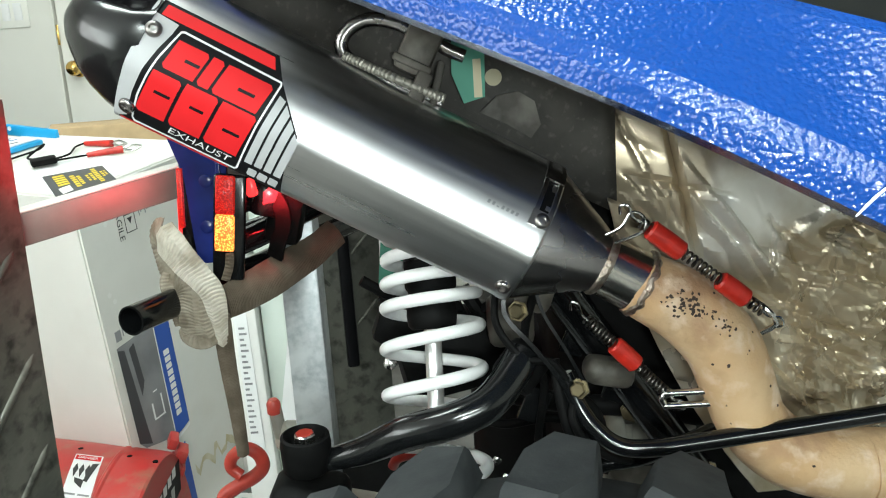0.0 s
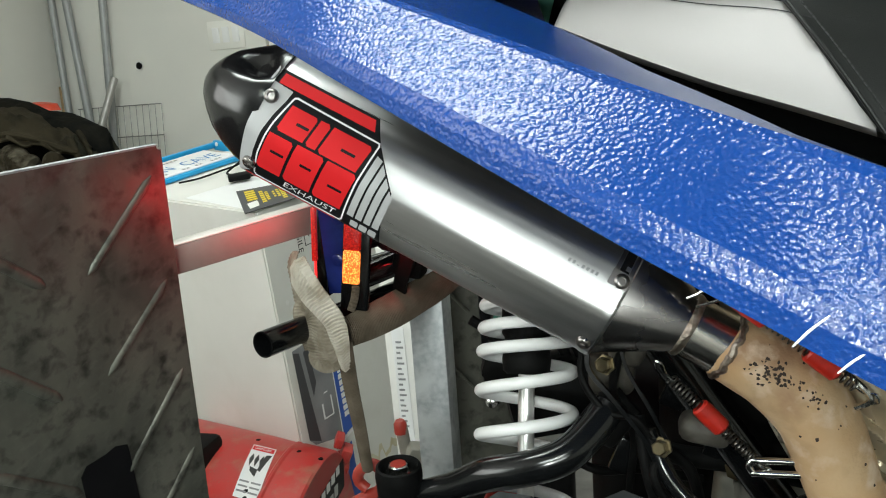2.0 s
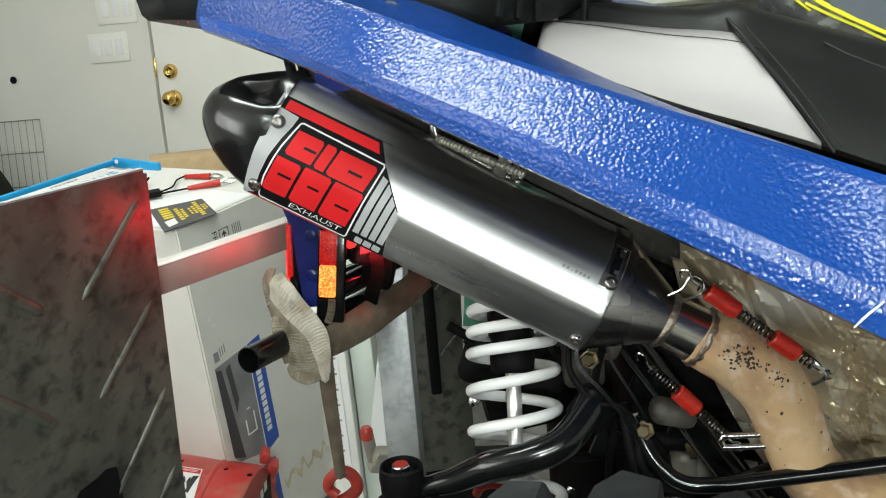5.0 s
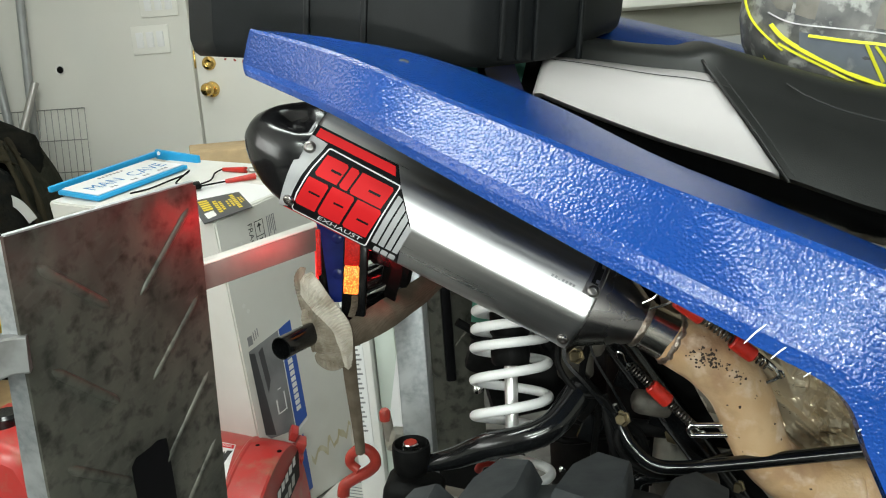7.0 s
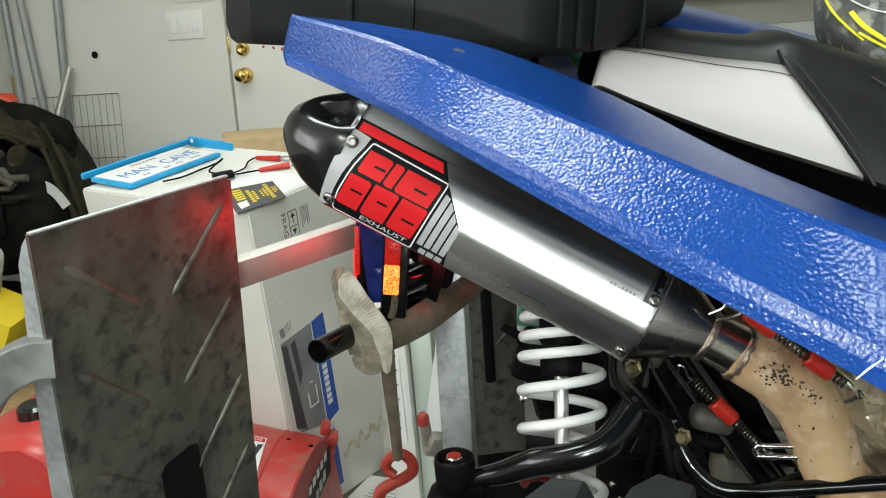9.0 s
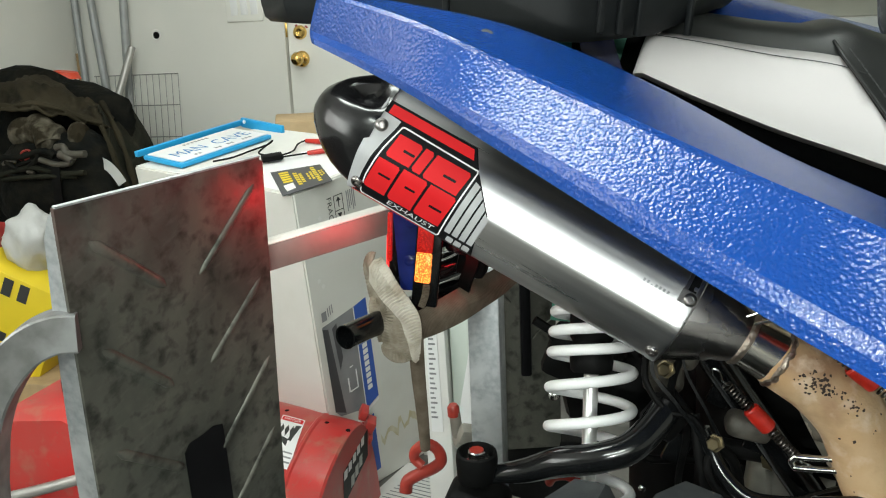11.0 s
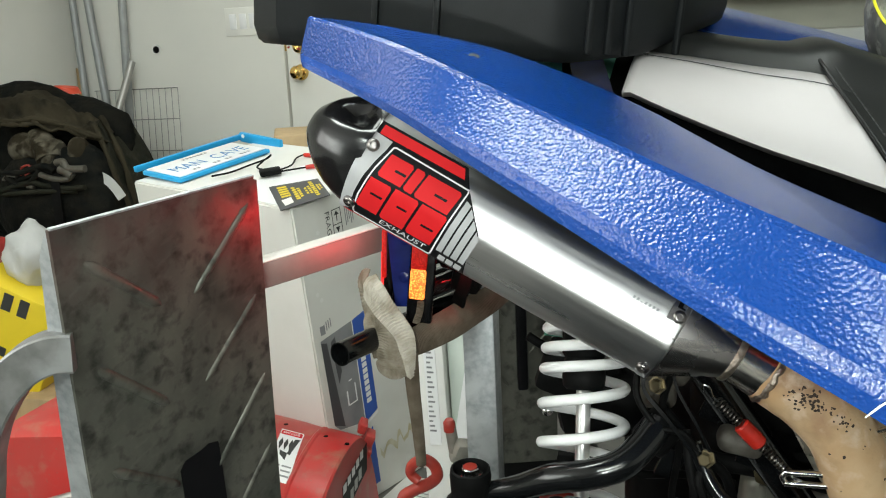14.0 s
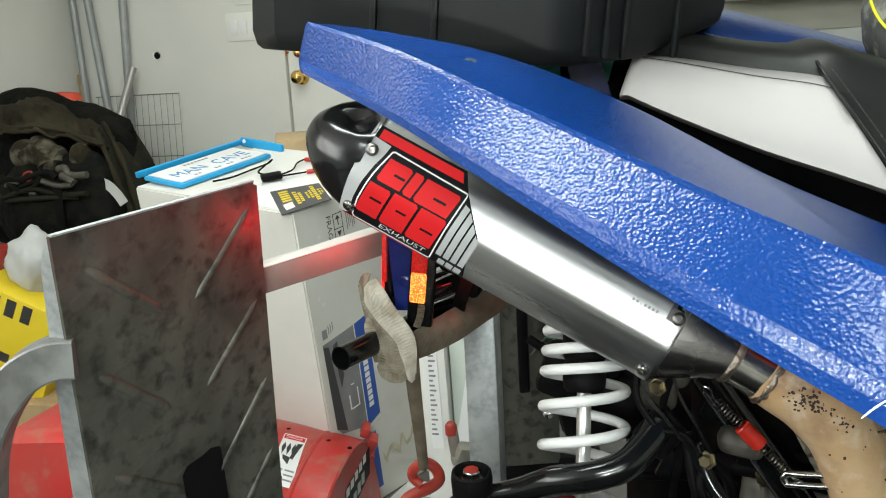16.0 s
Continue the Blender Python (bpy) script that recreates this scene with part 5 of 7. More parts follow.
part("skid_tab", add_box(B(), (0.055, 0.02, 0.014), pose(-0.100, 0.665, 0.464, 0, 14, 0), 0.003), "aged", atv, "pale cast tab under the arm")
part("tape_flap", prism(B(), [(-0.02, -0.02), (0.016, -0.024), (0.020, 0.02), (-0.014, 0.026)], frame_mat((-0.056, 0.80, 0.640), (1, 0, 0), (0, -1, 0)), 0.001), "green", atv, "pale green tape behind the shock")
part("hose_clip", lathe(B(), (-0.062, 0.71, 0.570), (0, -1, 0.3), [(0.006, 0), (0.006, 0.012), (0.003, 0.014), (0, 0.014)], 10), "chrome", atv)

# rear wheel with knobbly tyre, below the arm
WC, WR = Vector((0.035, 0.44, 0.268)), 0.288
wheel = part("wheel", lathe(B(), WC + Vector((0, 0.12, 0)), (0, -1, 0), [(0.16, 0), (0.20, 0.0), (0.26, 0.01), (0.282, 0.035), (WR, 0.08), (WR + 0.003, 0.12), (WR, 0.16), (0.282, 0.205), (0.26, 0.23), (0.20, 0.24), (0.16, 0.24)], 64), "rubber", atv, "black knobbly off-road tyre")
part("rim", lathe(B(), WC + Vector((0, 0.10, 0)), (0, -1, 0), [(0.0, 0.06), (0.06, 0.06), (0.14, 0.03), (0.155, 0), (0.165, 0), (0.165, 0.2), (0.155, 0.2), (0.15, 0.1), (0.0, 0.09)], 40), "black", wheel)
for k in range(22):
    for row, (dy, dph) in enumerate(((0.052, 0.0), (-0.055, 8.2))):
        a = radians(k * 360 / 22 + dph + 4)
        out = Vector((math.sin(a), 0, math.cos(a)))
        m = frame_mat(WC + Vector((0, dy, 0)) + out * (WR + 0.008), Vector((math.cos(a), 0.35 if row else -0.35, -math.sin(a))), out)
        bm = B()
        rings(bm, [[m @ Vector((x * q, y * q, z)) for x, y in ((-0.026, -0.040), (0.010, -0.046), (0.026, -0.012), (0.020, 0.040), (-0.012, 0.046), (-0.026, 0.010))] for z, q in ((-0.014, 1.12), (0.008, 1.0), (0.012, 0.93))])
        part("tread_lug", bm, "rubber", wheel, smooth=30)

# ---- tail: bracket, reflectors, tail lamp and bumper ----
bm = B()
prism(bm, [(-0.258, 0.775), (-0.212, 0.772), (-0.206, 0.752), (-0.214, 0.655), (-0.243, 0.655), (-0.247, 0.740)], Matrix(((1, 0, 0, 0), (0, 0, -1, 0.786), (0, 1, 0, 0), (0, 0, 0, 1))), 0.004)
add_box(bm, (0.05, 0.06, 0.004), pose(-0.228, 0.812, 0.772, 12, 0, 0), 0.001)
add_box(bm, (0.004, 0.03, 0.10), pose(-0.2165, 0.796, 0.712, 0, 4, 0), 0.001)
tb = part("tail_bracket", bm, "bluemetal", atv, "blue powder-coated tail light bracket")
for z in (0.733, 0.690):
    part("bracket_bolt", lathe(B(), (-0.2265 - 0.09 * (0.733 - z), 0.782, z), (0, -1, 0), [(0.0062, 0), (0.0062, 0.002), (0.0045, 0.003), (0, 0.003)], 14), "bluemetal", tb)
RM = frame_mat((-0.2090, 0.768, 0.7015), (0.13, 0, 1), (0, -1, 0))
part("reflector_backing", add_box(B(), (0.100, 0.030, 0.008), RM @ pose(-0.012, -0.003, -0.006), 0.003), "black", tb)
part("reflector", add_box(B(), (0.036, 0.0175, 0.007), RM @ pose(0.019, 0, 0), 0.002), "lens", tb, "ribbed red reflector")
part("reflector", add_box(B(), (0.034, 0.0175, 0.007), RM @ pose(-0.0165, 0, 0), 0.002), "lensglow", tb, "ribbed reflector glowing orange")
part("lamp_housing", add_box(B(), (0.012, 0.05, 0.105), pose(-0.2505, 0.812, 0.700, 0, 4, 0), 0.004), "black", tb)
part("tail_lens", add_box(B(), (0.004, 0.038, 0.09), pose(-0.2585, 0.812, 0.702, 0, 4, 0), 0.001), "tail", tb, "lit red tail lamp lens")
part("side_reflector", add_box(B(), (0.005, 0.006, 0.055), pose(-0.2475, 0.768, 0.720, 0, 4, 0), 0.001), "lens", tb, "thin red reflector edge")
# glowing strip added where parts behind the bracket are lit red
part("tail_lens", add_box(B(), (0.010, 0.01, 0.018), pose(-0.190, 0.800, 0.722, 0, -12, 0), 0.003), "tail", tb, "added glowing strip for the red-lit parts behind the bracket")
bm = B()
BT = [(-0.280, 0.695, 0.627), (-0.271, 0.720, 0.627), (-0.261, 0.745, 0.627), (-0.247, 0.790, 0.626), (-0.205, 0.870, 0.631), (-0.170, 0.95, 0.636), (-0.12, 1.06, 0.64)]
sweep(bm, BT, 0.0132, 28, 6, caps=False)
sweep(bm, BT[:5], 0.0116, 28, 6, caps=False)
rings(bm, [[Vector(BT[0]) + Vector((-0.0002 * k, 0, 0)) + r * (math.cos(a) * Vector((0.93, -0.36, 0)) + math.sin(a) * Vector((0, 0, 1))) for a in (2 * math.pi * q / 28 for q in range(28))] for k, r in ((0, 0.0132), (1, 0.0124), (0, 0.0116))], caps=False)
part("rear_bumper", bm, "black", atv, "open-ended gloss black bumper tube")
bm = B()
sweep(bm, [(-0.222, 0.815, 0.662), (-0.190, 0.835, 0.672), (-0.150, 0.86, 0.688), (-0.10, 0.89, 0.705), (0.0, 0.94, 0.72)], 0.0125, 16, 6)
sweep(bm, [(-0.215, 0.825, 0.700), (-0.16, 0.85, 0.715), (-0.08, 0.88, 0.74)], 0.009, 14, 6)
add_box(bm, (0.030, 0.02, 0.035), pose(-0.178, 0.815, 0.708, 0, 20, 10), 0.006)
sweep(bm, [(-0.225, 0.87, 0.662), (-0.18, 0.885, 0.674), (-0.12, 0.91, 0.700), (-0.04, 0.95, 0.72)], 0.014, 16, 6)
part("rear_grab_frame", bm, "black", atv, "gloss black rear frame tubes")
bm = B()
add_box(bm, (0.060, 0.05, 0.070), pose(-0.175, 0.875, 0.735, 0, -18, 12), 0.010, 3)
add_box(bm, (0.090, 0.03, 0.040), pose(-0.125, 0.905, 0.722, 0, -24, 8), 0.008, 3)
add_box(bm, (0.035, 0.03, 0.060), pose(-0.165, 0.835, 0.690, 0, 15, 0), 0.006)
part("tail_mount", bm, "dullblack", atv, "black plastic tail lamp mount")
bm = B()
sweep(bm, [(-0.180, 0.815, 0.716), (-0.165, 0.806, 0.703), (-0.163, 0.804, 0.683), (-0.172, 0.806, 0.662), (-0.176, 0.812, 0.650)], 0.006, n=6, section=[(-1.3, -0.3), (1.3, -0.3), (1.3, 0.3), (-1.3, 0.3)], up=(0, -1, 0))
part("clamp_band", bm, "dullblack", atv, "black rubber clamp band")
part("clamp_stem", rod(B(), (-0.190, 0.812, 0.735), (-0.184, 0.812, 0.708), 0.008, 14), "dullblack", atv)
# struts below the fender's tip
bm = B()
sweep(bm, [(-0.186, 0.60, 0.935), (-0.186, 0.62, 0.90), (-0.188, 0.65, 0.84)], 0.0045, 10, 4)
sweep(bm, [(-0.176, 0.605, 0.935), (-0.177, 0.625, 0.90), (-0.178, 0.655, 0.84)], 0.0045, 10, 4)
part("fender_stay", bm, "black", atv)
bm = B()
prism(bm, [(-0.172, 0.955), (-0.10, 0.945), (-0.09, 0.885), (-0.165, 0.875)], Matrix(((1, 0, 0, 0), (0, 0, -1, 0.622), (0, 1, 0, 0), (0, 0, 0, 1))), 0.004)
part("fender_bracket", bm, "bluemetal", atv, "dark blue steel fender bracket")
bm = B()
prism(bm, [(-0.040, 0.940), (-0.010, 0.938), (0.010, 0.870), (-0.026, 0.870)], Matrix(((1, 0, 0, 0), (0, 0, -1, 0.718), (0, 1, 0, 0), (0, 0, 0, 1))), 0.004)
part("rack_leg", bm, "bluemetal", atv, "blue steel rack leg")
# dark backing added to fill the dark gap behind leg and tape
part("rear_backing", prism(B(), [(-0.10, 0.935), (0.06, 0.930), (0.06, 0.83), (-0.10, 0.86)], Matrix(((1, 0, 0, 0), (0, 0, -1, 0.765), (0, 1, 0, 0), (0, 0, 0, 1))), 0.004), "dullblack", atv, "flat black backing behind the rack leg")
for sh in ([(-0.012, 0.938), (0.012, 0.938), (0.001, 0.901), (-0.004, 0.905)], [(-0.080, 0.922), (-0.044, 0.922), (-0.044, 0.905), (-0.080, 0.916)]):
    part("tape_flap", prism(B(), sh, Matrix(((1, 0, 0, 0), (0, 0, -1, 0.728), (0, 1, 0, 0), (0, 0, 0, 1))), 0.001), "green", atv, "loose pale green tape")

# ---- seat ----
SB = spline([(0.022, 0.626, 0.892), (0.060, 0.616, 0.874), (0.125, 0.606, 0.846), (0.180, 0.600, 0.826), (0.233, 0.595, 0.806), (0.34, 0.585, 0.765), (0.50, 0.58, 0.73)], 5)
ST = spline([(0.034, 0.690, 0.925), (0.070, 0.682, 0.919), (0.125, 0.668, 0.908), (0.176, 0.652, 0.899), (0.225, 0.640, 0.880), (0.33, 0.630, 0.845), (0.50, 0.63, 0.82)], 5)


def seat_row(a, b, k):
    c = a.lerp(b, 0.5) + Vector((0, -0.006, 0.002))
    return [a + Vector((0, 0.008, -0.004)), a, a.lerp(c, 0.5) + Vector((0, -0.002, 0)), c, c.lerp(b, 0.6) + Vector((0, -0.002, 0.001)), b]


rows = [seat_row(a, b, i) for i, (a, b) in enumerate(zip(SB, ST))]
bm = B()
ends = [[p + Vector((dx, dy, 0)) for p in rows[0]] for dx, dy in ((-0.0060, 0.030), (-0.0078, 0.018), (-0.0070, 0.008), (-0.0040, 0.002))]
vs = rings(bm, ends + rows[:21], closed=False)
# the front seam runs aslant: from the top at x 0.176 to the bottom at x 0.233
bmesh.ops.bisect_plane(bm, geom=list(bm.verts) + list(bm.edges) + list(bm.faces), plane_co=(0.204, 0.62, 0.850), plane_no=(0.87, 0, 0.48), clear_outer=True)
seat = part("seat", bm, "white_vinyl", atv, "white vinyl seat side panel with black stitching", 60)
seat.modifiers.new("thickness", "SOLIDIFY").thickness = 0.003
bm = B()
cover = []
for i, rw in enumerate(rows):
    top_, q = rw[-1], max(0.0, min(1.0, (rw[-1].x - 0.160) / 0.030))
    hump = 0.010 * q * q * (3 - 2 * q)
    cover.append([p + Vector((0.001, 0.004 - 0.2 * hump, -0.0006)) for p in rw] + [top_ + Vector((0, dy, dz + hump)) for dy, dz in ((0.008, 0.010), (0.030, 0.019), (0.070, 0.024), (0.12, 0.026), (0.25, 0.020), (0.33, -0.03))])
rings(bm, cover, closed=False)
part("seat_cover", bm, "black_vinyl", seat, "black grained vinyl seat cover", 60)
bm = B()
for i in range(0, 17):
    a, b = (rows[k][4].lerp(rows[k][5], 0.40) + Vector((0, -0.0010, 0.0004)) for k in (i, i + 1))
    rod(bm, a, b, 0.00038, 5)
part("stitching", bm, "thread", seat)
corner_ = rows[0][5]
part("panel_tab", sweep(B(), [corner_ + Vector((0.003, -0.001, -0.006)), corner_ + Vector((-0.001, -0.002, 0.001)), corner_ + Vector((-0.002, -0.001, 0.006)), corner_ + Vector((0.001, 0.001, 0.010))], lambda u: 0.0032 * (1 - 0.8 * u * u), 8, 6), "white_vinyl", seat, "curled corner of the white panel")
bm = B()
seam0, seam1 = Vector((0.1765, 0.644, 0.902)), Vector((0.2345, 0.589, 0.802))
sweep(bm, [seam0 + Vector((-0.002, 0.03, 0.012)), seam0, seam0.lerp(seam1, 0.5) + Vector((0, -0.010, 0)), seam1], 0.0015, 8, 8)
part("piping", bm, "black_vinyl", seat, "black seat piping")
bm = B()
for k in range(26):
    u = k / 26
    a = seam0.lerp(seam1, u) + Vector((0.0055, -0.010 * math.sin(math.pi * u) - 0.003, 0.003))
    b = seam0.lerp(seam1, u + 0.024) + Vector((0.0055, -0.010 * math.sin(math.pi * (u + 0.024)) - 0.003, 0.003))
    rod(bm, a, b, 0.0007, 5)
part("stitching", bm, "thread", seat)
bm = B()
sweep(bm, [(0.236, 0.672, 0.897), (0.250, 0.632, 0.880), (0.262, 0.624, 0.872), (0.30, 0.617, 0.855), (0.40, 0.610, 0.826), (0.5, 0.606, 0.815)], 0.0008, 6, 6)
part("saddle_seam", bm, "thread", seat)
# dark side cover between seat and fender
bm = B()
rings(bm, [[a + Vector((0, 0.012, 0.006)), a + Vector((0, 0.022, -0.010)), Vector((a.x, 0.655, a.z - 0.035)), Vector((a.x, 0.690, a.z - 0.06))] for a in SB], closed=False)
part("side_cover", bm, "black", atv, "gloss black side cover under seat", 60)

# ---- storage case on the rear rack ----
TM = Matrix.Translation((-0.30, 0.6, 0.948)) @ pose(0, 0, 0, 0, 6.3, 0)
case = thing("storage_case", TM.translation, "black hard plastic storage case on rear rack", "storage case")
foot = [(-0.015, 0.03), (0.02, 0.0), (0.255, 0.004), (0.275, 0.012), (0.335, 0.055), (0.352, 0.075), (0.405, 0.18), (0.415, 0.42), (-0.01, 0.42)]
bm = B()
loops = []
cx = Vector((0.2, 0.2))
for z, q in ((0.0, 0.965), (0.004, 0.985), (0.016, 1.0), (0.10, 1.006), (0.13, 1.008)):
    loops.append([TM @ Vector((cx.x + (x - cx.x) * q, cx.y + (y - cx.y) * q, z + (0.50 * max(0, x - 0.315) if z < 0.05 else 0))) for x, y in foot])
rings(bm, loops)
body = part("case_body", bm, "casebl", case, "", 35)
bm = B()
rings(bm, [[TM @ Vector((cx.x + (x - cx.x) * q, cx.y + (y - cx.y) * q, z)) for x, y in foot] for z, q in ((0.131, 1.0), (0.133, 1.02), (0.15, 1.02), (0.25, 1.0), (0.26, 0.97))])
part("case_lid", bm, "casebl", case, "", 35)
for x0, y0, dx, dy in ((0.110, 0.001, 1, 0), (0.163, 0.002, 1, 0), (0.288, 0.018, 0.82, 0.57), (0.303, 0.029, 0.82, 0.57), (0.318, 0.040, 0.82, 0.57), (0.36, 0.088, 0.53, 0.85)):
    bm = B()
    m = TM @ frame_mat((x0, y0 - 0.002, 0.068), (dx, dy, 0), (0, 0, 1))
    add_box(bm, (0.006, 0.006, 0.12), m, 0.002)
    part("case_rib", bm, "casebl", body)
bm = B()
for k in range(14):
    x = 0.03 + 0.009 * k
    sweep(bm, [TM @ Vector((x, 0.004, -0.002)), TM @ Vector((x + 0.004 * math.sin(k * 3), 0.006, -0.0015 - 0.0012 * (k % 3)))], 0.0010, 5, 1)
part("frayed_edge", bm, "hookred", case, "red frayed pad edge under case")
part("case_foot", add_box(B(), (0.15, 0.14, 0.014), TM @ pose(0.26, 0.32, -0.007), 0.003), "dullblack", case)

# rear rack under the case
for y in (0.84, 0.91, 0.98):
    bm = B()
    sweep(bm, [TM @ Vector((0.12, y - 0.6, -0.012)), TM @ Vector((0.33, y - 0.6, -0.012))], 0.009, 12, 1)
    part("rack_tube", bm, "black", atv, "black steel rear rack tube")

# ---- helmet on the saddle ----
helmet = thing("helmet", (0.40, 0.80, 0.885), "scuffed grey motocross helmet with neon yellow lines on seat", "helmet")
HCN = Vector((0.396, 0.795, 0.938))


def shell(a, e, off=0.0):
    """Point of the helmet's shell: a round, e up."""
    rx, ry, rz = 0.160 + off, 0.125 + off, 0.128 + off
    z = math.sin(e)
    flare = 1.0 + 0.04 * max(0, -z)
    return HCN + HTILT @ Vector((rx * math.cos(e) * math.cos(a) * flare, ry * math.cos(e) * math.sin(a) * flare, rz * z))


HTILT = Matrix.Rotation(radians(15), 3, "Y")
bm = B()
rings(bm, [[shell(2 * math.pi * k / 48, radians(e)) for k in range(48)] for e in (-48, -44, -36, -24, -12, 0, 12, 24, 36, 48, 60, 72, 84)])
hshell = part("shell", bm, "helmet", helmet, "mud-scuffed dark grey helmet shell", 60)


def shell_patch(name, rows, mat, off, label=""):
    """A panel on the shell: rows of (round, lower, upper) angles."""
    bm = B()
    rings(bm, [[shell(radians(a), radians(e0 + (e1 - e0) * q / 6), off) for q in range(7)] for a, e0, e1 in rows], closed=False)
    part(name, bm, mat, hshell, label, 60)


def shell_line(pts, r, mat="neon", label="neon yellow stripe"):
    P = [Vector((a, e, 0)) for a, e in pts]
    bm = B()
    sweep(bm, [shell(radians(q.x), radians(q.y), 0.0012) for q in spline([tuple(p) for p in P], 6)], r * 0.6, n=1, section=[(-1, -0.3), (1, -0.3), (1, 0.3), (-1, 0.3)], up=(0, -1, 0.2))
    part("stripe", bm, mat, hshell, label)


shell_patch("side_panel", [(222, -24, -17), (232, -29, -17), (242, -33, -17), (256, -36, -16), (275, -38, -16), (310, -40, -16)], "hpanel", 0.0006, "slate grey gloss panel")
shell_patch("brow_panel", [(196, 2, 40), (210, -8, 46), (225, -11, 46), (250, -11, 46), (275, -11, 46), (305, -11, 46)], "hmud", 0.0006, "mud-covered brown panel")
shell_patch("chin_panel", [(246, -47, -38), (256, -47, -40), (270, -47, -40), (310, -47, -41)], "hpanel", 0.0006, "slate grey lower panel")
shell_patch("vent", [(244, 2, 10), (256, -1, 12), (275, -1, 12)], "stk_black", 0.0012, "black vent")
shell_line([(184, -3), (190, -9), (197, -15), (206, -21), (214, -26)], 0.0022)
shell_line([(208, -15), (214, -20), (222, -24), (232, -28), (244, -32), (258, -34.5), (290, -37)], 0.0036)
shell_line([(212, -23), (222, -27), (232, -30.5), (241, -34), (250, -37), (260, -38.5), (292, -41)], 0.0022)
shell_line([(226, -18), (236, -18), (246, -17.5), (254, -17), (290, -17)], 0.0024)
shell_line([(247, -18), (251, -25), (256, -33)], 0.0026)
shell_line([(250, -18), (256, -25), (262, -33)], 0.0022)
shell_line([(206, -10), (218, -13.5), (234, -13.5), (252, -12.5), (290, -12)], 0.0013, "stk_silver", "pale trim line")
shell_patch("chin_mark", [(201, -38, -29), (205, -40, -36)], "neon", 0.0010, "neon yellow corner mark")
for a, w in ((229, 3), (233.5, 3), (238, 4)):
    shell_patch("printed_bar", [(a, -40, -35.5), (a + w, -41, -36.5)], "greylight", 0.0010)
for a, w in ((247, 1.2), (252, 1.2), (256, 1.2), (261, 1.2)):
    shell_patch("printed_bar", [(a, -46, -39.5), (a + w, -46, -40)], "stk_black", 0.0012)
bm = B()
sweep(bm, [shell(2 * math.pi * k / 40, radians(-47), 0.001) for k in range(41)], 0.006, 8, 1)
part("edge_trim", bm, "black", helmet, "black rubber edge trim")

# ---- strap, knot and hook ----
strap = thing("tie_down_strap", (-0.24, 0.75, 0.6), "cream webbing tie-down strap knotted on bumper tube", "strap")
FL = [(-1, -0.10), (1, -0.10), (1, 0.10), (-1, 0.10)]


def band(name, pts, w, mat, parent, twist=0.0, up=(0, -1, 0), label="", crumple=0.0, rib=0.0009, lift=0.0):
    """A ribbed webbing strap along a curve."""
    P = spline(pts, 12)
    P = [p - Vector((0.18, 0.98, -0.10)) * lift * (1 - (i / len(P)) ** 3) for i, p in enumerate(P)]
    L = sum((b - a).length for a, b in zip(P, P[1:]))
    n = max(12, int(L / rib))
    Q, acc, i = [], 0.0, 0
    for k in range(n + 1):
        d = L * k / n
        while i < len(P) - 2 and acc + (P[i + 1] - P[i]).length < d:
            acc += (P[i + 1] - P[i]).length
            i += 1
        Q.append(P[i].lerp(P[i + 1], (d - acc) / max(1e-9, (P[i + 1] - P[i]).length)))
    loops, nrm = [], Vector(up)
    for k, p in enumerate(Q):
        d = (Q[min(k + 1, n)] - Q[max(k - 1, 0)]).normalized()
        nrm = (nrm - d * nrm.dot(d)).normalized()
        u = k / n
        bi = d.cross(nrm)
        a = twist * u
        x, z = bi * math.cos(a) + nrm * math.sin(a), nrm * math.cos(a) - bi * math.sin(a)
        r = w(u) if callable(w) else w
        t = 0.0010 + 1.5 * rib * (k // 2 % 2)
        bow = 0.34 * r
        loops.append([p + x * r * q + z * (t * s * (1 - 0.5 * abs(q)) - bow * (q * q - 0.4) + crumple * math.sin(3.1 * q + 5.0 * u + 40 * pts[0][2])) + d * crumple * 0.8 * math.sin(2.3 * q + 9 * u) for q, s in ((-1, -1), (-0.5, -1), (0, -1), (0.5, -1), (1, -1), (1, 1), (0.5, 1), (0, 1), (-0.5, 1), (-1, 1))])
    return part(name, rings_bm(loops), mat, parent, label, 30)


def rings_bm(loops):
    bm = B()
    rings(bm, loops)
    return bm


# the tail of the webbing folds over at the top, runs aslant across the knot and hangs down to the hook
band("knot_tail", [(-0.2605, 0.7530, 0.6900), (-0.2565, 0.7480, 0.6872), (-0.2465, 0.7380, 0.6800), (-0.2349, 0.7300, 0.6684), (-0.2227, 0.7280, 0.6540), (-0.2152, 0.7300, 0.6398), (-0.2143, 0.7340, 0.6213), (-0.2172, 0.7410, 0.6018), (-0.2193, 0.7470, 0.5863)], lambda u: 0.0150 - 0.0086 * min(1, max(0, u - 0.15) * 1.2), "strap", strap, 0.25, label="folded ribbed webbing over the knot", crumple=0.0020, rib=0.0009, lift=0.009)
band("knot_loop", [(-0.2635, 0.7530, 0.6932), (-0.2698, 0.7610, 0.6927), (-0.2748, 0.7670, 0.6832), (-0.2734, 0.7690, 0.6683), (-0.2695, 0.7650, 0.6541), (-0.2639, 0.7590, 0.6404)], lambda u: 0.0115 - 0.0035 * u, "strapm", strap, 0.7, crumple=0.0016)
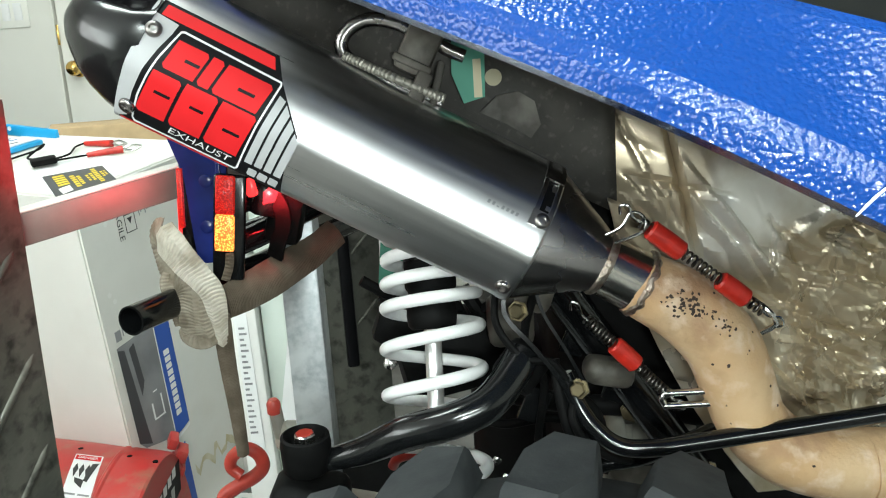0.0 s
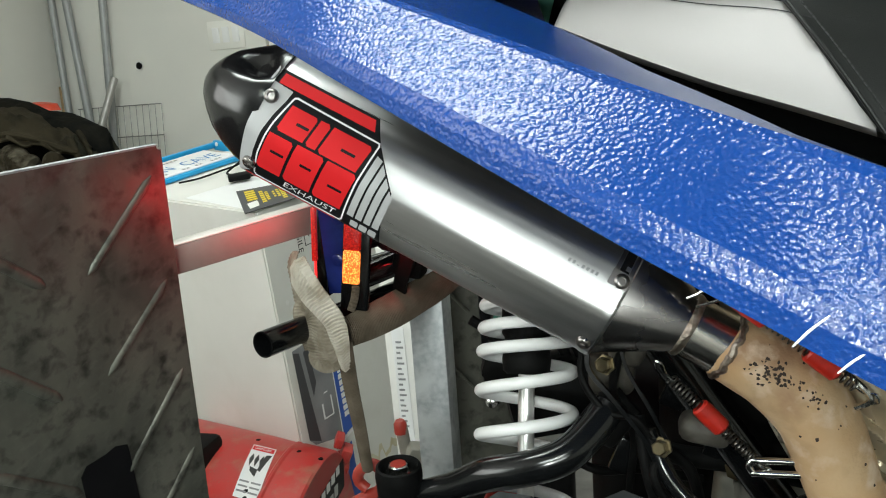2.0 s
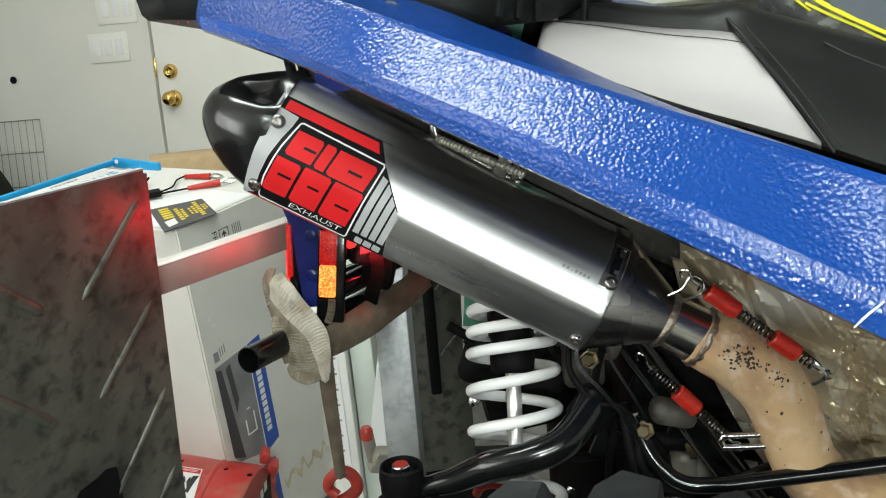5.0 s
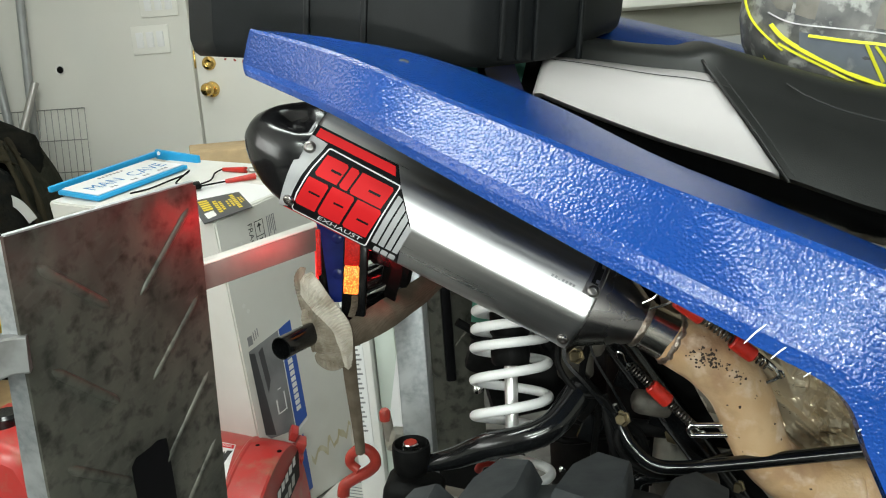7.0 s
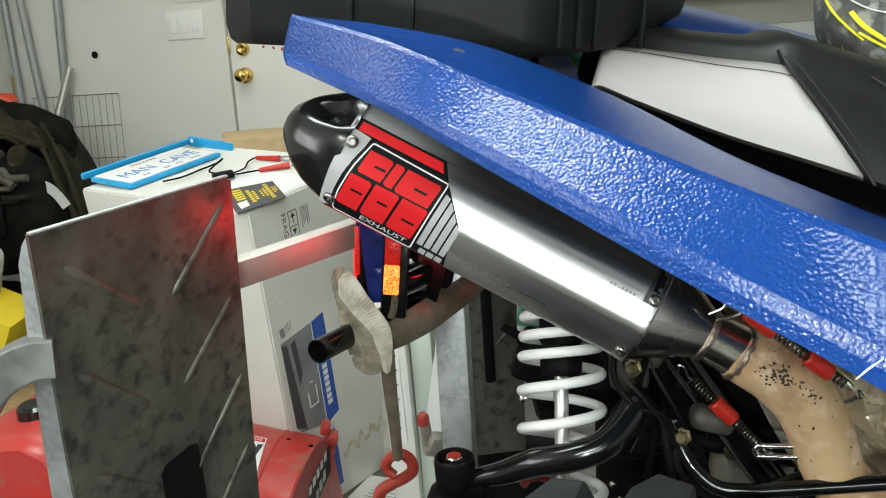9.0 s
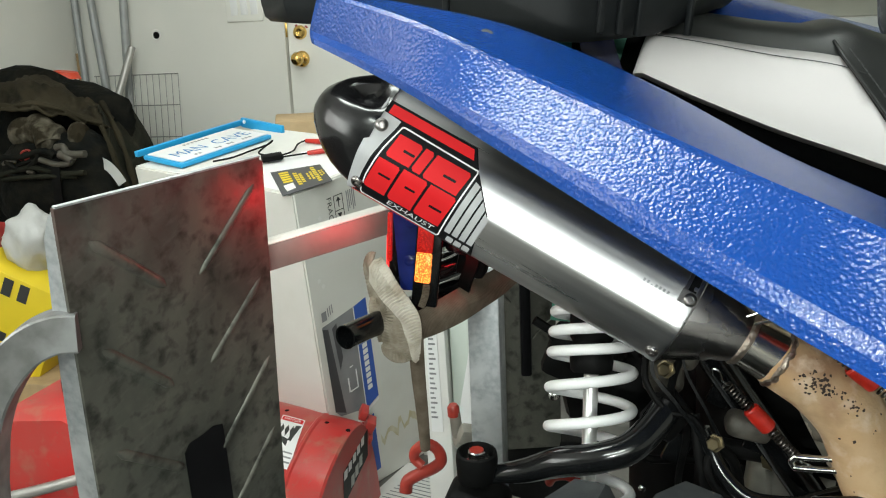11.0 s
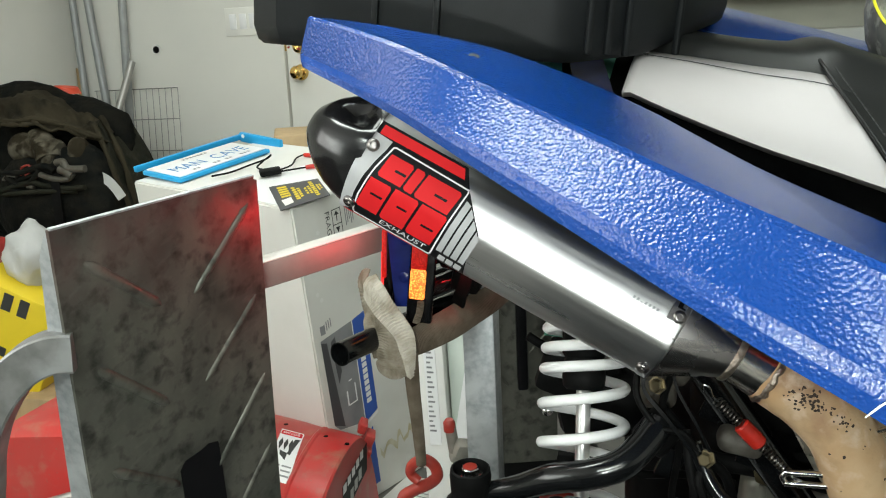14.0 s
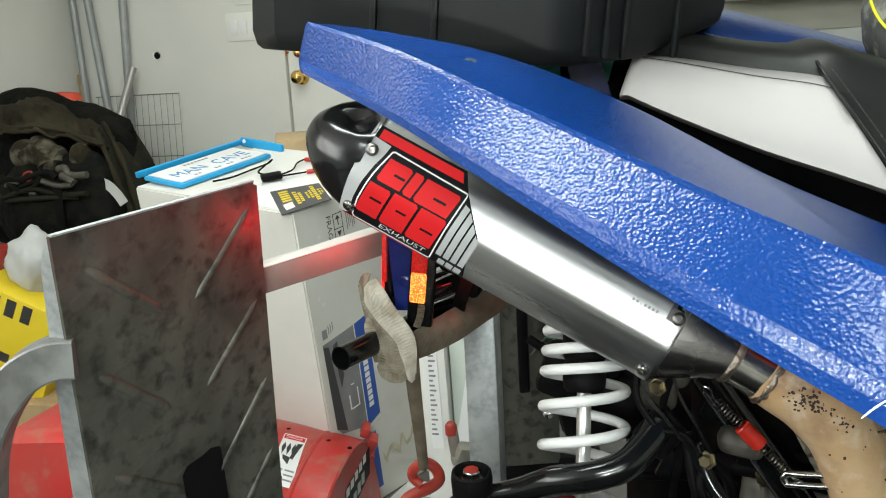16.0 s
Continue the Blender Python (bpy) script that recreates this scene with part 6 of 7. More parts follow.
band("knot_loop", [(-0.2511, 0.7640, 0.6552), (-0.2482, 0.7510, 0.6507), (-0.2429, 0.7410, 0.6440), (-0.2408, 0.7360, 0.6333), (-0.2411, 0.7360, 0.6203), (-0.2423, 0.7390, 0.6056), (-0.2398, 0.7460, 0.5920), (-0.2354, 0.7620, 0.5848)], lambda u: 0.0140 - 0.002 * u, "strapm", strap, -0.15, label="webbing wrapped round the tube", crumple=0.0022, rib=0.0008, lift=0.003)
band("knot_loop", [(-0.2615, 0.7640, 0.6573), (-0.2646, 0.7560, 0.6491), (-0.2621, 0.7490, 0.6398), (-0.2583, 0.7450, 0.6246), (-0.2575, 0.7480, 0.6054)], lambda u: 0.0048 + 0.003 * math.sin(math.pi * u), "strapm", strap, 0.9, crumple=0.0014)
band("knot_loop", [(-0.2574, 0.7550, 0.6012), (-0.2507, 0.7450, 0.5966), (-0.2386, 0.7400, 0.5925), (-0.2268, 0.7420, 0.5937), (-0.2203, 0.7500, 0.5988)], lambda u: 0.0052 + 0.0030 * math.sin(math.pi * u), "strapm", strap, 0.5, crumple=0.0012)
band("knot_loop", [(-0.2380, 0.7500, 0.6624), (-0.2268, 0.7350, 0.6514), (-0.2239, 0.7300, 0.6363), (-0.2256, 0.7300, 0.6211), (-0.2262, 0.7340, 0.6025), (-0.2234, 0.7410, 0.5898)], lambda u: 0.0046 + 0.0022 * math.sin(math.pi * u), "strapm", strap, 0.8, crumple=0.0012)
part("knot_core", sweep(B(), [(-0.2674, 0.7740, 0.6751), (-0.2573, 0.7700, 0.6503), (-0.2491, 0.7640, 0.6239), (-0.2430, 0.7640, 0.6040)], lambda u: 0.008 + 0.009 * math.sin(math.pi * min(1, max(0, u * 0.9 + 0.05))), 14, 8), "strapm", strap)
band("hanging_strap", [(-0.2166, 0.7405, 0.6154), (-0.2180, 0.7465, 0.5953), (-0.2217, 0.7630, 0.5555), (-0.2266, 0.7890, 0.5038), (-0.2310, 0.8100, 0.4580), (-0.2350, 0.8250, 0.4370)], lambda u: 0.0088 - 0.0026 * u, "strapd", strap, 0.35, label="dirty taut webbing", rib=0.0005)
band("side_strap", [(-0.2208, 0.7510, 0.6195), (-0.2089, 0.7610, 0.6231), (-0.1963, 0.7810, 0.6258), (-0.1790, 0.8030, 0.6316), (-0.1625, 0.8330, 0.6376), (-0.1429, 0.8550, 0.6463), (-0.1220, 0.8780, 0.6606)], lambda u: 0.0150 + 0.0035 * math.sin(math.pi * min(1, u * 1.15)), "strapd", strap, 0.25, up=(0.5, -0.85, 0.1), label="wide brown webbing in a loop", rib=0.00045)
band("loose_end", [(-0.2090, 0.7700, 0.6656), (-0.2102, 0.7660, 0.6533), (-0.2147, 0.7640, 0.6409)], 0.0040, "strapd", strap, 0.3)
hk = thing("tie_down_hook", (-0.245, 0.85, 0.40), "red rubber-dipped steel strap hook", "hook")
bm = B()
sweep(bm, [(-0.246, 0.846, 0.404), (-0.256, 0.846, 0.414), (-0.252, 0.842, 0.428), (-0.237, 0.840, 0.438), (-0.224, 0.842, 0.430), (-0.221, 0.845, 0.414), (-0.233, 0.85, 0.400), (-0.252, 0.85, 0.390), (-0.267, 0.848, 0.380), (-0.270, 0.846, 0.366)], lambda u: 0.0062 + 0.0024 * u, 14, 8)
part("hook_body", bm, "hookred", hk)
bm = B()
for x, y, z in ((-0.195, 0.88, 0.435), (-0.205, 0.90, 0.42), (-0.19, 0.89, 0.405)):
    add_box(bm, (0.022, 0.02, 0.026), pose(x, y, z, 20, 15, 30), 0.006)
rod(bm, (-0.207, 0.885, 0.43), (-0.210, 0.88, 0.468), 0.0075, 12)
part("shackle", bm, "aged", hk, "grey steel shackle with red tip")
part("shackle_tip", lathe(B(), (-0.2105, 0.879, 0.4685), (0, -0.1, 1), [(0.0078, -0.008), (0.0078, 0.004), (0.005, 0.008), (0, 0.008)], 12), "hookred", hk)

# ---- the galvanised trailer under the quad: deck, rear rail, ribbed ramps ----
trailer = thing("trailer", (0.5, 0.85, FLOOR), "low galvanised trailer with ribbed steel loading ramps stood up", "trailer")
bm = B()
add_box(bm, (2.2, 1.20, 0.025), pose(0.79, 0.85, -0.0575), 0.004)
add_box(bm, (2.2, 0.05, 0.09), pose(0.79, 0.30, -0.118), 0.004)
add_box(bm, (2.2, 0.05, 0.09), pose(0.79, 1.40, -0.118), 0.004)
part("deck", bm, "galv", trailer, "galvanised trailer deck")
r0, r1 = Vector((-0.470, 0.597, 0.688)), Vector((-0.170, 0.869, 0.7475))
part("rear_rail", add_box(B(), ((r1 - r0).length, 0.030, 0.0275), frame_mat((r0 + r1) / 2 + Vector((-0.009, 0.011, 0.001)), r1 - r0, (0, 0, 1)), 0.002), "rail", trailer, "steel rail, darkened so that the lamp's red shows")
# separate pale strip, as the rail's own colour is darkened for the red light
part("rail_top", add_box(B(), ((r1 - r0).length, 0.028, 0.0012), frame_mat((r0 + r1) / 2 + Vector((-0.009, 0.011, 0.0156)), r1 - r0, (0, 0, 1)), 0.0003), "railtop", trailer, "pale worn top strip, lighter than the rail's darkened sides")
bm = B()
add_box(bm, (0.04, 0.04, 0.80), pose(-0.165, 0.885, 0.345), 0.003)
part("rail_post", bm, "galv", trailer)

PN = Vector((1, -0.367, -0.180)).normalized()


def on_plane(y, z, off=0.0):
    return Vector((-0.731 + 0.367 * y + 0.180 * z, y, z)) + PN * off


corner = [(0.453, 0.809), (0.661, 0.823), (0.735, 0.431), (0.800, 0.08), (0.580, 0.08), (0.496, 0.556)]
bm = B()
lo = [bm.verts.new(on_plane(y, z, -0.004)) for y, z in corner]
hi = [bm.verts.new(on_plane(y, z, 0.0)) for y, z in corner]
bm.faces.new(lo)
bm.faces.new(list(reversed(hi)))
for i in range(6):
    bm.faces.new((lo[i], hi[i], hi[(i + 1) % 6], lo[(i + 1) % 6]))
bmesh.ops.bevel(bm, geom=[e for e in bm.edges if e.calc_length() < 0.006 and (e.verts[0].co - on_plane(0.453, 0.809)).length > 0.02], offset=0.004, segments=3, affect="EDGES")
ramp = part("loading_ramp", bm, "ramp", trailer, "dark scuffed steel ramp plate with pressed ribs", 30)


def rib(a, b, r=0.0036):
    a, b = on_plane(*a), on_plane(*b)
    bm = B()
    d = (b - a).normalized()
    t = PN.cross(d)
    loops = []
    for k in range(13):
        u = k / 12
        w = r * min(1.0, 9 * u + 0.3, 9 * (1 - u) + 0.3)
        p = a.lerp(b, u)
        loops.append([p + t * (w * 1.15 * math.cos(g)) + PN * (w * 1.0 * math.sin(g) - 0.0006) for g in (math.pi * q / 6 for q in range(7))])
    rings(bm, loops, closed=False)
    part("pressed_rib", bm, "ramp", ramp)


for a, b in (((0.483, 0.777), (0.558, 0.719)), ((0.653, 0.797), (0.595, 0.720)), ((0.673, 0.698), (0.615, 0.623)), ((0.694, 0.603), (0.636, 0.516)), ((0.498, 0.677), (0.572, 0.616)), ((0.515, 0.572), (0.591, 0.519)), ((0.711, 0.512), (0.655, 0.425)), ((0.545, 0.47), (0.62, 0.41))):
    rib(a, b, 0.0046 if a[0] < b[0] else 0.0034)
# hole in the plate, put in as a black patch on its face
bm = B()
pts = [(0.589, 0.536), (0.594, 0.545), (0.612, 0.548), (0.622, 0.552), (0.634, 0.549), (0.637, 0.538), (0.668, 0.40), (0.622, 0.385)]
lo = [bm.verts.new(on_plane(y, z, 0.0006)) for y, z in pts]
hi = [bm.verts.new(on_plane(y, z, 0.0014)) for y, z in pts]
bm.faces.new(lo)
bm.faces.new(list(reversed(hi)))
for i in range(len(pts)):
    j = (i + 1) % len(pts)
    bm.faces.new((lo[i], hi[i], hi[j], lo[j]))
part("dark_hole_patch", bm, "stk_black", ramp, "flat black patch in place of a hole in the plate")
bm = B()
fl = [on_plane(0.455, 0.806, -0.001), on_plane(0.4965, 0.556, -0.001), on_plane(0.580, 0.08, -0.001)]
rings(bm, [[p, p - PN * w + Vector((0, -0.2 * w, 0)), p - PN * w + Vector((0.002, 0.0, 0)), p + Vector((0.001, 0.003, 0)) - PN * 0.002] for p, w in ((fl[0] + Vector((0.0, 0.0, 0.002)), 0.003), (fl[0].lerp(fl[1], 0.03), 0.010), (fl[0].lerp(fl[1], 0.10), 0.017), (fl[0].lerp(fl[1], 0.5), 0.024), (fl[1], 0.028), (fl[2], 0.028))])
part("side_flange", bm, "galv", ramp, "galvanised folded ramp edge")
bm = B()
rings(bm, [[p + PN * 0.0003, p + PN * 0.0003 + Vector((0, 0, 0.0016)), p - PN * 0.0042 + Vector((0, 0, 0.0016)), p - PN * 0.0042] for p in (on_plane(0.4545, 0.8090), on_plane(0.6580, 0.8226))])
part("top_edge", bm, "galv", ramp, "bright worn top edge")
bm = B()
sweep(bm, [(-0.430, 0.478, 0.703), (-0.448, 0.470, 0.703), (-0.470, 0.462, 0.692), (-0.492, 0.456, 0.668), (-0.510, 0.452, 0.635), (-0.522, 0.45, 0.59), (-0.53, 0.45, 0.50), (-0.53, 0.45, 0.1)], 0.0185, n=8, section=[(-0.8, -0.8), (-0.7, -0.9), (0.7, -0.9), (0.8, -0.8), (0.8, 0.8), (0.7, 0.9), (-0.7, 0.9), (-0.8, 0.8)], up=(0, 0, 1))
part("bent_arm", bm, "galvdk", trailer, "bent galvanised box-section arm")
part("arm_foot", add_box(B(), (0.06, 0.16, 0.06), pose(-0.53, 0.52, 0.07), 0.004), "galv", trailer)
part("cross_member", add_box(B(), (0.36, 0.06, 0.05), pose(-0.40, 0.60, -0.02), 0.004), "galv", trailer)
part("cross_member", add_box(B(), (0.06, 0.05, 0.12), pose(-0.53, 0.57, -0.01), 0.004), "galv", trailer)

# the second ramp, behind the shock
bm = B()
add_box(bm, (0.105, 0.006, 0.52), frame_mat((-0.150, 1.122, 0.56), (1, 0.30, 0), (0.02, 0, 1)), 0.002)
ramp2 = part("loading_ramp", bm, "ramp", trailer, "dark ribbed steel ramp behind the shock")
part("side_flange", add_box(B(), (0.0235, 0.02, 0.50), pose(-0.2165, 1.098, 0.592, 0, -1, 0), 0.002), "galv", ramp2, "galvanised folded ramp edge")
bm = B()
rings(bm, [[Vector((-0.229, 1.10, 0.50)), Vector((-0.229, 1.098, 0.50)), Vector((-0.2285, 1.098, 0.49)), Vector((-0.2285, 1.10, 0.49))], [Vector((-0.262, 1.10, 0.325)), Vector((-0.262, 1.098, 0.325)), Vector((-0.215, 1.098, 0.335)), Vector((-0.215, 1.10, 0.335))]])
part("gusset", bm, "white", ramp2)
part("slot", add_box(B(), (0.017, 0.008, 0.30), frame_mat((-0.150, 1.117, 0.575), (1, 0.30, 0), (-0.10, 0, 1)), 0.004), "stk_black", ramp2)
for x, z in ((-0.185, 0.56), (-0.185, 0.45), (-0.125, 0.60), (-0.125, 0.50)):
    s = 1 if x < -0.15 else -1
    rib2 = sweep(B(), [(x - 0.014, 1.104 + 0.3 * (x + 0.15) + 0.008, z + 0.016 * s), (x + 0.014, 1.110 + 0.3 * (x + 0.15) + 0.008, z - 0.016 * s)], 0.0025, 8, 1)
    part("pressed_rib", rib2, "ramp", ramp2)
part("side_flange", add_box(B(), (0.016, 0.02, 0.42), pose(-0.092, 1.14, 0.665, 0, 2, 0), 0.002), "door", ramp2, "pale ramp edge strip")
part("ramp_stand", add_box(B(), (0.20, 0.05, 0.36), pose(-0.14, 1.16, 0.13), 0.004), "dullblack", trailer, "dark ramp stand")

# ---- white carton with things on top ----
A, Bc, D = Vector((-0.715, 1.575, 0.631)), Vector((-1.240, 1.797, 0.667)), Vector((-0.715 + 0.172, 1.575 + 0.384, 0.631 + 0.061))
Cc = Bc + D - A
sink = Vector((0.022, 0.135, -1.0))


def to_floor(p):
    q = p + sink * ((p.z - FLOOR) / 1.0)
    return Vector((q.x, q.y, FLOOR))


bm = B()
rings(bm, [[to_floor(p) for p in (A, Bc, Cc, D)], [A, Bc, Cc, D]])
bmesh.ops.bevel(bm, geom=list(bm.edges), offset=0.004, segments=2, affect="EDGES")
carton = solo("carton", bm, "carton", "large dented white cardboard carton, leaning slightly", "box")
e1, e2 = (Bc - A).normalized(), (D - A).normalized()
up = e2.cross(e1).normalized()
if up.z < 0:
    up = -up


def top(u, v, off=0.0):
    return A + e1 * u + e2 * v + up * off


# print on the carton's sides
down = (to_floor(A) - A).normalized()
FN = e2.cross(down).normalized()
if FN.y > 0:
    FN = -FN


def face(u, v, off=0.001):
    return A + e2 * u + down * v + FN * off


def print_on(name, shapes, mat, off=0.0012, label=""):
    for sh in shapes:
        bm = B()
        bm.faces.new([bm.verts.new(face(u, v, off)) for u, v in sh])
        part(name, bm, mat, carton, label)


def rect(u0, v0, u1, v1):
    return [(u0, v0), (u1, v0), (u1, v1), (u0, v1)]


print_on("sink_picture", [[(0.022, 0.330), (0.130, 0.322), (0.127, 0.600), (0.040, 0.575), (0.024, 0.555)]], "print_grey", 0.0010, "grey product picture of bathroom fittings")
print_on("picture_shade", [[(0.022, 0.335), (0.040, 0.342), (0.058, 0.575), (0.024, 0.555)], [(0.052, 0.345), (0.068, 0.338), (0.074, 0.43), (0.060, 0.46)]], "print_dark", 0.0014)
print_on("picture_tap", [rect(0.078, 0.49, 0.083, 0.53), rect(0.083, 0.527, 0.112, 0.531), rect(0.108, 0.48, 0.112, 0.530), rect(0.090, 0.465, 0.102, 0.468)], "white", 0.0014)
print_on("blue_banner", [[(0.130, 0.322), (0.176, 0.315), (0.176, 0.588), (0.127, 0.603)]], "print_blue", 0.0012, "blue banner with white bars")
print_on("banner_bar", [[(0.1420, v), (0.1590, v - 0.001), (0.1590, v + 0.012), (0.1420, v + 0.013)] for v in [0.395 + 0.0165 * k for k in range(10)]], "white", 0.0016)
print_on("blue_banner", [[(0.085, 0.655), (0.150, 0.625), (0.150, 0.79), (0.11, 0.79)]], "print_blue", 0.0012)
print_on("banner_line", [[(0.05, 0.628), (0.175, 0.592), (0.175, 0.598), (0.05, 0.636)], [(0.1275, 0.322), (0.1305, 0.322), (0.1285, 0.612), (0.1255, 0.612)]], "white", 0.0018)
print_on("small_print", [rect(0.026, 0.295, 0.042, 0.318), rect(0.046, 0.290, 0.049, 0.312), rect(0.053, 0.288, 0.056, 0.310), rect(0.060, 0.286, 0.063, 0.308)], "print_grey", 0.0012)
# handling marks near the top edge
AU, AV = 0.116, 0.040
frame_lines = []
for u0, v0, u1, v1 in ((AU, AV, AU + 0.03, AV + 0.002), (AU, AV + 0.036, AU + 0.03, AV + 0.038), (AU, AV, AU + 0.002, AV + 0.075), (AU + 0.028, AV, AU + 0.03, AV + 0.075), (AU, AV + 0.073, AU + 0.03, AV + 0.075), (AU + 0.0135, AV + 0.010, AU + 0.0165, AV + 0.030)):
    frame_lines.append(rect(u0, v0, u1, v1))
frame_lines.append([(AU + 0.007, AV + 0.015), (AU + 0.015, AV + 0.005), (AU + 0.023, AV + 0.015)])
frame_lines.append([(AU + 0.008, AV + 0.044), (AU + 0.022, AV + 0.044), (AU + 0.015, AV + 0.058)])
print_on("handling_mark", frame_lines, "ink")
bm = letters("FRAGILE", 0.014, 0.085)
for v in bm.verts:
    v.co = face(AU - 0.021 + v.co.y, AV + v.co.x, 0.0012)
part("printed_word", bm, "ink", carton, "printed word FRAGILE")
print_on("fine_print", [rect(AU + 0.042 + 0.006 * k, AV, AU + 0.045 + 0.006 * k, AV + 0.05 - 0.006 * (k % 3)) for k in range(5)], "print_grey")
print_on("dent", [[(u, v), (u + 0.006, v - 0.004), (u + 0.012, v + 0.002), (u + 0.008, v + 0.008), (u + 0.002, v + 0.007)] for u, v in ((0.060, 0.075), (0.040, 0.232), (0.03, 0.215))], "paper", 0.0016, "torn paper dents")
bm = B()
rnd = random.Random(3)
pts = [(0.165 + 0.22 * k / 24, 0.705 + 0.014 * math.sin(k * 1.3) + rnd.uniform(-0.012, 0.012)) for k in range(25)]
loops = [[face(u, v, 0.0012), face(u, v + 0.018 + 0.006 * math.sin(u * 90), 0.0012)] for u, v in pts]
rings(bm, loops, closed=False)
part("water_stain", bm, "stain", carton, "yellowish water stain line")

# novelty plate on its blue frame
p0, p1 = Vector((-1.085, 1.767, 0.662)), Vector((-0.966, 2.036, 0.705))
plate = thing("novelty_plate", p0, "white novelty plate reading MAN CAVE in blue frame", "sign")
PM = frame_mat(p0 + up * 0.012, p1 - p0, up)
PM = PM @ pose(0, 0, 0, 2, 0, 0)
part("plate_frame", add_box(B(), (0.30, 0.156, 0.012), PM @ pose(0.146, 0.076, -0.004), 0.004), "cyan", plate, "bright blue plastic frame")
part("plate_face", add_box(B(), (0.282, 0.138, 0.003), PM @ pose(0.146, 0.077, 0.0036), 0.001), "white", plate)
bm = letters("MAN  CAVE", 0.046, 0.240)
for v in bm.verts:
    v.co = PM @ Vector((v.co.x + 0.027, v.co.y + 0.046, 0.0058))
part("plate_letters", bm, "plateblue", plate, "mid blue letters")
for x0, y0, w in ((0.10, 0.118, 0.085), (0.125, 0.020, 0.020), (0.165, 0.020, 0.015), (0.215, 0.020, 0.04), (0.06, 0.020, 0.02)):
    for k in range(max(2, int(w / 0.012))):
        bm = B()
        bm.faces.new([bm.verts.new(PM @ Vector((x0 + 0.012 * k + x, y0 + y, 0.0058))) for x, y in ((0, 0), (0.008, 0), (0.008, 0.011), (0, 0.011))])
        part("print_bar", bm, "print_grey", plate)
f0, f1 = Vector((-1.268, 1.853, 0.690)), Vector((-1.125, 2.185, 0.742))
part("back_rail", add_box(B(), ((f1 - f0).length, 0.014, 0.016), frame_mat((f0 + f1) / 2, f1 - f0, up), 0.003), "cyan", plate)
bm = B()
f2 = Vector((-0.962, 2.105, 0.722))
add_box(bm, ((f2 - f1).length, 0.012, 0.028), frame_mat((f1 + f2) / 2, f2 - f1, up), 0.003)
part("end_bracket", bm, "cyan", plate)
part("bracket_hole", lathe(B(), f1.lerp(f2, 0.1) + Vector((-0.002, -0.0075, 0.004)), (-0.35, -1, 0), [(0.006, 0), (0.006, 0.001), (0, 0.001)], 12), "white", plate)

# printed card, test leads and papers on the carton
cm = [Vector((-0.833, 1.725, 0.655)), Vector((-0.733, 1.787, 0.665)), Vector((-0.655, 1.661, 0.645)), Vector((-0.730, 1.556, 0.628))]
card = thing("printed_card", cm[0], "black and yellow printed card lying on carton", "card")
bm = B()
rings(bm, [[p + up * 0.0015 for p in cm], [p + up * 0.003 for p in cm]])
part("card_stock", bm, "print_dark", card)


def on_card(u, v):
    return cm[0].lerp(cm[1], u).lerp(cm[3].lerp(cm[2], u), v) + up * 0.0036


bm = B()
for u0, v0, u1, v1 in ((0.13, 0.10, 0.32, 0.60), (0.38, 0.22, 0.46, 0.82), (0.48, 0.30, 0.54, 0.75), (0.62, 0.35, 0.66, 0.70), (0.69, 0.30, 0.74, 0.72), (0.76, 0.10, 0.84, 0.88), (0.87, 0.32, 0.91, 0.66), (0.93, 0.32, 0.96, 0.60)):
    n = max(1, int((v1 - v0) / 0.09))
    for k in range(n):
        a, b = v0 + (v1 - v0) * k / n, v0 + (v1 - v0) * (k + 0.72) / n
        bm.faces.new([bm.verts.new(on_card(u, v)) for u, v in ((u0, a), (u1, a), (u1, b), (u0, b))])
part("yellow_print", bm, "yellow", card)
bm = B()
bm.faces.new([bm.verts.new(on_card(u, v)) for u, v in ((0.10, 0.66), (0.30, 0.62), (0.30, 0.86), (0.12, 0.90))])
part("white_emblem", bm, "paper", card)
leads = thing("test_leads", (-0.86, 1.83, 0.68), "small black box with red crocodile clip leads", "cable")
bm = B()
T3 = lambda p, o=0.006: Vector(p) + up * o
add_box(bm, (0.052, 0.036, 0.014), frame_mat((-0.868, 1.815, 0.683), (0.9, 0.5, 0.1), up), 0.004)
part("inline_box", bm, "dullblack", leads)
bm = B()
sweep(bm, [(-1.02, 1.80, 0.676), (-0.985, 1.835, 0.681), (-0.965, 1.90, 0.690), (-0.94, 1.95, 0.700), (-0.915, 1.925, 0.712), (-0.935, 1.89, 0.690), (-0.92, 1.86, 0.686), (-0.885, 1.835, 0.684)], 0.0024, 8, 7)
sweep(bm, [(-0.855, 1.83, 0.684), (-0.84, 1.88, 0.690), (-0.855, 1.95, 0.700), (-0.85, 1.99, 0.705)], 0.0022, 8, 7)
sweep(bm, [(-0.85, 1.82, 0.682), (-0.82, 1.845, 0.684), (-0.795, 1.865, 0.686)], 0.0022, 8, 7)
part("cable", bm, "dullblack", leads)
for a, b in (((-0.795, 1.865, 0.686), (-0.725, 1.895, 0.692)), ((-0.848, 1.99, 0.704), (-0.775, 1.965, 0.702))):
    bm = B()
    sweep(bm, [a, b], lambda u: 0.0055 + 0.003 * u, 10, 1)
    part("clip_boot", bm, "red", leads, "red clip boot")
    bm = B()
    d = (Vector(b) - Vector(a)).normalized()
    for s in (1, -1):
        sweep(bm, [Vector(b), Vector(b) + d * 0.02 + up * 0.006 * s, Vector(b) + d * 0.04], 0.003, 6, 3)
    part("clip_jaw", bm, "chrome", leads)
bm = B()
rings(bm, [[p + up * o for p in (top(0.02, 0.005), top(0.26, 0.02), top(0.23, 0.27), top(0.01, 0.25))] for o in (0.0006, 0.0012)])
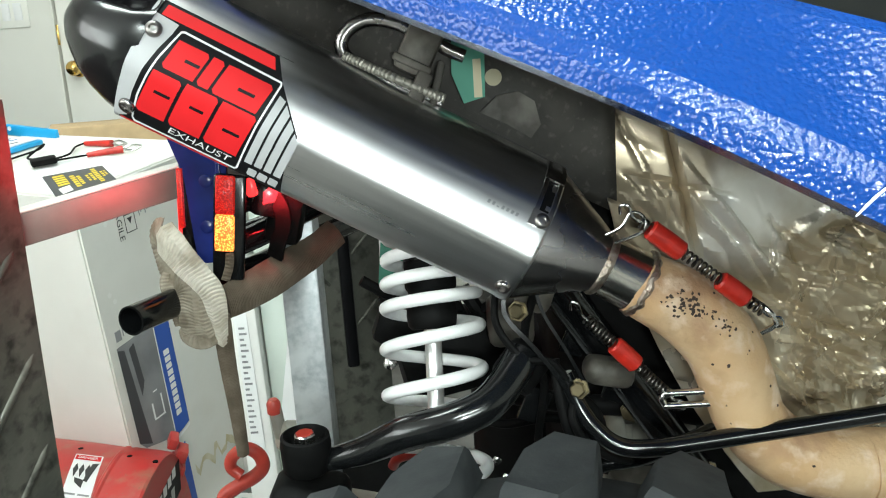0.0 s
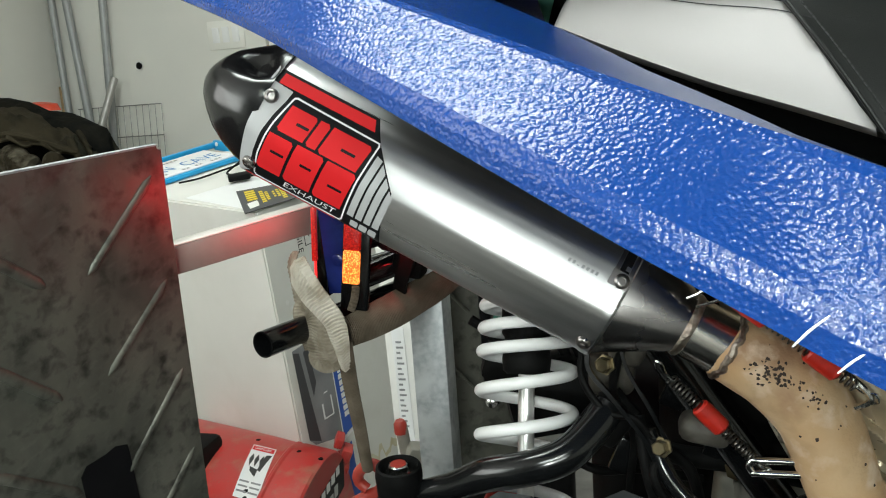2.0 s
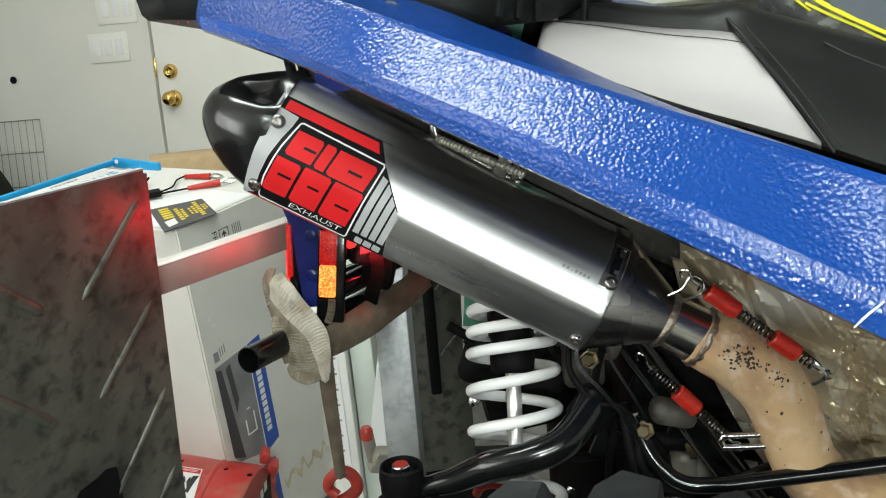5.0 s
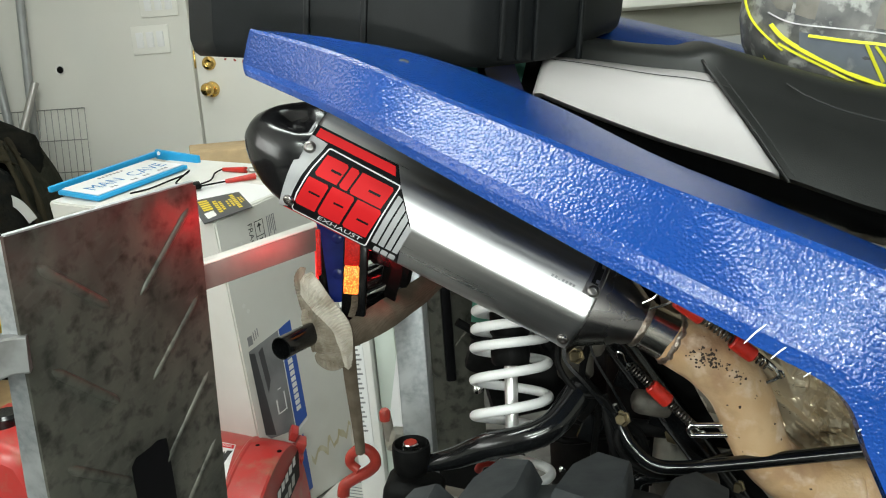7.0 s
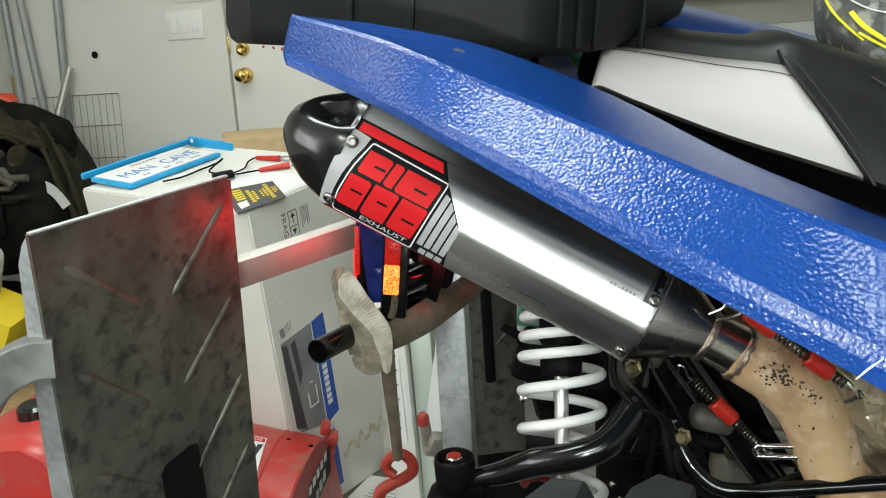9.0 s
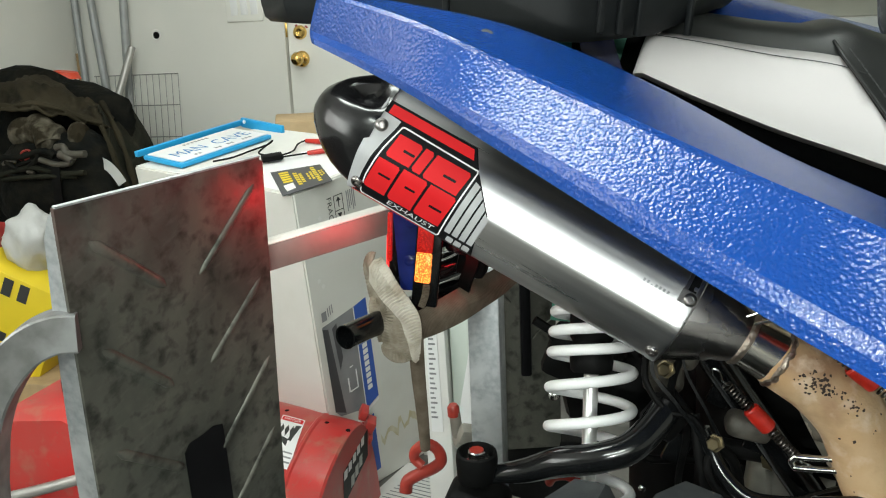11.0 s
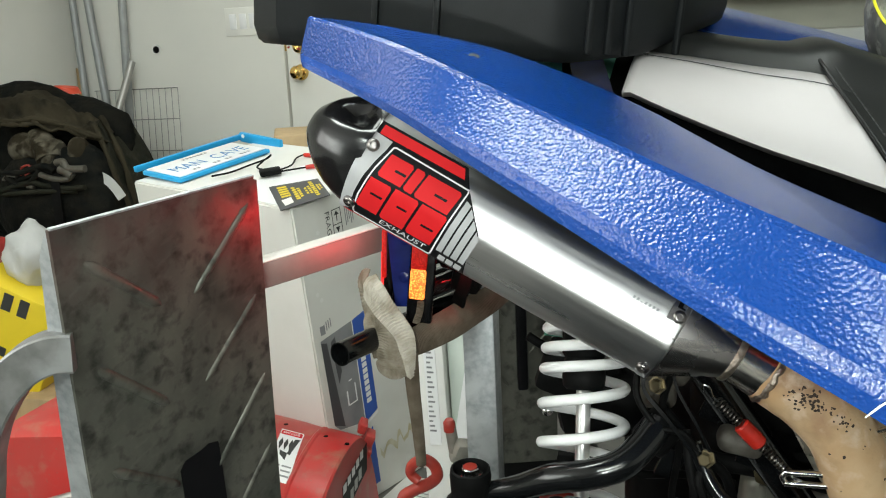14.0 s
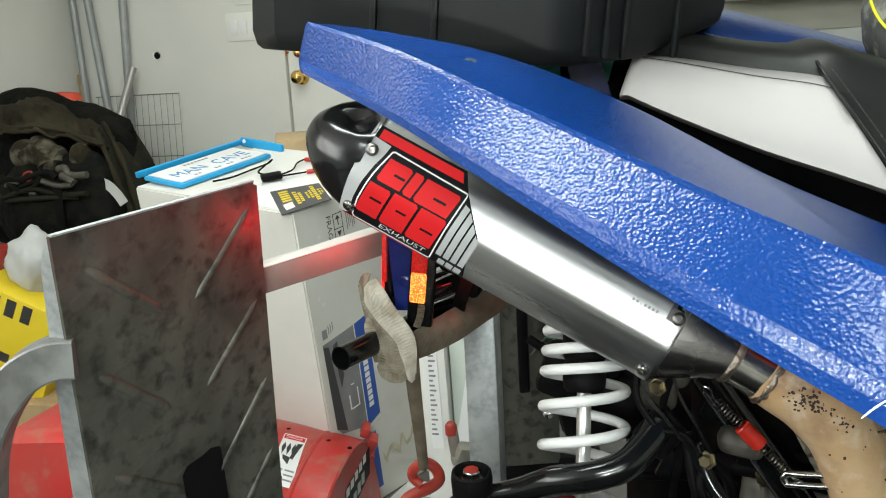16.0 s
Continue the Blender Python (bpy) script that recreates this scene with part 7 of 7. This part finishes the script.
solo("paper_sheet", bm, "white", "plain white sheet of paper on carton", "paper")

# brown box behind the carton
bm = B()
add_box(bm, (0.62, 0.40, 0.90), pose(-0.86, 2.58, FLOOR + 0.452, 0, 0, 24), 0.006)
solo("cardboard_box", bm, "kraft", "plain brown cardboard box behind white carton", "box")

# ---- snowblower ----
snow = thing("snowblower", (-0.75, 1.65, FLOOR), "red snowblower with curved steel auger housing", "snowblower")
prof = spline([(0, 1.28, -0.17), (0, 1.29, -0.08), (0, 1.325, -0.01), (0, 1.39, 0.045), (0, 1.47, 0.075), (0, 1.54, 0.088), (0, 1.60, 0.088), (0, 1.655, 0.07), (0, 1.695, 0.02), (0, 1.725, -0.06), (0, 1.75, -0.17)], 4)


def on_housing(x, k, off=0.0):
    """A point of the curved housing at x and at place k (0 front foot, 10 back foot), lifted by off."""
    k = max(0.0, min(9.999, k)) * 4
    i = min(int(k), len(prof) - 2)
    p = prof[i].lerp(prof[i + 1], k - i)
    d = (prof[i + 1] - prof[i]).normalized()
    return Vector((x, p.y - 0.25 * (x + 0.62) - off * d.z, p.z - 0.06 * (x + 0.62) + off * d.y))


bm = B()
rings(bm, [[on_housing(x, k / 4, o) for k in range(41)] for x, o in ((-1.02, 0), (-0.716, 0), (-0.712, 0.003), (-0.706, 0.003), (-0.702, 0), (-0.64, 0), (-0.622, -0.001), (-0.617, -0.005))])
housing = part("auger_housing", bm, "snow_red", snow, "curved red enamel auger housing with dusty top", 35)
for x, k in ((-0.625, 5.45), (-0.685, 5.6), (-0.80, 5.75), (-0.742, 3.2), (-0.747, 3.4)):
    q, w = on_housing(x, k, 0.0), (on_housing(x, k, 0.01) - on_housing(x, k, 0)).normalized()
    part("bolt_hole", lathe(B(), q, w, [(0.0055, -0.002), (0.0055, 0.0008), (0, 0.0006)], 10), "dullblack", housing)


def stick_on(name, shape, off, mat, label=""):
    """A flat print laid on the housing; u runs across the warning label, v down it."""
    bm = B()
    n = 6
    for q in range(n):
        rows = []
        for w in (q / n, (q + 1) / n):
            (a, b), (c, d) = (shape[0], shape[1]), (shape[3], shape[2])
            rows.append([(a[0] + (c[0] - a[0]) * w, a[1] + (c[1] - a[1]) * w), (b[0] + (d[0] - b[0]) * w, b[1] + (d[1] - b[1]) * w)])
        pts = [rows[0][0], rows[0][1], rows[1][1], rows[1][0]]
        bm.faces.new([bm.verts.new(on_housing(-0.798 + 0.062 * u + 0.026 * v, 5.33 - 2.15 * v, off)) for u, v in pts])
    return part(name, bm, mat, housing, label)


stick_on("warning_label", [(0, 0), (1, 0), (1, 1), (0, 1)], 0.0008, "white", "white danger label")
stick_on("label_band", [(0.04, 0.03), (0.96, 0.03), (0.96, 0.15), (0.04, 0.15)], 0.0014, "stk_red")
bm = letters("DANGER", 0.07, 0.72)
for v in bm.verts:
    v.co = on_housing(-0.798 + 0.062 * (0.14 + v.co.x) + 0.026 * (0.125 - v.co.y), 5.33 - 2.15 * (0.125 - v.co.y), 0.002)
part("label_word", bm, "white", housing, "printed word DANGER")
for u in (0.10, 0.32, 0.54):
    stick_on("label_picture", [(u + 0.09, 0.24), (u + 0.19, 0.36), (u + 0.10, 0.52), (u, 0.37)], 0.0014, "ink")
stick_on("label_picture", [(0.72, 0.22), (0.95, 0.20), (0.72, 0.58), (0.58, 0.56)], 0.0014, "ink")
stick_on("label_picture", [(0.25, 0.52), (0.6, 0.55), (0.58, 0.68), (0.30, 0.60)], 0.0014, "ink")
for v in (0.76, 0.83, 0.90):
    for u in (0.06, 0.54):
        stick_on("label_bar", [(u, v), (u + 0.40, v), (u + 0.40, v + 0.025), (u, v + 0.025)], 0.0014, "print_grey")
# plain blocks in the maker's place on the end plate
for z, n, h, mt in ((0.000, 5, 0.020, "white"), (-0.038, 3, 0.026, "greylight")):
    for k in range(n):
        y = 1.50 + 0.030 * k + (0.04 if n == 3 else 0)
        bm = B()
        bm.faces.new([bm.verts.new((-0.6155, y + a * 0.022 + 0.2 * c * h, z + 0.009 * k * (5 / n) * 0.6 + c * h)) for a, c in ((0, 0), (1, 0), (1, 1), (0, 1))])
        part("maker_block", bm, mt, housing, "plain pale maker's block")
bm = B()
bm.faces.new([bm.verts.new((-0.6162, y, z)) for y, z in ((1.49, -0.055), (1.665, -0.020), (1.675, 0.045), (1.50, 0.020))])
part("maker_plate", bm, "stk_black", housing)
bm = B()
loops = []
for y, q in ((1.10, 0.86), (1.115, 0.97), (1.14, 1.0), (1.34, 1.0), (1.36, 0.95)):
    loops.append([Vector((-1.02 + dx * q, y, 0.195 + dz * q)) for dx, dz in ((-0.12, -0.14), (-0.12, 0.08), (-0.09, 0.115), (0.04, 0.125), (0.09, 0.10), (0.11, 0.05), (0.115, -0.14))])
rings(bm, loops)
part("engine_cover", bm, "snow_red", snow, "red engine cover", 35)
part("fuel_cap", lathe(B(), (-1.03, 1.22, 0.310), (0, 0, 1), [(0.03, 0), (0.034, 0.004), (0.034, 0.024), (0.028, 0.030), (0, 0.030)], 20), "black", snow, "black fuel cap")
bm = B()
sweep(bm, [(-1.15, 1.05, 0.15), (-1.02, 1.06, 0.185), (-0.92, 1.07, 0.215)], 0.010, 12, 4)
part("control_rod", bm, "alu", snow)
part("engine_base", add_box(B(), (0.30, 0.5, 0.30), pose(-1.02, 1.36, -0.02), 0.02), "dullblack", snow)
bm = B()
for k in range(7):
    add_box(bm, (0.15, 0.004, 0.012), pose(-1.12, 1.085, 0.02 + 0.02 * k, 10, 0, 0), 0.001)
part("cooling_fins", bm, "dullblack", snow)
# red fittings between carton and strap
bm = B()
for x, z, s in ((-0.632, 0.075, 0.020), (-0.618, 0.045, 0.024), (-0.625, 0.010, 0.018), (-0.636, 0.03, 0.016)):
    add_box(bm, (s, 0.04, s * 1.3), pose(x, 1.70, z, 10, 25, 20), 0.004)
part("chute_lever", bm, "snow_red", snow)

# ---- long cartons and leaning boards behind the strap ----
lc = thing("tube_carton", (-0.39, 1.47, FLOOR), "tall narrow pale carton with printed label", "box")
part("carton_tube", add_box(B(), (0.055, 0.05, 0.80), pose(-0.384, 1.475, FLOOR + 0.40, 0, -1.5, 0), 0.004), "paper", lc)
part("carton_label", add_box(B(), (0.024, 0.002, 0.26), pose(-0.386, 1.4485, 0.29, 0, -1.5, 0), 0.0), "white", lc)
for k in range(20):
    bm = B()
    bm.faces.new([bm.verts.new((-0.394 + x, 1.4468, 0.19 + 0.0105 * k + z)) for x, z in ((0, 0), (0.014 - 0.003 * (k % 3), 0), (0.014 - 0.003 * (k % 3), 0.004), (0, 0.004))])
    part("label_bar", bm, "print_grey", lc)
lb = thing("tube_carton", (-0.33, 1.50, FLOOR), "tall narrow pale green carton standing upright", "box")
part("carton_tube", add_box(B(), (0.045, 0.05, 0.80), pose(-0.332, 1.50, FLOOR + 0.40, 0, -1, 0), 0.004), "palegreen", lb)
ld = thing("leaning_board", (-0.57, 1.95, FLOOR), "pale painted board leaning behind the carton", "board")
part("board", add_box(B(), (0.10, 0.03, 0.85), pose(-0.53, 1.99, FLOOR + 0.425, 0, -2, 0), 0.003), "railtop", ld)
for at, sz in (((-0.4115, 1.60, 0.203), (0.016, 0.02, 0.07)), ((-0.318, 1.60, 0.236), (0.020, 0.02, 0.045))):
    c = thing("quick_clamp", (at[0], at[1], FLOOR), "black bar clamp with yellow grip", "clamp", "bar clamps")
    part("grip", add_box(B(), sz, pose(*at, 0, 12, 0), 0.008), "yellow", c, "yellow grip")
    part("bar", add_box(B(), (0.010, 0.006, 0.52), pose(at[0] - 0.008, at[1] + 0.005, FLOOR + 0.26), 0.001), "dullblack", c)
bm = B()
prism(bm, [(0, 0), (0.22, 0.03), (0.19, 0.30), (-0.03, 0.27)], pose(-0.66, 1.66, FLOOR + 0.001, 0, 0, -20), 0.001)
paper = solo("instruction_sheet", bm, "paper", "printed instruction sheet lying on floor", "paper")
bm = B()
pm = pose(-0.66, 1.66, FLOOR + 0.0026, 0, 0, -20)
for k in range(14):
    bm.faces.new([bm.verts.new(pm @ Vector((0.02 + x, 0.04 + 0.016 * k + y, 0))) for x, y in ((0, 0), (0.14 - 0.02 * (k % 3), 0.01), (0.14 - 0.02 * (k % 3), 0.014), (0, 0.004))])
part("text_bars", bm, "print_grey", paper)
bm = B()
add_box(bm, (0.16, 0.10, 0.02), pose(-0.30, 1.16, 0.005, 0, 0, -8), 0.002)
part("deck_tab", bm, "galv", trailer)

# ---- corner pile: tarp over gear, tool box, bag ----


def lump(name, at, size, mat, label, category, seed, amp=0.18, group=""):
    bm = B()
    bmesh.ops.create_icosphere(bm, subdivisions=4, radius=1.0)
    off = Vector((seed * 3.1, seed * 1.7, seed))
    for v in bm.verts:
        p = v.co.normalized()
        d = 1 + amp * noise.noise(p * 1.8 + off) + amp * 0.6 * abs(noise.noise(p * 4.3 + off)) + amp * 0.2 * noise.noise(p * 10 + off)
        v.co = Vector(at) + Vector((p.x * size[0] * d, p.y * size[1] * d, max(p.z * size[2] * d, FLOOR - at[2])))
    return solo(name, bm, mat, label, category, group, smooth=180)


def drape(name, curves, mat, parent, label, seed, amp=0.02, per=8):
    """A cloth lofted through curves, wrinkled along them."""
    rows = []
    S = [spline(c, per) for c in curves]
    n = min(len(s) for s in S)
    for k in range(len(S) - 1):
        for q in range(8 if k < len(S) - 2 else 9):
            u = q / 8
            row = []
            for i in range(n):
                p = S[k][i].lerp(S[k + 1][i], u)
                w = noise.noise(Vector((i * 0.16 + u, (k + u) * 1.6, seed))) + 0.6 * abs(noise.noise(Vector((i * 0.30 - 2 * (k + u), (k + u) * 2.2, seed + 4))))
                row.append(p + Vector((0.3 * amp * w, -amp * w, amp * 0.8 * w)))
            rows.append(row)
    bm = B()
    rings(bm, rows, closed=False)
    ob = part(name, bm, mat, parent, label, 180)
    ob.modifiers.new("thickness", "SOLIDIFY").thickness = 0.008
    return ob


tarp = thing("canvas_cover", (-2.1, 2.8, FLOOR), "dark olive waxed canvas draped over gear heap", "tarp")
drape("top_panel", [[(-2.651, 2.950, 0.900), (-2.554, 2.920, 0.909), (-2.400, 2.900, 0.917), (-2.271, 2.900, 0.898), (-2.186, 2.900, 0.864), (-2.080, 2.900, 0.797), (-1.998, 2.900, 0.746)],
                    [(-2.354, 2.600, 0.847), (-2.273, 2.580, 0.856), (-2.135, 2.560, 0.862), (-2.021, 2.560, 0.838), (-1.948, 2.580, 0.804), (-1.886, 2.600, 0.770), (-1.848, 2.620, 0.727)],
                    [(-2.210, 2.420, 0.771), (-2.151, 2.420, 0.775), (-2.009, 2.400, 0.778), (-1.911, 2.400, 0.764), (-1.841, 2.420, 0.739), (-1.799, 2.450, 0.725), (-1.788, 2.500, 0.705)]], "canvas", tarp, "olive brown canvas top panel", 1.0, 0.035)
drape("side_flap", [[(-2.104, 2.900, 0.807), (-1.993, 2.860, 0.771), (-1.909, 2.840, 0.739), (-1.853, 2.820, 0.676), (-1.823, 2.820, 0.610), (-1.801, 2.820, 0.554)],
                    [(-1.891, 2.620, 0.785), (-1.846, 2.600, 0.728), (-1.804, 2.580, 0.658), (-1.769, 2.560, 0.589), (-1.751, 2.560, 0.517), (-1.733, 2.560, 0.456)],
                    [(-1.822, 2.500, 0.772), (-1.794, 2.480, 0.718), (-1.762, 2.460, 0.652), (-1.743, 2.460, 0.583), (-1.722, 2.460, 0.519), (-1.699, 2.460, 0.463)]], "canvasdk", tarp, "dark green black canvas flap with raised hems", 7.0, 0.032)
for pts, r in (([(-1.876, 2.600, 0.794), (-1.825, 2.570, 0.735), (-1.783, 2.550, 0.661), (-1.749, 2.530, 0.589), (-1.728, 2.520, 0.469)], 0.010),
               ([(-1.831, 2.490, 0.773), (-1.774, 2.450, 0.698), (-1.736, 2.430, 0.614), (-1.713, 2.430, 0.548), (-1.683, 2.430, 0.469)], 0.010),
               ([(-2.210, 2.440, 0.805), (-2.110, 2.430, 0.794), (-2.009, 2.420, 0.803), (-1.901, 2.420, 0.781), (-1.833, 2.440, 0.747), (-1.783, 2.460, 0.728)], 0.012)):
    part("hem", sweep(B(), pts, lambda u: r * (1 + 0.25 * math.sin(u * 17)), 8, 8), "canvas", tarp, "folded raised hem")
drape("hanging_side", [[(-1.759, 2.600, 0.449), (-1.782, 2.700, 0.485), (-1.789, 2.800, 0.557), (-1.845, 2.900, 0.557)],
                       [(-1.815, 2.600, 0.049), (-1.846, 2.700, 0.017), (-1.850, 2.800, -0.013), (-1.909, 2.900, -0.045)]], "canvasdk", tarp, "dark canvas hanging to the floor", 3.0, 0.02)
lump("gear_bag", (-2.233, 2.750, 0.593), (0.42, 0.20, 0.30), "gear", "black nylon gear bag inside the heap", "bag", 2.0)
bag = lump("gear_bag", (-1.943, 2.400, 0.506), (0.24, 0.10, 0.20), "gear", "black nylon gear bag standing on floor", "bag", 3.0, 0.10)
part("bag_strap", sweep(B(), [(-1.872, 2.335, 0.668), (-1.864, 2.298, 0.610), (-1.862, 2.288, 0.540), (-1.866, 2.292, 0.460)], 0.017, 10, section=FL, up=(0, -1, 0)), "dullblack", bag, "flat black webbing strap")
part("bag_flap", sweep(B(), [(-2.08, 2.305, 0.560), (-1.99, 2.290, 0.568), (-1.90, 2.286, 0.572), (-1.80, 2.315, 0.566)], 0.008, 12, 8), "canvasdk", bag, "rolled edge of the bag flap")
lump("gear_bag", (-1.822, 2.420, 0.511), (0.10, 0.08, 0.20), "gear", "black nylon gear bag standing on floor", "bag", 7.0, 0.10)
lump("gear_bag", (-2.12, 2.55, 0.0), (0.36, 0.22, 0.22), "gear", "black nylon gear bag on floor", "bag", 9.0, 0.12)
mr = thing("muddy_roll", (-2.006, 2.420, 0.691), "rolled pale cloth caked with brown mud", "clothing")
part("roll", sweep(B(), [(-2.078, 2.400, 0.710), (-2.014, 2.390, 0.704), (-1.951, 2.380, 0.694), (-1.900, 2.380, 0.681)], lambda u: 0.050 + 0.010 * math.sin(u * 9) - 0.02 * abs(u - 0.5), 20, 8), "muddy", mr)
part("cuff", sweep(B(), [(-2.008, 2.420, 0.730), (-1.949, 2.380, 0.709), (-1.923, 2.360, 0.667)], 0.044, 18, 4), "muddy", mr, "mud-stained rolled end")
lump("mud_pouch", (-1.836, 2.400, 0.683), (0.038, 0.04, 0.055), "muddy", "small mud-spotted grey pouch", "pouch", 6.0, 0.1)
cp = thing("orange_cap", (-2.189, 2.850, 0.884), "bright orange cap on top of cover", "cap")
bm = B()
rings(bm, [[Vector((-2.191, 2.850, 0.875)) + Vector((0.058 * c * (1 - 0.10 * k), 0.05 * s, 0.010 * k + (0.016 * c if k else 0) * -0.4)) for c, s in ((math.cos(a), math.sin(a)) for a in (2 * math.pi * q / 20 for q in range(20)))] for k in range(4)])
part("crown", bm, "orange", cp)
part("peak", add_box(B(), (0.06, 0.05, 0.012), pose(*(Vector((-2.191, 2.850, 0.875)) + Vector((-0.055, -0.01, 0.012))), 0, -14, 0), 0.005), "gear", cp, "black cap peak")
hz = thing("cable_tangle", (-1.947, 2.300, 0.609), "tangle of black hoses with a red wire loop", "cables")
part("hose", sweep(B(), [(-2.056, 2.300, 0.620), (-1.994, 2.300, 0.591), (-1.933, 2.300, 0.628), (-1.935, 2.300, 0.654)], 0.0090, 10, 6), "gear", hz)
part("hose", sweep(B(), [(-2.052, 2.300, 0.582), (-1.978, 2.300, 0.562), (-1.899, 2.300, 0.570), (-1.883, 2.300, 0.604), (-1.944, 2.300, 0.624), (-2.014, 2.300, 0.606)], 0.0070, 10, 6), "gear", hz)
part("hose", sweep(B(), [(-2.097, 2.300, 0.640), (-2.009, 2.300, 0.633), (-1.906, 2.300, 0.655), (-1.866, 2.300, 0.636)], 0.0100, 10, 6), "gear", hz)
part("hose", sweep(B(), [(-2.087, 2.300, 0.573), (-1.971, 2.300, 0.600), (-1.907, 2.300, 0.589), (-1.822, 2.300, 0.579), (-1.758, 2.300, 0.582)], 0.0090, 10, 6), "canvasdk", hz)
part("wire_loop", sweep(B(), [(-1.997, 2.300, 0.625), (-1.988, 2.300, 0.651), (-1.960, 2.300, 0.658), (-1.959, 2.300, 0.639), (-1.979, 2.300, 0.625)], 0.0035, 10, 6), "hookred", hz)
part("metal_lever", sweep(B(), [(-1.855, 2.300, 0.664), (-1.829, 2.300, 0.667), (-1.811, 2.300, 0.644), (-1.748, 2.300, 0.643)], 0.0120, 10, 6), "oldlever", hz)
part("metal_lever", sweep(B(), [(-1.843, 2.300, 0.645), (-1.817, 2.300, 0.633), (-1.798, 2.300, 0.621)], 0.0160, 10, 6), "oldlever", hz)
part("metal_lever", sweep(B(), [(-1.922, 2.300, 0.627), (-1.871, 2.300, 0.611), (-1.817, 2.300, 0.611), (-1.797, 2.300, 0.629)], 0.0100, 10, 6), "oldlever", hz)
part("metal_lever", sweep(B(), [(-2.068, 2.300, 0.611), (-2.043, 2.300, 0.626), (-2.015, 2.300, 0.621)], 0.0060, 10, 6), "oldlever", hz)
part("metal_lever", sweep(B(), [(-1.977, 2.300, 0.587), (-1.952, 2.300, 0.582)], 0.0070, 10, 6), "oldlever", hz)
solo("white_cuff", sweep(B(), [(-1.751, 2.380, 0.606), (-1.716, 2.370, 0.591), (-1.692, 2.370, 0.564), (-1.673, 2.370, 0.534)], 0.016, n=6, section=FL, up=(0.5, -1, 0)), "bag", "narrow white cloth strip in the heap", "cloth")
tb = thing("power_tool_box", (-1.80, 1.95, 0.05), "yellow cardboard tool box with black lettering bars", "box")
bx = frame_mat((-1.795, 1.985, 0.205), (1, 0.15, -0.50), (0.5, 0, 1))
part("box_body", add_box(B(), (0.28, 0.20, 0.30), bx, 0.004), "yellow", tb)
for x, z, w, h in ((-0.09, 0.085, 0.03, 0.055), (-0.04, 0.085, 0.03, 0.055), (0.01, 0.085, 0.03, 0.055), (0.07, 0.01, 0.025, 0.012), (0.06, -0.01, 0.05, 0.008), (0.06, -0.03, 0.045, 0.008), (0.06, -0.05, 0.05, 0.008), (-0.02, -0.06, 0.03, 0.03)):
    bm = B()
    bm.faces.new([bm.verts.new(bx @ Vector((x + a * w, -0.1015, z + b * h))) for a, b in ((0, 0), (1, 0), (1, 1), (0, 1))])
    part("lettering_bar", bm, "ink", tb)
solo("wooden_crate", add_box(B(), (0.5, 0.4, 0.20), pose(-1.88, 2.05, FLOOR + 0.10), 0.004), "wood", "brown wooden crate on floor", "crate")
lump("plastic_bag", (-1.752, 2.0, 0.42), (0.072, 0.07, 0.095), "bag", "crumpled white plastic bag", "bag", 4.0, 0.25)
rt = thing("jerry_can", (-2.02, 2.02, 0.03), "red plastic fuel can on crate", "fuel can")
bm = B()
add_box(bm, (0.20, 0.20, 0.42), pose(-2.03, 2.06, 0.24, 0, 0, 8), 0.03, 3)
part("can_body", bm, "snow_red", rt)
part("can_cap", lathe(B(), (-2.03, 2.06, 0.45), (0, 0, 1), [(0.03, 0), (0.03, 0.03), (0, 0.03)], 14), "black", rt)
